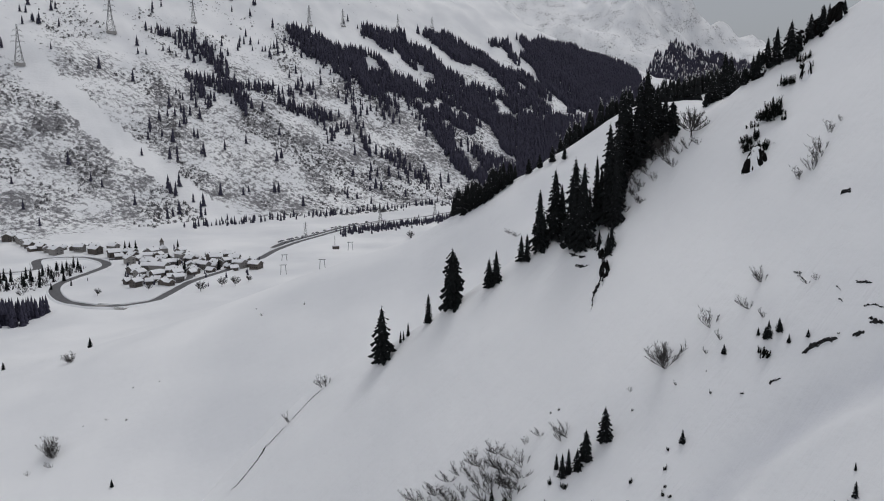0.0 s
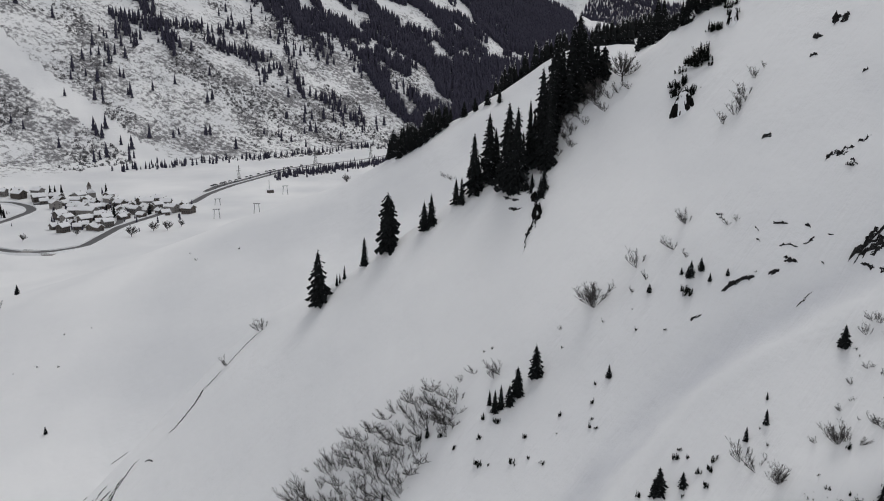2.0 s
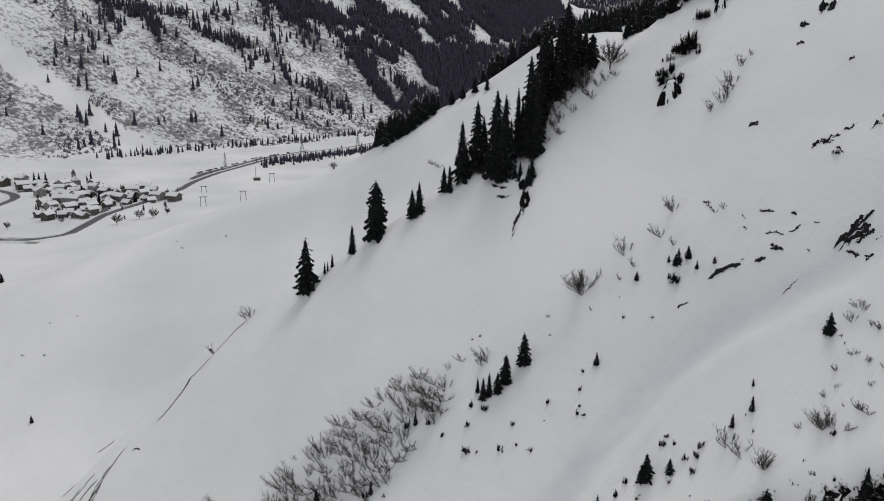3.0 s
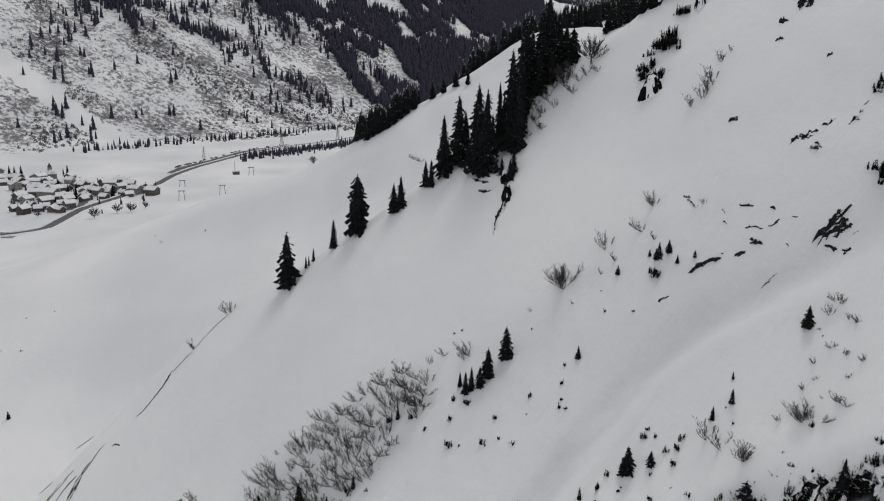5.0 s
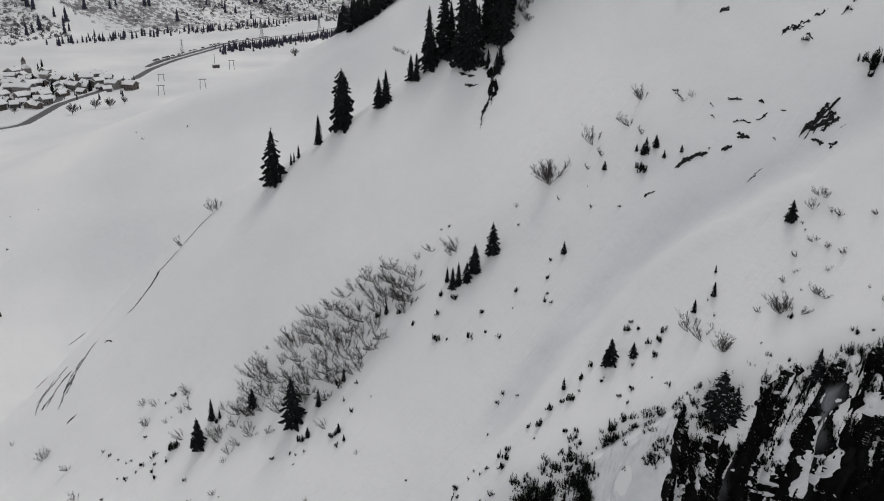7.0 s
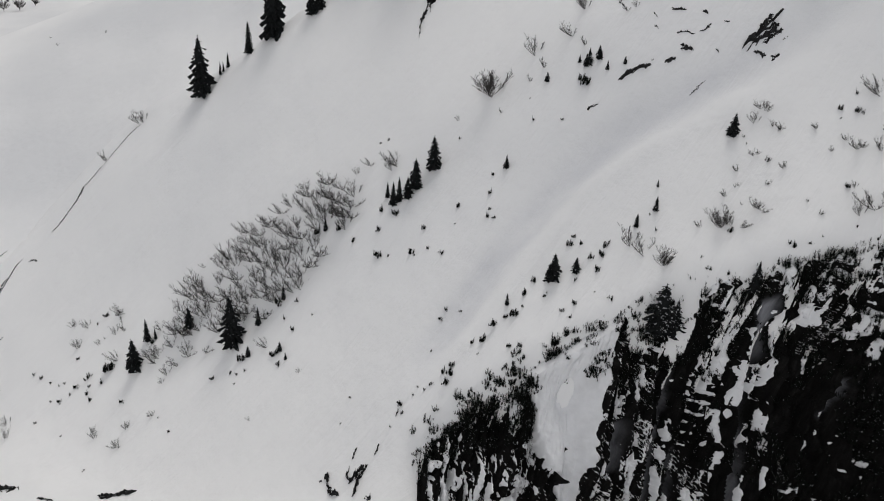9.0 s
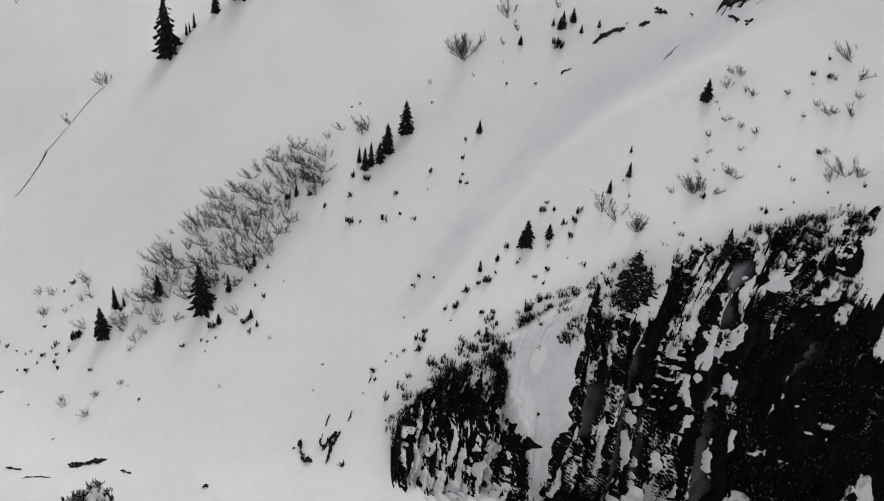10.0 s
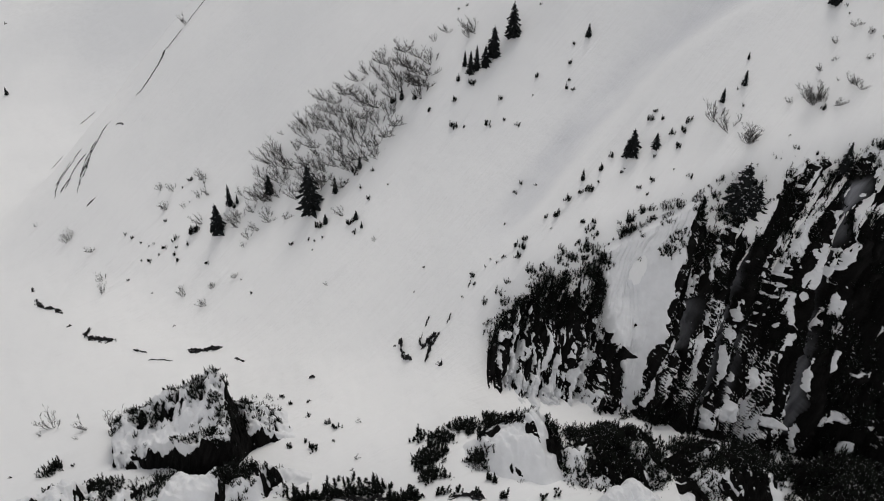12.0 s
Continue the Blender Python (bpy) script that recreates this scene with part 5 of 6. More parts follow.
mound(67, 187, 1, 1.2, 1.2, "small crag on the snow slope capped with snow", 21, (0, 0), 0.2, 3.0, fine=0.42)

mound(83.6, 198.6, 1.5, 2, 3.6, "tall rock on the ridge with pine and snow", 22, (0, 0), 0.15, 3.0, fine=0.42)

mound(77.9, 212.3, 2.2, 2, 2.6, "snowy rock on the ridge", 24, (0, 0), 0.2, 3.0, fine=0.42)

mound(87.3, 213.6, 2.6, 2.4, 3.4, "snowy rock on the ridge", 25, (0, 0), 0.4, 3.0, fine=0.42)

mound(92.5, 214.5, 2.4, 2.2, 3.2, "snowy rock on the ridge", 26, (0, 0), 0.3, 3.0, fine=0.42)

mound(97.3, 215.7, 2.6, 2.4, 3.4, "snowy rock on the ridge", 27, (0, 0), 0.4, 3.0, fine=0.42)

mound(34.8, 178.7, 1.2, 2, 1.8, "dark crag below the tall firs", 29, (0, 0), 0.5, 3.0, fine=0.42)

mound(35.6, 185.7, 1.2, 1.8, 1.8, "dark crag below the tall firs", 30, (0, 0), 0.3, 3.0, fine=0.42)

rock_band([(36.6, 186.1), (35.0, 181.2), (33.3, 176.6), (31.4, 172.2), (30.3, 168.9)], 0.4, 0.6, "broken ribs of dark rock below the tall firs")

rock_band([(35.1, 184.6), (34.8, 179.2), (33.5, 174.5)], 0.35, 0.6, "broken ribs of dark rock below the tall firs")

rock_band([(29.4, 193.1), (30.9, 189.7), (32.4, 187.7)], 0.3, 0.4, "broken ribs of dark rock below the tall firs")

rock_band([(29.9, 187.4), (31.4, 184.9), (32.6, 184.2)], 0.3, 0.4, "broken ribs of dark rock below the tall firs")

rock_band([(57.0, 130.4), (58.1, 129.6), (59.8, 129.1), (61.6, 128.5)], 0.7, 0.8, "long dark rock band breaking through the snow")

rock_band([(63.8, 127.6), (65.1, 127.4)], 0.4, 0.4, "thin dark rock ledge in the snow")

rock_band([(66.3, 128.3), (67.2, 127.1), (67.4, 126.7)], 0.5, 0.5, "thin dark rock ledge in the snow")

rock_band([(69.5, 129.1), (71.0, 128.7)], 0.35, 0.35, "thin dark rock ledge in the snow")

rock_band([(66.6, 131.2), (67.7, 130.5)], 0.35, 0.35, "thin dark rock ledge in the snow")

rock_band([(71.1, 132.1), (71.6, 131.1)], 0.35, 0.35, "thin dark rock ledge in the snow")

rock_band([(63.4, 127.8), (64.7, 127.7)], 0.3, 0.3, "thin dark rock ledge in the snow")

rock_band([(67.5, 135.9), (68.9, 134.8)], 0.25, 0.25, "thin dark rock ledge in the snow")

rock_band([(73.6, 121.7), (75.7, 122.2), (77.9, 122.8), (80.6, 123.2)], 1.5, 0.9, "low wet rock ribs beside a gully")

rock_band([(75.3, 121.3), (77.0, 121.9), (79.2, 122.1)], 0.6, 0.6, "low wet rock ribs beside a gully")

rock_band([(75.4, 122.6), (77.4, 123.6), (79.1, 124.0)], 0.35, 0.5, "low wet rock ribs beside a gully")

rock_band([(76.2, 121.1), (77.6, 121.2), (79.4, 121.1)], 0.3, 0.4, "low wet rock ribs beside a gully")

rock_band([(74.0, 121.3), (75.1, 121.9), (76.6, 122.2)], 0.3, 0.4, "low wet rock ribs beside a gully")

rock_band([(74.9, 120.5), (75.7, 120.0)], 0.4, 0.4, "small rocks in the snow")

rock_band([(76.4, 118.8), (76.8, 117.8)], 0.4, 0.4, "small rocks in the snow")

rock_band([(78.8, 141.7), (80.3, 142.4), (81.3, 142.4)], 0.55, 0.5, "slanting rock ledge with snow")

rock_band([(80.5, 141.4), (82.2, 141.3), (83.6, 141.2)], 0.5, 0.5, "slanting rock ledge with snow")

rock_band([(84.4, 141.9), (85.7, 141.6), (86.6, 141.4)], 0.5, 0.5, "slanting rock ledge with snow")

rock_band([(73.7, 156.5), (75.4, 156.0)], 0.6, 0.5, "small slab of rock")

rock_band([(91.5, 175.3), (93.3, 174.2)], 0.9, 0.9, "small dark rocks high on the slope")

rock_band([(95.5, 175.3), (97.3, 177.3)], 1, 1.3, "small dark rocks high on the slope")

rock_band([(97.3, 174.3), (98.8, 176.1)], 0.7, 1, "small dark rocks high on the slope")

rock_band([(88.8, 170.5), (90.0, 169.4)], 0.4, 0.4, "small dark rocks high on the slope")

rock_band([(92.4, 156.6), (93.4, 156.3)], 0.7, 0.6, "small dark rocks high on the slope")

rock_band([(61.5, 145.9), (61.8, 144.8)], 0.22, 0.22, "small rocks in the snow")

rock_band([(62.0, 144.0), (61.9, 142.6)], 0.2, 0.2, "small rocks in the snow")

rock_band([(65.1, 137.5), (65.2, 136.2)], 0.22, 0.22, "small rocks in the snow")

rock_band([(64.5, 135.2), (64.6, 134.0)], 0.2, 0.2, "small rocks in the snow")

rock_band([(67.6, 136.4), (68.3, 135.1), (69.2, 134.1)], 0.25, 0.25, "small rocks in the snow")

rock_band([(70.1, 129.1), (71.4, 129.0)], 0.3, 0.3, "small rocks in the snow")

rock_band([(67.6, 130.7), (68.8, 129.2)], 0.3, 0.3, "small rocks in the snow")

rock_band([(66.4, 128.9), (67.0, 127.7), (67.8, 126.7)], 0.35, 0.35, "small rocks in the snow")

rock_band([(70.6, 124.9), (70.6, 123.9)], 0.25, 0.25, "small rocks in the snow")

rock_band([(73.0, 128.2), (73.6, 127.4)], 0.25, 0.25, "small rocks in the snow")

rock_band([(74.7, 120.9), (76.1, 119.3)], 0.3, 0.3, "small rocks in the snow")

rock_band([(76.5, 118.6), (77.6, 118.0)], 0.3, 0.3, "small rocks in the snow")

rock_band([(78.8, 120.0), (79.7, 119.8)], 0.25, 0.25, "small rocks in the snow")

rock_band([(81.8, 139.2), (82.2, 137.3)], 0.3, 0.3, "small rocks in the snow")

rock_band([(87.5, 138.4), (89.1, 139.4)], 0.3, 0.3, "small rocks in the snow")

rock_band([(91.2, 140.9), (92.2, 141.1)], 0.25, 0.25, "small rocks in the snow")

rock_band([(65.1, 121.2), (66.5, 121.4), (68.0, 121.5)], 0.25, 0.2, "narrow crack of bare ground in the snow")

rock_band([(51.4, 128.8), (53.1, 128.3)], 0.25, 0.25, "thin dark rock ledge in the snow")

rock_band([(-29.1, 202.3), (-33.4, 200.3), (-37.9, 196.6)], 0.10, 0.14, "narrow strip of bare ground along the crest")

rock_band([(-37.9, 196.6), (-41.9, 194.1)], 0.14, 0.16, "narrow strip of bare ground along the crest")

rock_band([(-42.0, 194.9), (-43.4, 191.3), (-45.5, 188.6)], 0.34, 0.30, "narrow strip of bare ground along the crest")

rock_band([(-45.5, 188.6), (-47.2, 187.3), (-49.1, 186.7)], 0.16, 0.18, "narrow strip of bare ground along the crest")

rock_band([(-55.4, 184.6), (-57.4, 183.0), (-58.6, 180.7), (-59.8, 178.4), (-61.1, 174.5), (-61.7, 171.7)], 0.22, 0.2, "dark streak of bare grass where snow slid")

rock_band([(-58.6, 182.1), (-60.0, 179.5), (-61.2, 176.3), (-61.7, 169.4)], 0.30, 0.2, "dark streak of bare grass where snow slid")

rock_band([(-59.8, 178.1), (-60.4, 174.0), (-61.4, 172.6)], 0.26, 0.2, "dark streak of bare grass where snow slid")

rock_band([(-60.9, 180.4), (-63.4, 178.2), (-64.8, 174.5), (-65.1, 172.6)], 0.25, 0.2, "dark streak of bare grass where snow slid")

rock_band([(-63.8, 182.0), (-66.3, 179.1), (-68.0, 176.2), (-68.0, 172.5)], 0.22, 0.2, "dark streak of bare grass where snow slid")

rock_band([(-65.7, 181.8), (-67.6, 178.6), (-68.7, 176.1)], 0.20, 0.2, "dark streak of bare grass where snow slid")

rock_band([(-64.4, 175.6), (-66.0, 173.9), (-66.3, 172.6)], 0.18, 0.2, "dark streak of bare grass where snow slid")

rock_band([(-62.9, 182.9), (-64.8, 181.7)], 0.16, 0.2, "dark streak of bare grass where snow slid")

rock_band([(-90.1, 244.5), (-91.6, 236.9)], 0.15, 0.2, "dark streak of bare grass where snow slid")

rock_band([(-56.3, 164.1), (-58.3, 163.2)], 0.20, 0.2, "dark streak of bare grass where snow slid")

rock_band([(-85.6, 272.2), (-89.6, 264.7)], 0.12, 0.2, "dark streak of bare grass where snow slid")

rock_band([(-53.8, 182.0), (-52.7, 181.7), (-51.4, 180.0)], 0.18, 0.2, "dark streak of bare grass where snow slid")

rock_band([(-64.1, 138.7), (-60.9, 133.4), (-58.0, 131.2), (-55.4, 128.6)], 0.45, 0.50, "dark stream bank undercut in the snow")

rock_band([(-66.7, 144.7), (-65.5, 142.2)], 0.25, 0.40, "dark stream bank undercut in the snow")

rock_band([(-53.1, 122.7), (-52.2, 123.0)], 0.30, 0.40, "dark stream bank undercut in the snow")

rock_band([(-49.5, 119.5), (-47.6, 117.0), (-45.4, 116.4), (-42.4, 114.8)], 0.55, 0.70, "dark stream bank undercut in the snow")

rock_band([(-48.3, 117.1), (-48.6, 120.9)], 0.35, 0.50, "dark stream bank undercut in the snow")

rock_band([(-39.0, 111.4), (-36.2, 109.7)], 0.20, 0.30, "dark stream bank undercut in the snow")

rock_band([(-35.5, 106.8), (-31.2, 105.5)], 0.16, 0.20, "dark stream bank undercut in the snow")

rock_band([(-29.5, 108.7), (-27.4, 107.1), (-25.3, 107.1), (-23.5, 107.5)], 0.60, 0.60, "dark stream bank undercut in the snow")

rock_band([(-21.2, 102.9), (-19.3, 101.5)], 0.30, 0.30, "dark stream bank undercut in the snow")

rock_band([(5.0, 95.8), (4.6, 94.1), (5.1, 92.0), (6.1, 91.2)], 0.3, 0.9, "dark rock rib at the foot of the slope")

rock_band([(7.3, 94.5), (7.7, 92.5), (8.6, 93.2), (9.9, 94.3)], 0.34, 1, "dark rock rib at the foot of the slope")

rock_band([(9.0, 93.1), (8.4, 91.4), (7.8, 90.0)], 0.3, 1, "dark rock rib at the foot of the slope")

rock_band([(9.6, 89.3), (10.0, 88.4)], 0.7, 1, "small boulder at the foot of the slope")

rock_band([(9.3, 97.5), (8.4, 96.0)], 0.14, 0.40, "small dark rock rib at the foot of the slope")

rock_band([(10.5, 94.2), (9.1, 92.6), (8.1, 90.9)], 0.20, 0.60, "small dark rock rib at the foot of the slope")

rock_band([(12.3, 96.1), (11.5, 94.9)], 0.14, 0.40, "small dark rock rib at the foot of the slope")

rock_band([(8.0, 95.3), (7.6, 94.2)], 0.10, 0.20, "small dark rock rib at the foot of the slope")

rock_band([(3.6, 94.9), (4.0, 95.0)], 0.12, 0.30, "small dark rock rib at the foot of the slope")

rock_band([(15.5, 100.6), (16.0, 99.7)], 0.12, 0.30, "small dark rock rib at the foot of the slope")

rock_band([(15.6, 99.4), (15.0, 98.5)], 0.10, 0.30, "small dark rock rib at the foot of the slope")

rock_band([(-7.3, 65.4), (-3.4, 65.4), (1.2, 64.0)], 0.9, 0.8, "brown rock ledge on the near bank")

rock_band([(7.6, 62.5), (10.1, 62.5), (12.0, 61.9)], 0.8, 0.8, "brown rock ledge on the near bank")

rock_band([(-9.1, 93.4), (-8.2, 93.5)], 0.5, 0.5, "small boulder at the foot of the slope")

for x, y, h in (
    (-329.9, 651.3, 3.8), (-340.4, 731.8, 4), (-324, 689, 2.7), (-344.7, 715.8, 4.2), (-354.4, 738, 2.6), (-359.3, 705.6, 3.2), (-351.8, 744.7, 2.6),
    (-331.9, 662.5, 3.9), (-334.8, 697.5, 3.5), (-331.8, 691.2, 4.5), (-325.4, 704.2, 2.9), (-328.2, 670.1, 2.7), (-332.4, 740.4, 4.8), (-333.8, 699.7, 3.9),
    (-343.8, 730.4, 3), (-331.2, 653.2, 3.8), (-338.3, 753.9, 4.5), (-343, 675.6, 2.9), (-363.9, 789.1, 3.6), (-337, 673.9, 2.5), (-350.9, 788.4, 4.6),
    (-357.3, 747.1, 4.2), (-344.9, 765.1, 4.1), (-339.1, 699.8, 2.7), (-330.6, 742.4, 4), (-330.7, 746.6, 3.7),
):
    bush(x, y, h * 1.6, int(x * 3 + y * 5) % 4, "bare grey bush on the bank inside the road bend", "bushes by the road bend")

for x, y, h in (
    (-339, 685.7, 3.8), (-336.8, 698, 2.4), (-364, 715.9, 2.7), (-342.7, 743, 2.8), (-371.5, 746, 3.1), (-336.8, 708.1, 3.1), (-350.4, 750.6, 4.8),
    (-328.6, 689.3, 2.5),
):
    bush(x, y, h * 1.6, int(x * 3 + y * 5) % 4, "bare grey bush on the bank inside the road bend", "bushes by the road bend")

# ---- dwarf pine scrub that cloaks the cliff and mounds ----
def pine_stuff(name, places, label, seed):
    rng = random.Random(seed)
    vs, fs = [], []
    kinds = [pine_geometry(s, n, h, w, 9, 3) for s, n, h, w in ((21, 8, 1.3, 0.8), (22, 10, 1.5, 1.0), (23, 7, 1.1, 0.6), (24, 8, 1.0, 0.9))]
    for x, y, z, size in places:
        gv, gf = kinds[rng.randrange(4)]
        a = rng.uniform(0, 6.283)
        c, s = math.cos(a) * size, math.sin(a) * size
        b = len(vs)
        vs += [(x + p[0] * c - p[1] * s, y + p[0] * s + p[1] * c, z + p[2] * size) for p in gv]
        fs += [tuple(i + b for i in f) for f in gf]
    me = mesh_from(name, vs, fs, M_PINE)
    return tagged(new(name, me), label, "shrubs", kind="stuff")


def clothe():
    rng = np.random.RandomState(12)
    nv, nu, _ = CLIFF_CO.shape
    places = []
    while len(places) < 2750:
        j, i = rng.randint(0, nv), rng.randint(0, nu)
        x, y, z = CLIFF_CO[j, i]
        v, sp = j / nv, CLIFF_SP[j, i]
        want = -0.15 + 1.7 * float(fbm(np.array([x * 1.0]), np.array([z * 0.7 + 0.3 * x]), 6, 3)[0])
        want += 1.3 * (sp < 1.5 and v < 0.34) + 0.35 * (sp < 2 and 0.34 <= v < 0.5) + 1.0 * (v < 0.26) * (10 < sp < 25) + 0.4 * (v < 0.10) * (10 < sp < 17) + 1.0 * (v < 0.09) * (25 < sp < 36) + 0.55 * min(1, max(0, (sp - 27) / 2)) + 0.6 * math.exp(-((sp - 12.2) / 1.6) ** 2) * (v < 0.35) + 0.3 * (v > 0.9)
        if (rng.rand() < want and CLIFF_OPEN[j, i] < 0.12 or (sp - 8.2) ** 2 / 1.4 + ((v - 0.15) / 0.05) ** 2 < 1) and 13 < x < 76:
            places.append((x, y + 0.1, z - 0.1, rng.uniform(0.5, 1.05) * (1.25 if sp > 27 else 1.0)))
    # the fringe of taller pine along the upper edge
    while len(places) < 3060:
        j, i = rng.randint(0, int(0.13 * nv)), rng.randint(0, nu)
        x, y, z = CLIFF_CO[j, i]
        edge = (24 < x < 36 and rng.rand() < 0.9) or (36 <= x < 46 and j < 0.02 * nv) or (17 < x < 24 and j > 0.08 * nv) or (57 < x < 74 and rng.rand() < 0.6) or (45 < x < 57 and rng.rand() < 0.35)
        if edge and float(vnoise(np.array([x / 2.5]), np.array([z / 2.5]))[0]) > -0.1:
            places.append((x, y, z - 0.1, rng.uniform(0.7, 1.35)))
    pine_stuff("cliff_pine_scrub", places, "dark dwarf pine scrub clinging to the cliff", 5)
    places = []
    while len(places) < 620:
        x, y = rng.uniform(30, 80), rng.uniform(54, 80)
        foot = float(foot_y(np.array(x)))
        if y < foot + 0.5 and rng.rand() < min(1, max(0.0, (x - 34) / 16)) * (0.45 + 0.55 * (x > 52)) + 0.5 * (abs(y - foot) < 1.6):
            places.append((x, y, top_z(x, y) - 0.1, rng.uniform(0.7, 1.3)))
    pine_stuff("gully_pine_scrub", places, "dense dark dwarf pine at the foot of the cliff", 61)
    # close clumps of pine on the near bank
    places = []
    for cx, cy, r, n in ((6.4, 71.0, 1.9, 46), (8.6, 74.4, 1.5, 30), (11.6, 76.4, 1.6, 36), (15.4, 77.6, 1.8, 34), (6.2, 67.4, 1.4, 20), (12.2, 69.2, 1.2, 26), (22.6, 72.6, 1.6, 34), (28.4, 71.4, 2.4, 90), (25.8, 74.6, 1.6, 34), (33.4, 72.0, 1.8, 36), (38.5, 70.4, 2.4, 44), (-33.0, 72.4, 2.0, 24), (-26.2, 71.4, 2.4, 34), (-41.5, 79.0, 1.2, 12)):
        for _ in range(n):
            x, y = cx + rng.normal(0, 0.5) * r, cy + rng.normal(0, 0.45) * r
            places.append((x, y, top_z(x, y) - 0.1 + 0.5 * max(0.0, 1 - math.hypot(x - cx, y - cy) / r), rng.uniform(0.6, 1.15)))
    pine_stuff("bank_pine_scrub", places, "close clumps of dark dwarf pine on the near bank", 62)
    for k, (ob, co) in enumerate(MOUNDS[:7]):
        places = []
        n = (430, 150, 190, 110, 620, 520, 900)[k]
        while len(places) < n:
            a, r = rng.randint(0, co.shape[0]), rng.randint(0, co.shape[1])
            x, y, z = co[a, r]
            want = -0.1 + 2.6 * float(fbm(np.array([x]), np.array([y + 40 * k]), 5.5, 3)[0]) + (0.75 if k in (4, 6) else 0.0) + (0.35 if r > 0.7 * co.shape[1] else 0.0)
            if k == 0:
                du, w = x - KNOLL[0], y - KNOLL[1]
                ridge = abs(w + 0.3 - 0.6 * math.sin(du)) < 1.1 and -13.5 < du < 3.5
                shelf = abs(w + 6.0 - 0.25 * du) < 0.9 and -13 < du < 0
                hang = -0.5 < du < 3.0 and w < -0.5
                want = 0.9 * ridge + 0.55 * shelf + 0.45 * hang + 0.10 * (-12 < du < 0 and -5 < w) + 0.25 * (3 < du < 7.5 and w > -3.5)
            if rng.rand() < want:
                places.append((x, y, z - 0.15, rng.uniform(0.45, 0.95)))
        pine_stuff("mound_pine_scrub", places, "low dwarf pine scrub over snowy rock", 30 + k)


clothe()


# ---- the valley: road, village, lines ----
def ribbon(name, points, width, lift, material, label, n=14, banks=True):
    p = curve_through(points, n)
    d = np.gradient(p, axis=0)
    d /= np.linalg.norm(d, axis=1)[:, None]
    side = np.stack([-d[:, 1], d[:, 0]], -1)
    mid = ground_z(p[:, 0], p[:, 1])
    for _ in range(6):
        mid[1:-1] = (mid[:-2] + 2 * mid[1:-1] + mid[2:]) / 4
    cols = [(-0.5, -1.2), (-0.5, 0.0), (0.0, 0.06), (0.5, 0.0), (0.5, -1.2)]
    co = np.stack([np.column_stack([p + side * (o * width), mid + lift + h]) for o, h in cols], 1)
    m, c = co.shape[:2]
    i = np.arange(m * c).reshape(m, c)
    q = np.stack([i[:-1, :-1], i[:-1, 1:], i[1:, 1:], i[1:, :-1]], -1).reshape(-1, 4)[:, ::-1]
    ob = tagged(new(name, mesh_from(name, co.reshape(-1, 3), q, material)), label, "road", kind="structure")
    if banks:
        vs, fs = [], []
        for sgn in (-1, 1):
            prof = [(0.5, -0.8), (0.52, 0.75), (0.60, 0.95), (0.75, -1.4)]
            b = len(vs)
            for k in range(m):
                wob = 0.35 * float(vnoise(np.array([k * 0.9 + 40 * sgn]), np.array([3.0]))[0])
                vs += [(*(p[k] + side[k] * (sgn * o * width)), mid[k] + lift + h + (wob if h > 0 else 0)) for o, h in prof]
            for k in range(m - 1):
                fs += [(b + 4 * k + j, b + 4 * k + j + 1, b + 4 * k + 5 + j, b + 4 * k + 4 + j) for j in range(3)]
        tagged(new("snow_bank", mesh_from("snow_bank", vs, fs, M_ROOFSNOW, True)), "ploughed snow bank along the road", "snow bank", kind="structure")
    return ob


ROAD = [(-400, 735), (-371, 759), (-395, 815), (-372, 832), (-343, 824), (-318, 790), (-316, 735), (-319, 690), (-300, 645), (-273, 615), (-237, 600), (-217, 618), (-214, 655), (-210, 705), (-197, 767), (-182, 830), (-167, 928), (-149, 992), (-99, 1105), (-19, 1213), (60, 1340)]
ribbon("road", ROAD, 8.5, 0.7, M_ASPHALT, "grey cleared valley road with a hairpin bend")
ribbon("side_road", [(-214, 690), (-224, 745), (-240, 800), (-262, 832), (-300, 838), (-330, 826)], 5.5, 0.75, M_ASPHALT, "narrow cleared lane through the village", banks=False)
ribbon("parking_lane", [(-182, 900), (-179, 930), (-164, 988), (-124, 1086), (-78, 1158)], 6, 0.7, M_ASPHALT, "cleared strip with parked cars", banks=False)


def box_faces(vs, fs, x0, x1, y0, y1, z0, z1):
    b = len(vs)
    vs += [(x, y, z) for z in (z0, z1) for y in (y0, y1) for x in (x0, x1)]
    fs += [tuple(b + i for i in f) for f in ((0, 2, 3, 1), (4, 5, 7, 6), (0, 1, 5, 4), (2, 6, 7, 3), (0, 4, 6, 2), (1, 3, 7, 5))]


def box_mesh(name, material, *boxes):
    vs, fs = [], []
    for b in boxes:
        box_faces(vs, fs, *b)
    return mesh_from(name, vs, fs, material)


def bridge():
    ob = new("bridge")
    part("deck", box_mesh("deck", M_CONCRETE, (-14, 14, -4.6, 4.6, -0.2, 0.6)), ob)
    for x in (-6, 5):
        part("pier", box_mesh("pier", M_CONCRETE, (x - 0.8, x + 0.8, -4, 4, -6, -0.2)), ob)
    for y in (-4.5, 4.4):
        part("railing", box_mesh("railing", M_STEEL, (-14, 14, y, y + 0.12, 1.4, 1.55), *[(k, k + 0.15, y, y + 0.12, 0.6, 1.5) for k in range(-14, 14, 2)]), ob)
    ob.matrix_world = pose(-240, 600, gz(-240, 600) - 0.2, 0, 0, -14)
    return tagged(ob, "small concrete road bridge with steel railings", "bridge")


bridge()


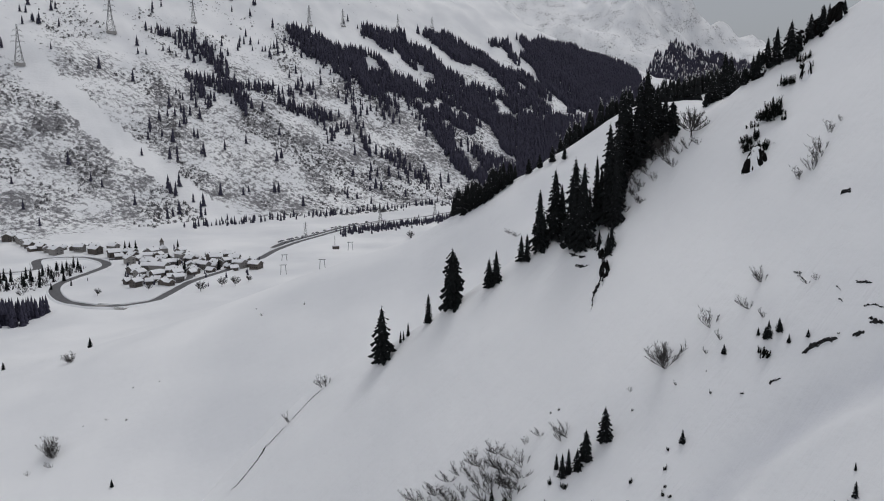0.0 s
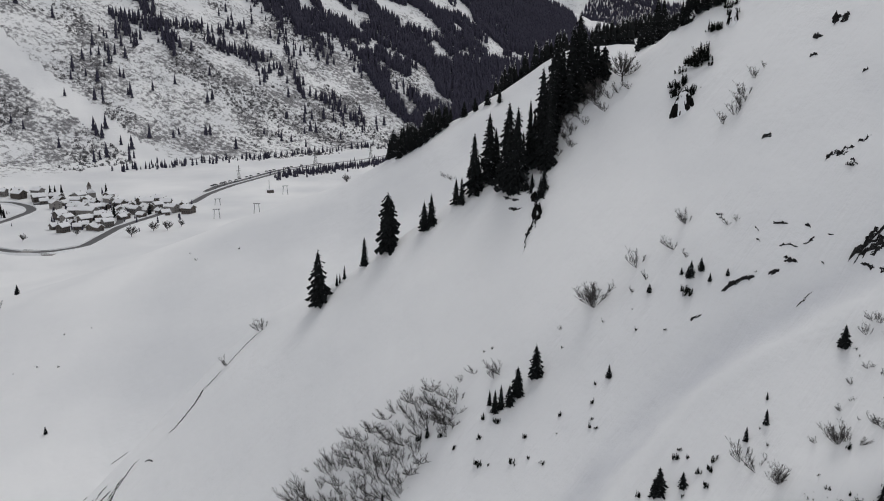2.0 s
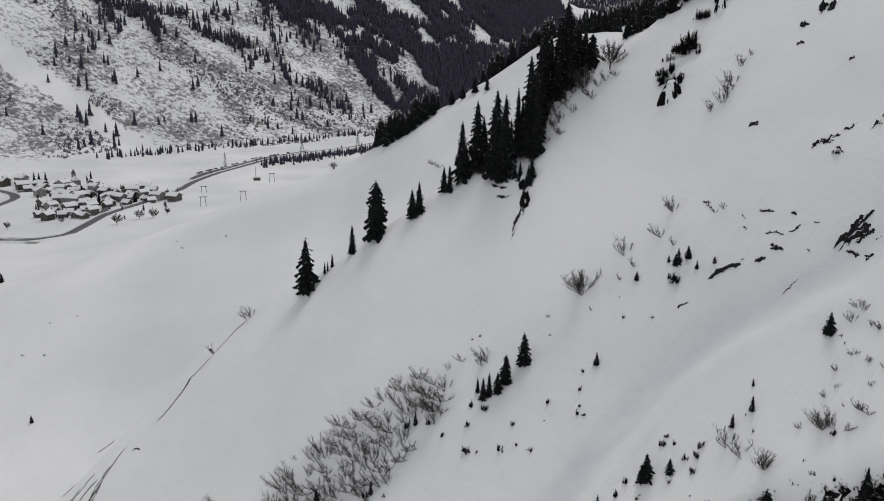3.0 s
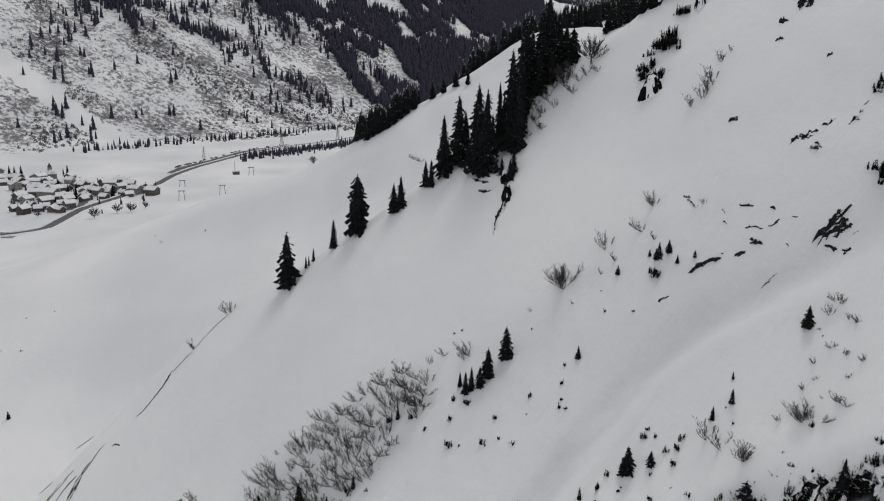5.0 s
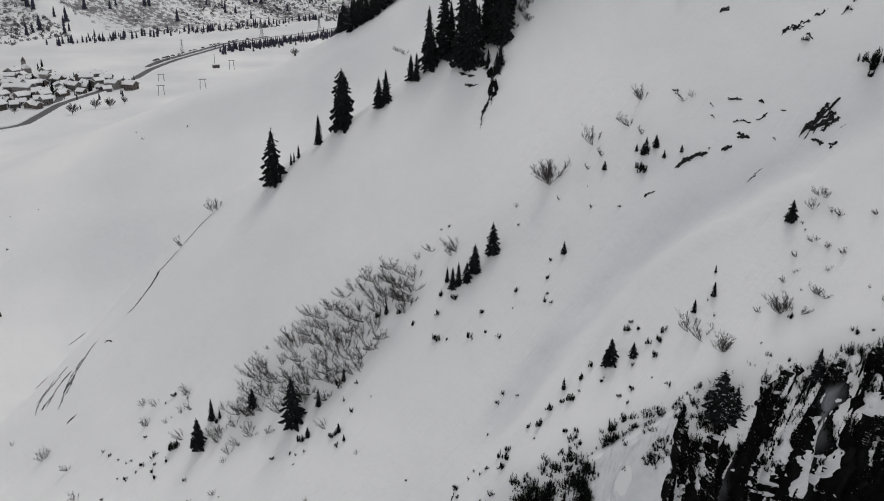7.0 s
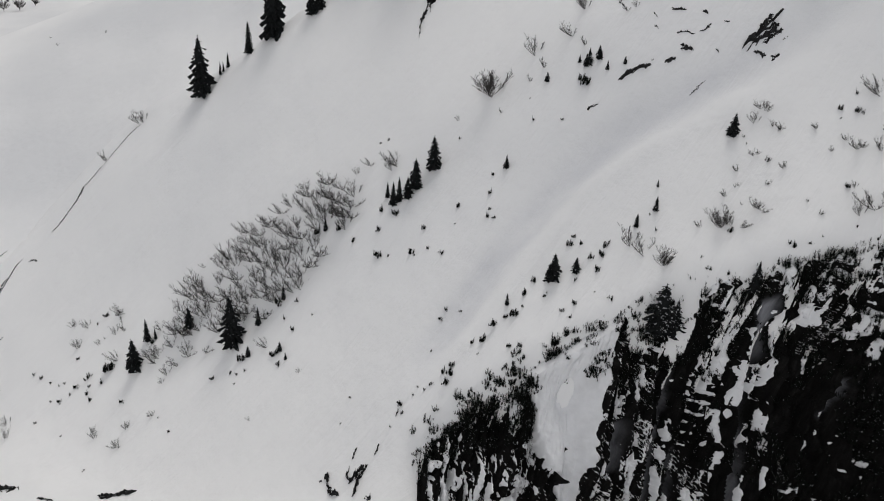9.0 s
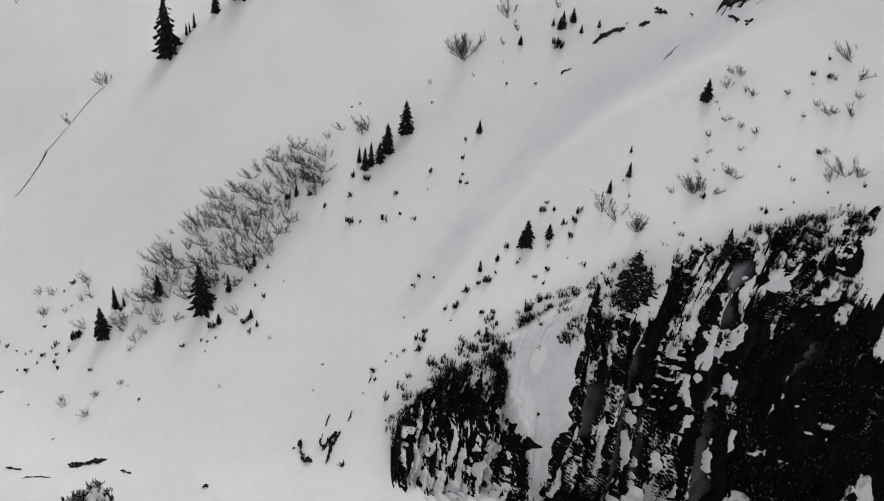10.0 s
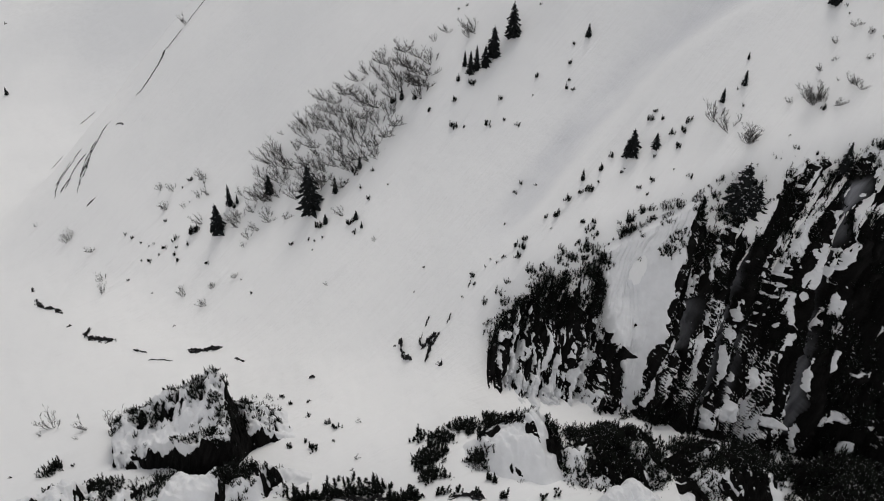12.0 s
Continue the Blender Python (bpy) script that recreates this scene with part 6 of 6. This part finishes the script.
def house_kind(w, d, h, rise, wall, seed):
    """A gabled alpine house, deep snow on its roof; the ridge runs along x."""
    rng = random.Random(seed)
    o = 0.9
    hw, hd = w / 2, d / 2
    wall_me = mesh_from("wall", [(-hw, -hd, -3), (hw, -hd, -3), (hw, hd, -3), (-hw, hd, -3), (-hw, -hd, h), (hw, -hd, h), (hw, hd, h), (-hw, hd, h), (-hw, 0, h + rise), (hw, 0, h + rise)],
                        [(0, 1, 5, 4), (2, 3, 7, 6), (0, 4, 8, 7, 3), (1, 2, 6, 9, 5)], wall)

    def slab(z0, z1, ow, od, material, name):
        s = rise / hd
        vs = []
        for x in (-hw - ow, hw + ow):
            for y in (-hd - od, 0, hd + od):
                zz = h + rise - abs(y) * s
                vs += [(x, y, zz + z0), (x, y, zz + z1)]
        f = [(0, 2, 8, 6), (2, 4, 10, 8), (1, 7, 9, 3), (3, 9, 11, 5), (0, 6, 7, 1), (4, 5, 11, 10), (0, 1, 3, 2), (2, 3, 5, 4), (6, 8, 9, 7), (8, 10, 11, 9)]
        return mesh_from(name, vs, f, material)

    roof = slab(0.0, 0.25, o, o, M_WOOD, "roof")
    snow = slab(0.254, 0.95, o + 0.1, o + 0.1, M_ROOFSNOW, "roof_snow")
    windows = []
    for z in ([1.2, 3.9] if h > 4.5 else [1.3]):
        k = int(w // 3)
        for j in range(k):
            x = -hw + w * (j + 0.5) / k
            windows.append((x - 0.55, x + 0.55, -hd - 0.05, -hd + 0.05, z, z + 1.25))
        for y in (-hd * 0.45, hd * 0.45):
            windows.append((hw - 0.05, hw + 0.05, y - 0.5, y + 0.5, z, z + 1.2))
            windows.append((-hw - 0.05, -hw + 0.05, y - 0.5, y + 0.5, z, z + 1.2))
    panes = [box_mesh("window", M_GLASS, b) for b in windows]
    cx = rng.uniform(-0.3, 0.3) * w
    chimney = box_mesh("chimney", M_PLASTER, (cx - 0.5, cx + 0.5, 0.6, 1.6, h + rise * 0.4, h + rise + 1.5))
    balcony = box_mesh("balcony", M_WOOD, (-hw * 0.7, hw * 0.7, -hd - 1.1, -hd, 2.7, 2.85), (-hw * 0.7, hw * 0.7, -hd - 1.1, -hd - 1.02, 2.85, 3.7)) if h > 4.5 else None
    ob = new("house")
    part("wall", wall_me, ob)
    r = part("roof", roof, ob)
    part("roof_snow", snow, r, "thick snow on the roof")
    for p in panes:
        part("window", p, ob)
    part("chimney", chimney, r)
    if balcony:
        part("balcony", balcony, ob)
    return ob


KINDS = [house_kind(12, 10, 5.6, 2.6, M_WOOD, 1), house_kind(13, 11, 6.2, 2.4, M_PLASTER, 2), house_kind(10, 8, 3.4, 2.2, M_WOOD, 3), house_kind(22, 13, 8.5, 2.8, M_PLASTER, 4)]
LABELS = ("dark timber chalet with a snow-covered roof", "pale plastered guest house under a snowy roof", "low timber barn with deep roof snow", "large pale hotel block with snow on its roof")
PLOTS = [(-484, 932, 15.7), (-461, 920, 15.5), (-440, 892, 12.0), (-396, 857, 16.1), (-401, 886, 8.4), (-377, 870, 12.9), (-358, 863, 16.3), (-348, 885, 14.3), (-331, 842, 14.7), (-302, 806, 14.2), (-316, 852, 11.5), (-295, 850, 13.6),
         (-282, 832, 11.3), (-272, 767, 12.5), (-278, 750, 13.2), (-258, 778, 14.0), (-248, 722, 12.7), (-242, 703, 9.5), (-269, 858, 12.7), (-249, 818, 13.2), (-255, 752, 22.0), (-232, 768, 11.2), (-232, 728, 11.8), (-218, 765, 12.3)]
PLOTS2 = [(-213, 785, 12.6), (-219, 812, 15.3), (-202, 812, 13.2), (-189, 782, 13.0), (-173, 775, 13.6), (-222, 700, 11.0), (-265, 808, 11.0), (-283, 795, 10.7), (-252, 684, 11.3), (-232, 690, 9.3), (-216, 838, 11.3), (-236, 795, 10.7), (-222, 738, 8.9)]
PLOTS3 = [(-262, 762, 11.5), (-241, 742, 12.0), (-226, 752, 10.5), (-247, 760, 10.0), (-270, 785, 12.0), (-226, 780, 11.8), (-206, 798, 11.2), (-244, 808, 12.2), (-260, 830, 12.5), (-276, 818, 10.5), (-291, 828, 11.6), (-308, 832, 12.4), (-324, 862, 10.2), (-366, 880, 12.8), (-412, 872, 11.5),
          (-424, 884, 12.6), (-450, 905, 11.8), (-472, 934, 12.6), (-232, 714, 10.0), (-264, 700, 10.2), (-206, 826, 11.0), (-228, 826, 12.0), (-196, 796, 10.5), (-183, 800, 11.2), (-266, 732, 11.8), (-254, 795, 10.4)]
PLOTS4 = [(-256, 770, 10.2), (-236, 756, 9.6), (-221, 744, 10.4), (-231, 766, 10.0), (-213, 774, 9.4), (-250, 738, 10.6), (-274, 774, 10.2), (-264, 792, 9.8), (-246, 826, 10.4), (-234, 814, 9.6), (-285, 810, 10.2), (-299, 822, 10.6), (-313, 842, 9.8), (-322, 832, 10.2), (-287, 842, 10.4),
          (-302, 858, 10.0), (-337, 856, 10.6), (-343, 866, 9.6), (-387, 878, 10.4), (-431, 878, 9.8), (-209, 752, 9.6), (-199, 776, 10.2), (-192, 768, 9.4), (-180, 786, 9.8), (-258, 716, 9.6), (-272, 742, 9.8), (-244, 694, 9.4), (-225, 686, 9.6)]
used = set()
for k, (x, y, w) in enumerate(PLOTS + PLOTS2 + PLOTS3 + PLOTS4):
    kind = 3 if w > 18 else (2 if w < 10.8 else k % 2)
    base = (12, 13, 10, 22)[kind]
    turn = 18 + 47 * math.sin(k * 2.4) + (90 if k % 3 == 0 else 0)
    m = pose(x, y, gz(x, y) + 0.2, 0, 0, turn)
    s = 0.72 * w / base
    if kind in used:
        ob = copy_thing(KINDS[kind], m)
    else:
        ob = KINDS[kind]
        used.add(kind)
    ob.matrix_world = m @ Matrix.Diagonal((s, s, (s + 1) / 2, 1))
    tagged(ob, LABELS[kind], "house", "houses of the village")


def church():
    ob = new("church")
    w, d, h = 9, 16, 7
    part("wall", box_mesh("wall", M_PLASTER, (-w / 2, w / 2, -d / 2, d / 2, -2, h)), ob)
    part("roof", mesh_from("roof", [(-5.2, -8.6, h), (5.2, -8.6, h), (5.2, 8.6, h), (-5.2, 8.6, h), (0, -8.6, h + 5), (0, 8.6, h + 5)], [(0, 1, 4), (1, 2, 5, 4), (2, 3, 5), (3, 0, 4, 5), (0, 3, 2, 1)], M_ROOFSNOW), ob, "snow-covered steep roof")
    part("tower", box_mesh("tower", M_PLASTER, (-2.3, 2.3, 8, 12.6, -2, 15)), ob)
    part("spire", mesh_from("spire", [(-2.7, 7.6, 15), (2.7, 7.6, 15), (2.7, 13, 15), (-2.7, 13, 15), (0, 10.3, 22)], [(0, 1, 4), (1, 2, 4), (2, 3, 4), (3, 0, 4), (0, 3, 2, 1)], M_WOOD), ob, "dark pointed spire")
    for y in (-5, -1.5, 2, 5.5):
        part("window", box_mesh("window", M_GLASS, (4.45, 4.56, y - 0.5, y + 0.5, 2, 5)), ob)
    ob.matrix_world = pose(-290, 870, gz(-290, 870), 0, 0, 30) @ Matrix.Diagonal((0.75, 0.75, 0.66, 1))
    return tagged(ob, "small pale church with a pointed tower", "church")


church()


def car_thing():
    ob = new("car")
    part("body", box_mesh("body", M_CAR, (-2.1, 2.1, -0.85, 0.85, 0.35, 0.95)), ob)
    part("cabin", mesh_from("cabin", [(-1.6, -0.8, 0.95), (1.2, -0.8, 0.95), (1.2, 0.8, 0.95), (-1.6, 0.8, 0.95), (-1.2, -0.68, 1.5), (0.6, -0.68, 1.5), (0.6, 0.68, 1.5), (-1.2, 0.68, 1.5)],
                            [(4, 5, 6, 7), (0, 1, 5, 4), (1, 2, 6, 5), (2, 3, 7, 6), (3, 0, 4, 7)], M_GLASS), ob)
    for x in (-1.3, 1.3):
        for y in (-0.8, 0.8):
            vs = [(x + 0.34 * math.cos(6.283 * j / 8), y + s, 0.34 + 0.34 * math.sin(6.283 * j / 8)) for s in (-0.1, 0.1) for j in range(8)]
            part("wheel", mesh_from("wheel", vs, [(j, (j + 1) % 8, 8 + (j + 1) % 8, 8 + j) for j in range(8)] + [tuple(range(8))[::-1], tuple(range(8, 16))], M_GLASS), ob)
    return tagged(ob, "parked car by the cleared strip", "car", "parked cars")


lane = curve_through([(-180, 925), (-164, 988), (-124, 1086), (-78, 1158)], 12)
first_car = car_thing()
for k in range(26):
    p = lane[min(len(lane) - 1, 1 + int(k * 1.2))] + np.array([(-4.4 if k % 4 else 4.4), 0.8 * (k % 3)])
    m = pose(p[0], p[1], gz(p[0], p[1]) + 0.85, 0, 0, 20 + 9 * (k % 4))
    if k:
        copy_thing(first_car, m)
    else:
        first_car.matrix_world = m


def strut(vs, fs, a, b, r):
    a, b = Vector(a), Vector(b)
    d = (b - a).normalized()
    s = d.orthogonal().normalized() * r
    t = d.cross(s)
    k = len(vs)
    vs += [p + q for p in (a, b) for q in (s, t, -s, -t)]
    fs += [(k + j, k + (j + 1) % 4, k + 4 + (j + 1) % 4, k + 4 + j) for j in range(4)]


def pylon_kind():
    ob = new("power_pylon")
    H, W = 50.0, 5.0

    def width(z):
        return W * (1 - z / H) ** 1.7 + 0.55

    for sx, sy in ((1, 1), (1, -1), (-1, 1), (-1, -1)):
        vs, fs = [], []
        zs = [0, 12, 24, 36, H]
        for a, b in zip(zs, zs[1:]):
            strut(vs, fs, (sx * width(a), sy * width(a), a), (sx * width(b), sy * width(b), b), 0.32)
        part("leg", mesh_from("leg", vs, fs, M_STEEL), ob)
    vs, fs = [], []
    for z in range(0, 46, 6):
        a, b = width(z), width(z + 6)
        for s in (-1, 1):
            strut(vs, fs, (-a, s * a, z), (b, s * b, z + 6), 0.16)
            strut(vs, fs, (a, s * a, z), (-b, s * b, z + 6), 0.16)
            strut(vs, fs, (s * a, -a, z), (s * b, b, z + 6), 0.16)
            strut(vs, fs, (s * a, a, z), (s * b, -b, z + 6), 0.16)
    part("bracing", mesh_from("bracing", vs, fs, M_STEEL), ob)
    for z, r in ((28, 8.5), (35, 7.0), (42, 5.5)):
        vs, fs = [], []
        strut(vs, fs, (-r, 0, z), (r, 0, z), 0.25)
        strut(vs, fs, (-r, 0, z), (0, 0, z + 2.4), 0.18)
        strut(vs, fs, (r, 0, z), (0, 0, z + 2.4), 0.18)
        arm = part("crossarm", mesh_from("crossarm", vs, fs, M_STEEL), ob)
        for x in (-r, r):
            v2, f2 = [], []
            strut(v2, f2, (x, 0, z), (x, 0, z - 2.2), 0.14)
            part("insulator", mesh_from("insulator", v2, f2, M_GLASS), arm)
    part("footing", box_mesh("footing", M_CONCRETE, (-6.5, 6.5, -6.5, 6.5, -3, 0.6)), ob)
    return tagged(ob, "grey lattice power pylon on the snowy slope", "pylon", "power pylons of the line")


first_pylon = pylon_kind()
for k, (x, y, h) in enumerate(((-616, 1258, 56), (-560, 1467, 62), (-458, 1602, 40), (-276, 1805, 40), (-214, 1872, 36), (-84, 1137, 24), (-11, 1220, 23), (-167, 1023, 15), (-101, 1973, 28), (-25, 2096, 25))):
    m = pose(x, y, gz(x, y), 0, 0, 35 if k < 5 or k > 7 else 30)
    ob = copy_thing(first_pylon, m) if k else first_pylon
    ob.matrix_world = m @ Matrix.Diagonal((h / 50, h / 50, h / 50, 1))


def lift_pylon(x, y, h):
    ob = new("lift_pylon")
    for s in (-1, 1):
        vs, fs = [], []
        strut(vs, fs, (s * 2.6, 0, -0.5), (s * 1.8, 0, h), 0.35)
        part("post", mesh_from("post", vs, fs, M_STEEL), ob)
    vs, fs = [], []
    strut(vs, fs, (-3.2, 0, h), (3.2, 0, h), 0.4)
    part("crossarm", mesh_from("crossarm", vs, fs, M_STEEL), ob)
    ob.matrix_world = pose(x, y, gz(x, y), 0, 0, 10)
    return tagged(ob, "ski lift portal pylon in the snow", "lift pylon", "ski lift pylons")


for x, y, h in ((-141, 739, 8.5), (-155, 819, 6), (-110, 764, 9), (-97, 882, 9)):
    lift_pylon(x, y, h)


def lift_hut():
    ob = new("lift_hut")
    part("cabin", box_mesh("cabin", M_WOOD, (-3.2, 3.2, -2.2, 2.2, -0.5, 3.2)), ob)
    part("roof", box_mesh("roof", M_ROOFSNOW, (-3.6, 3.6, -2.6, 2.6, 3.2, 3.9)), ob, "flat snow-covered roof")
    part("mast", box_mesh("mast", M_STEEL, (-1.2, -0.8, -0.2, 0.2, 3.9, 14)), ob)
    ob.matrix_world = pose(-114, 895, gz(-114, 895), 0, 0, 20)
    return tagged(ob, "dark ski lift hut with a mast", "lift hut")


lift_hut()
for x, y, h in ((-192, 660, 9), (-181, 683, 8), (-171, 686, 8.5), (-164, 705, 6), (-38, 989, 9), (-270, 650, 6), (-236, 668, 5)):
    bush(x, y, h, 6, "bare round tree standing in the snowy meadow", "bare trees by the village")
VILL = "conifers by the hairpin bend"
for x, y, h in ((-339, 722, 9), (-346, 715, 10), (-356, 742, 9), (-336, 695, 8), (-322, 708, 9), (-360, 720, 11), (-344, 684, 10), (-371, 698, 12), (-375, 712, 11), (-326, 752, 8)):
    fir(x, y, h, int(-x) % 5, "dark conifer near the village road", VILL, wide=1.1)
for x, y, h in ((-350.8, 730.7, 9), (-348, 736, 10), (-331, 708, 8), (-340, 746, 11), (-343, 761, 10), (-343, 776, 12), (-331, 683, 9), (-351, 695, 11), (-351, 670, 12), (-366, 706, 12), (-328, 734, 8), (-335.5, 768, 11), (-352, 761, 9), (-349, 706, 13), (-315, 669, 7), (-308, 690, 7),
                (-330, 870, 13), (-326, 872, 12), (-320, 873, 13), (-275, 870, 14), (-262, 800, 10), (-205, 765, 12), (-246, 775, 10), (-232, 750, 11), (-290, 770, 8), (-240, 780, 9)):
    fir(x, y, h, int(-x) % 5, "dark conifer near the village road", VILL, wide=1.1)


def more_stuff():
    rng = np.random.RandomState(31)
    x, y = rng.normal(-240, 26, 90), rng.normal(775, 40, 90)
    conifer_stuff("village_trees", x, y, rng.uniform(3.5, 8, 90), "dark garden trees between the houses", M_FIR_HAZED, rng)
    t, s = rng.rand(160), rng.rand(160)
    conifer_stuff("valley_wood", -318 + 40 * t, 530 + 55 * s + 6 * t, rng.uniform(8, 14, 160), "dense dark conifer wood at the valley edge", M_FIR_HAZED, rng)
    # a thicket on the bank inside the road bend
    edge = [(-366, 700), (-345, 790), (-330, 775), (-328, 720), (-335, 660), (-352, 640), (-385, 690)]
    x, y = rng.uniform(-390, -320, 900), rng.uniform(635, 795, 900)
    k = inside(edge, x, y) & (fbm(x, y, 18, 3) > -0.2)
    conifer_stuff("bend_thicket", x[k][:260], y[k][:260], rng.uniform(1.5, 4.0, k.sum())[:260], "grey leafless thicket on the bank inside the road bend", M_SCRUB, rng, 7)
    # woods behind the second and third rib
    x = 6 + 30 * rng.rand(150) ** 1.3
    y = 416 + rng.uniform(0, 40, 150)
    conifer_stuff("rib_wood", x, y, rng.uniform(8, 15, 150), "dark conifer wood along a snowy rib", M_FIR, rng, 7)
    x = 60 + 70 * rng.rand(170)
    y = 424 + 0.05 * x + rng.uniform(0, 26, 170)
    conifer_stuff("rib_wood", x, y, rng.uniform(9, 15, 170), "dark conifer wood along a snowy rib", M_FIR, rng, 7)
    x = rng.uniform(60, 260, 420)
    y = 600 + rng.uniform(0, 60, 420)
    conifer_stuff("upper_wood", x, y, rng.uniform(12, 20, 420), "dark conifer wood along the upper rib", M_FIR, rng, 7)


more_stuff()


def far_scrub():
    """Alder and dwarf pine scrub past counting on the far slope: small uneven tufts."""
    rng = np.random.RandomState(77)
    x, y = rng.uniform(-800, 80, 90000), rng.uniform(1020, 1750, 90000)
    q = -0.68 * (x + 280) + 0.73 * (y - 1100)
    along = 0.73 * (x + 280) + 0.68 * (y - 1100)
    dens = 0.10 + 3.0 * fbm(x, y, 60, 4) + 1.0 * vnoise(along / 23, q / 120)
    dens = dens * (1 - 0.6 * step(q, 260, 420)) * (np.abs(along + 0.46 * q - 38 + 14 * vnoise(q / 40, 0 * q)) > 20)
    k = (q > 32 - 45 * step(-along, 70, 130) - 50 * step(along, 20, 90)) & (q < 560) & (rng.rand(len(x)) < np.clip(dens, 0, 1) * 0.55)
    x, y = x[k][:13000], y[k][:13000]
    n = len(x)
    z = ground_z(x, y)
    r = 0.6 + 2.6 * rng.rand(n) ** 2
    h = r * rng.uniform(0.6, 1.5, n)
    ring = []
    for j in range(5):
        w = 6.283 * (j + 0.6 * rng.rand(n)) / 5
        ring.append(np.stack([x + r * np.cos(w) * rng.uniform(0.5, 1.2, n), y + r * np.sin(w), z - 0.2], -1))
        ring.append(np.stack([x + 0.6 * r * np.cos(w + 0.6), y + 0.6 * r * np.sin(w + 0.6), z + h * rng.uniform(0.4, 1.0, n)], -1))
    V = np.stack(ring, 1)
    tri = np.array([(0, 2, 1), (2, 4, 3), (4, 6, 5), (6, 8, 7), (8, 0, 9), (1, 3, 5), (5, 7, 9)])
    tri = (tri[None] + (np.arange(n) * 10)[:, None, None]).reshape(-1, 3)
    me = bpy.data.meshes.new("far_scrub")
    me.vertices.add(n * 10)
    me.vertices.foreach_set("co", V.reshape(-1))
    me.loops.add(tri.size)
    me.polygons.add(len(tri))
    me.loops.foreach_set("vertex_index", tri.ravel())
    me.polygons.foreach_set("loop_start", np.arange(0, tri.size, 3))
    me.update(calc_edges=True)
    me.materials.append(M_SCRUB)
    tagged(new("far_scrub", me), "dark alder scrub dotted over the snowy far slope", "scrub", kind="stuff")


far_scrub()
for x, y, h in ((10.4, 408.1, 9), (13.1, 408, 11), (15.9, 407.7, 10), (18.1, 408.3, 12), (20.2, 406.7, 10), (22.9, 407, 11), (26.2, 408.5, 12), (29.5, 409.6, 9), (32.6, 411, 11), (42, 412, 8), (52.7, 408.1, 8), (58.1, 404.6, 9), (47, 409, 7)):
    fir(x, y, h, int(x) % 5, "dark fir on the snowy rib beyond", "firs on the second rib", wide=1.2)

# shoots of dwarf pine along the lip of the cliff and on the near bank
rng = random.Random(8)
rim = []
while len(rim) < 84:
    x = rng.uniform(15, 74)
    y = float(edge_y(np.array(x))) + rng.uniform(-2.6, 0.9)
    if float(vnoise(np.array([x / 2.2]), np.array([y / 3.0]))[0]) > (0.0 if x > 44 else -0.12):
        z = gz(x, y) if y > float(edge_y(np.array(x))) + 0.6 else float(CLIFF_CO[:, :, 2][np.unravel_index(np.argmin((CLIFF_CO[:, :, 0] - x) ** 2 + (CLIFF_CO[:, :, 1] - y) ** 2), CLIFF_CO.shape[:2])])
        rim.append((x, y, z - 0.1, rng.uniform(0.45, 0.95) + (0.3 if 44 < x < 58 else 0.0)))
# they crowd the rim above the bowl and the buttress
while len(rim) < 200:
    x = rng.uniform(16.5, 50)
    y = float(edge_y(np.array(x))) + float(np.interp(x, [16, 22, 30, 36, 43, 50], [-2.0, -0.5, 0.3, 0.3, -0.8, -1.2])) + rng.gauss(0, 0.7)
    if float(vnoise(np.array([x / 1.6]), np.array([9.0]))[0]) > -0.22:
        rim.append((x, y, gz(x, y) - 0.05, rng.uniform(0.55, 1.15)))
pine_stuff("rim_pine_scrub", rim, "dark dwarf pines along the snowy lip of the cliff", 63)
fir(50.4, 91.6, 7.4, 2, "broad dark fir rising above the cliff edge", "firs of the cliff edge", wide=1.75)
fir(52.2, 90.9, 4.6, 4, "broad dark fir rising above the cliff edge", "firs of the cliff edge", wide=1.7)
fir(61.5, 88.5, 4.5, 4, "dark fir rising above the cliff edge", "firs of the cliff edge", wide=1.3)
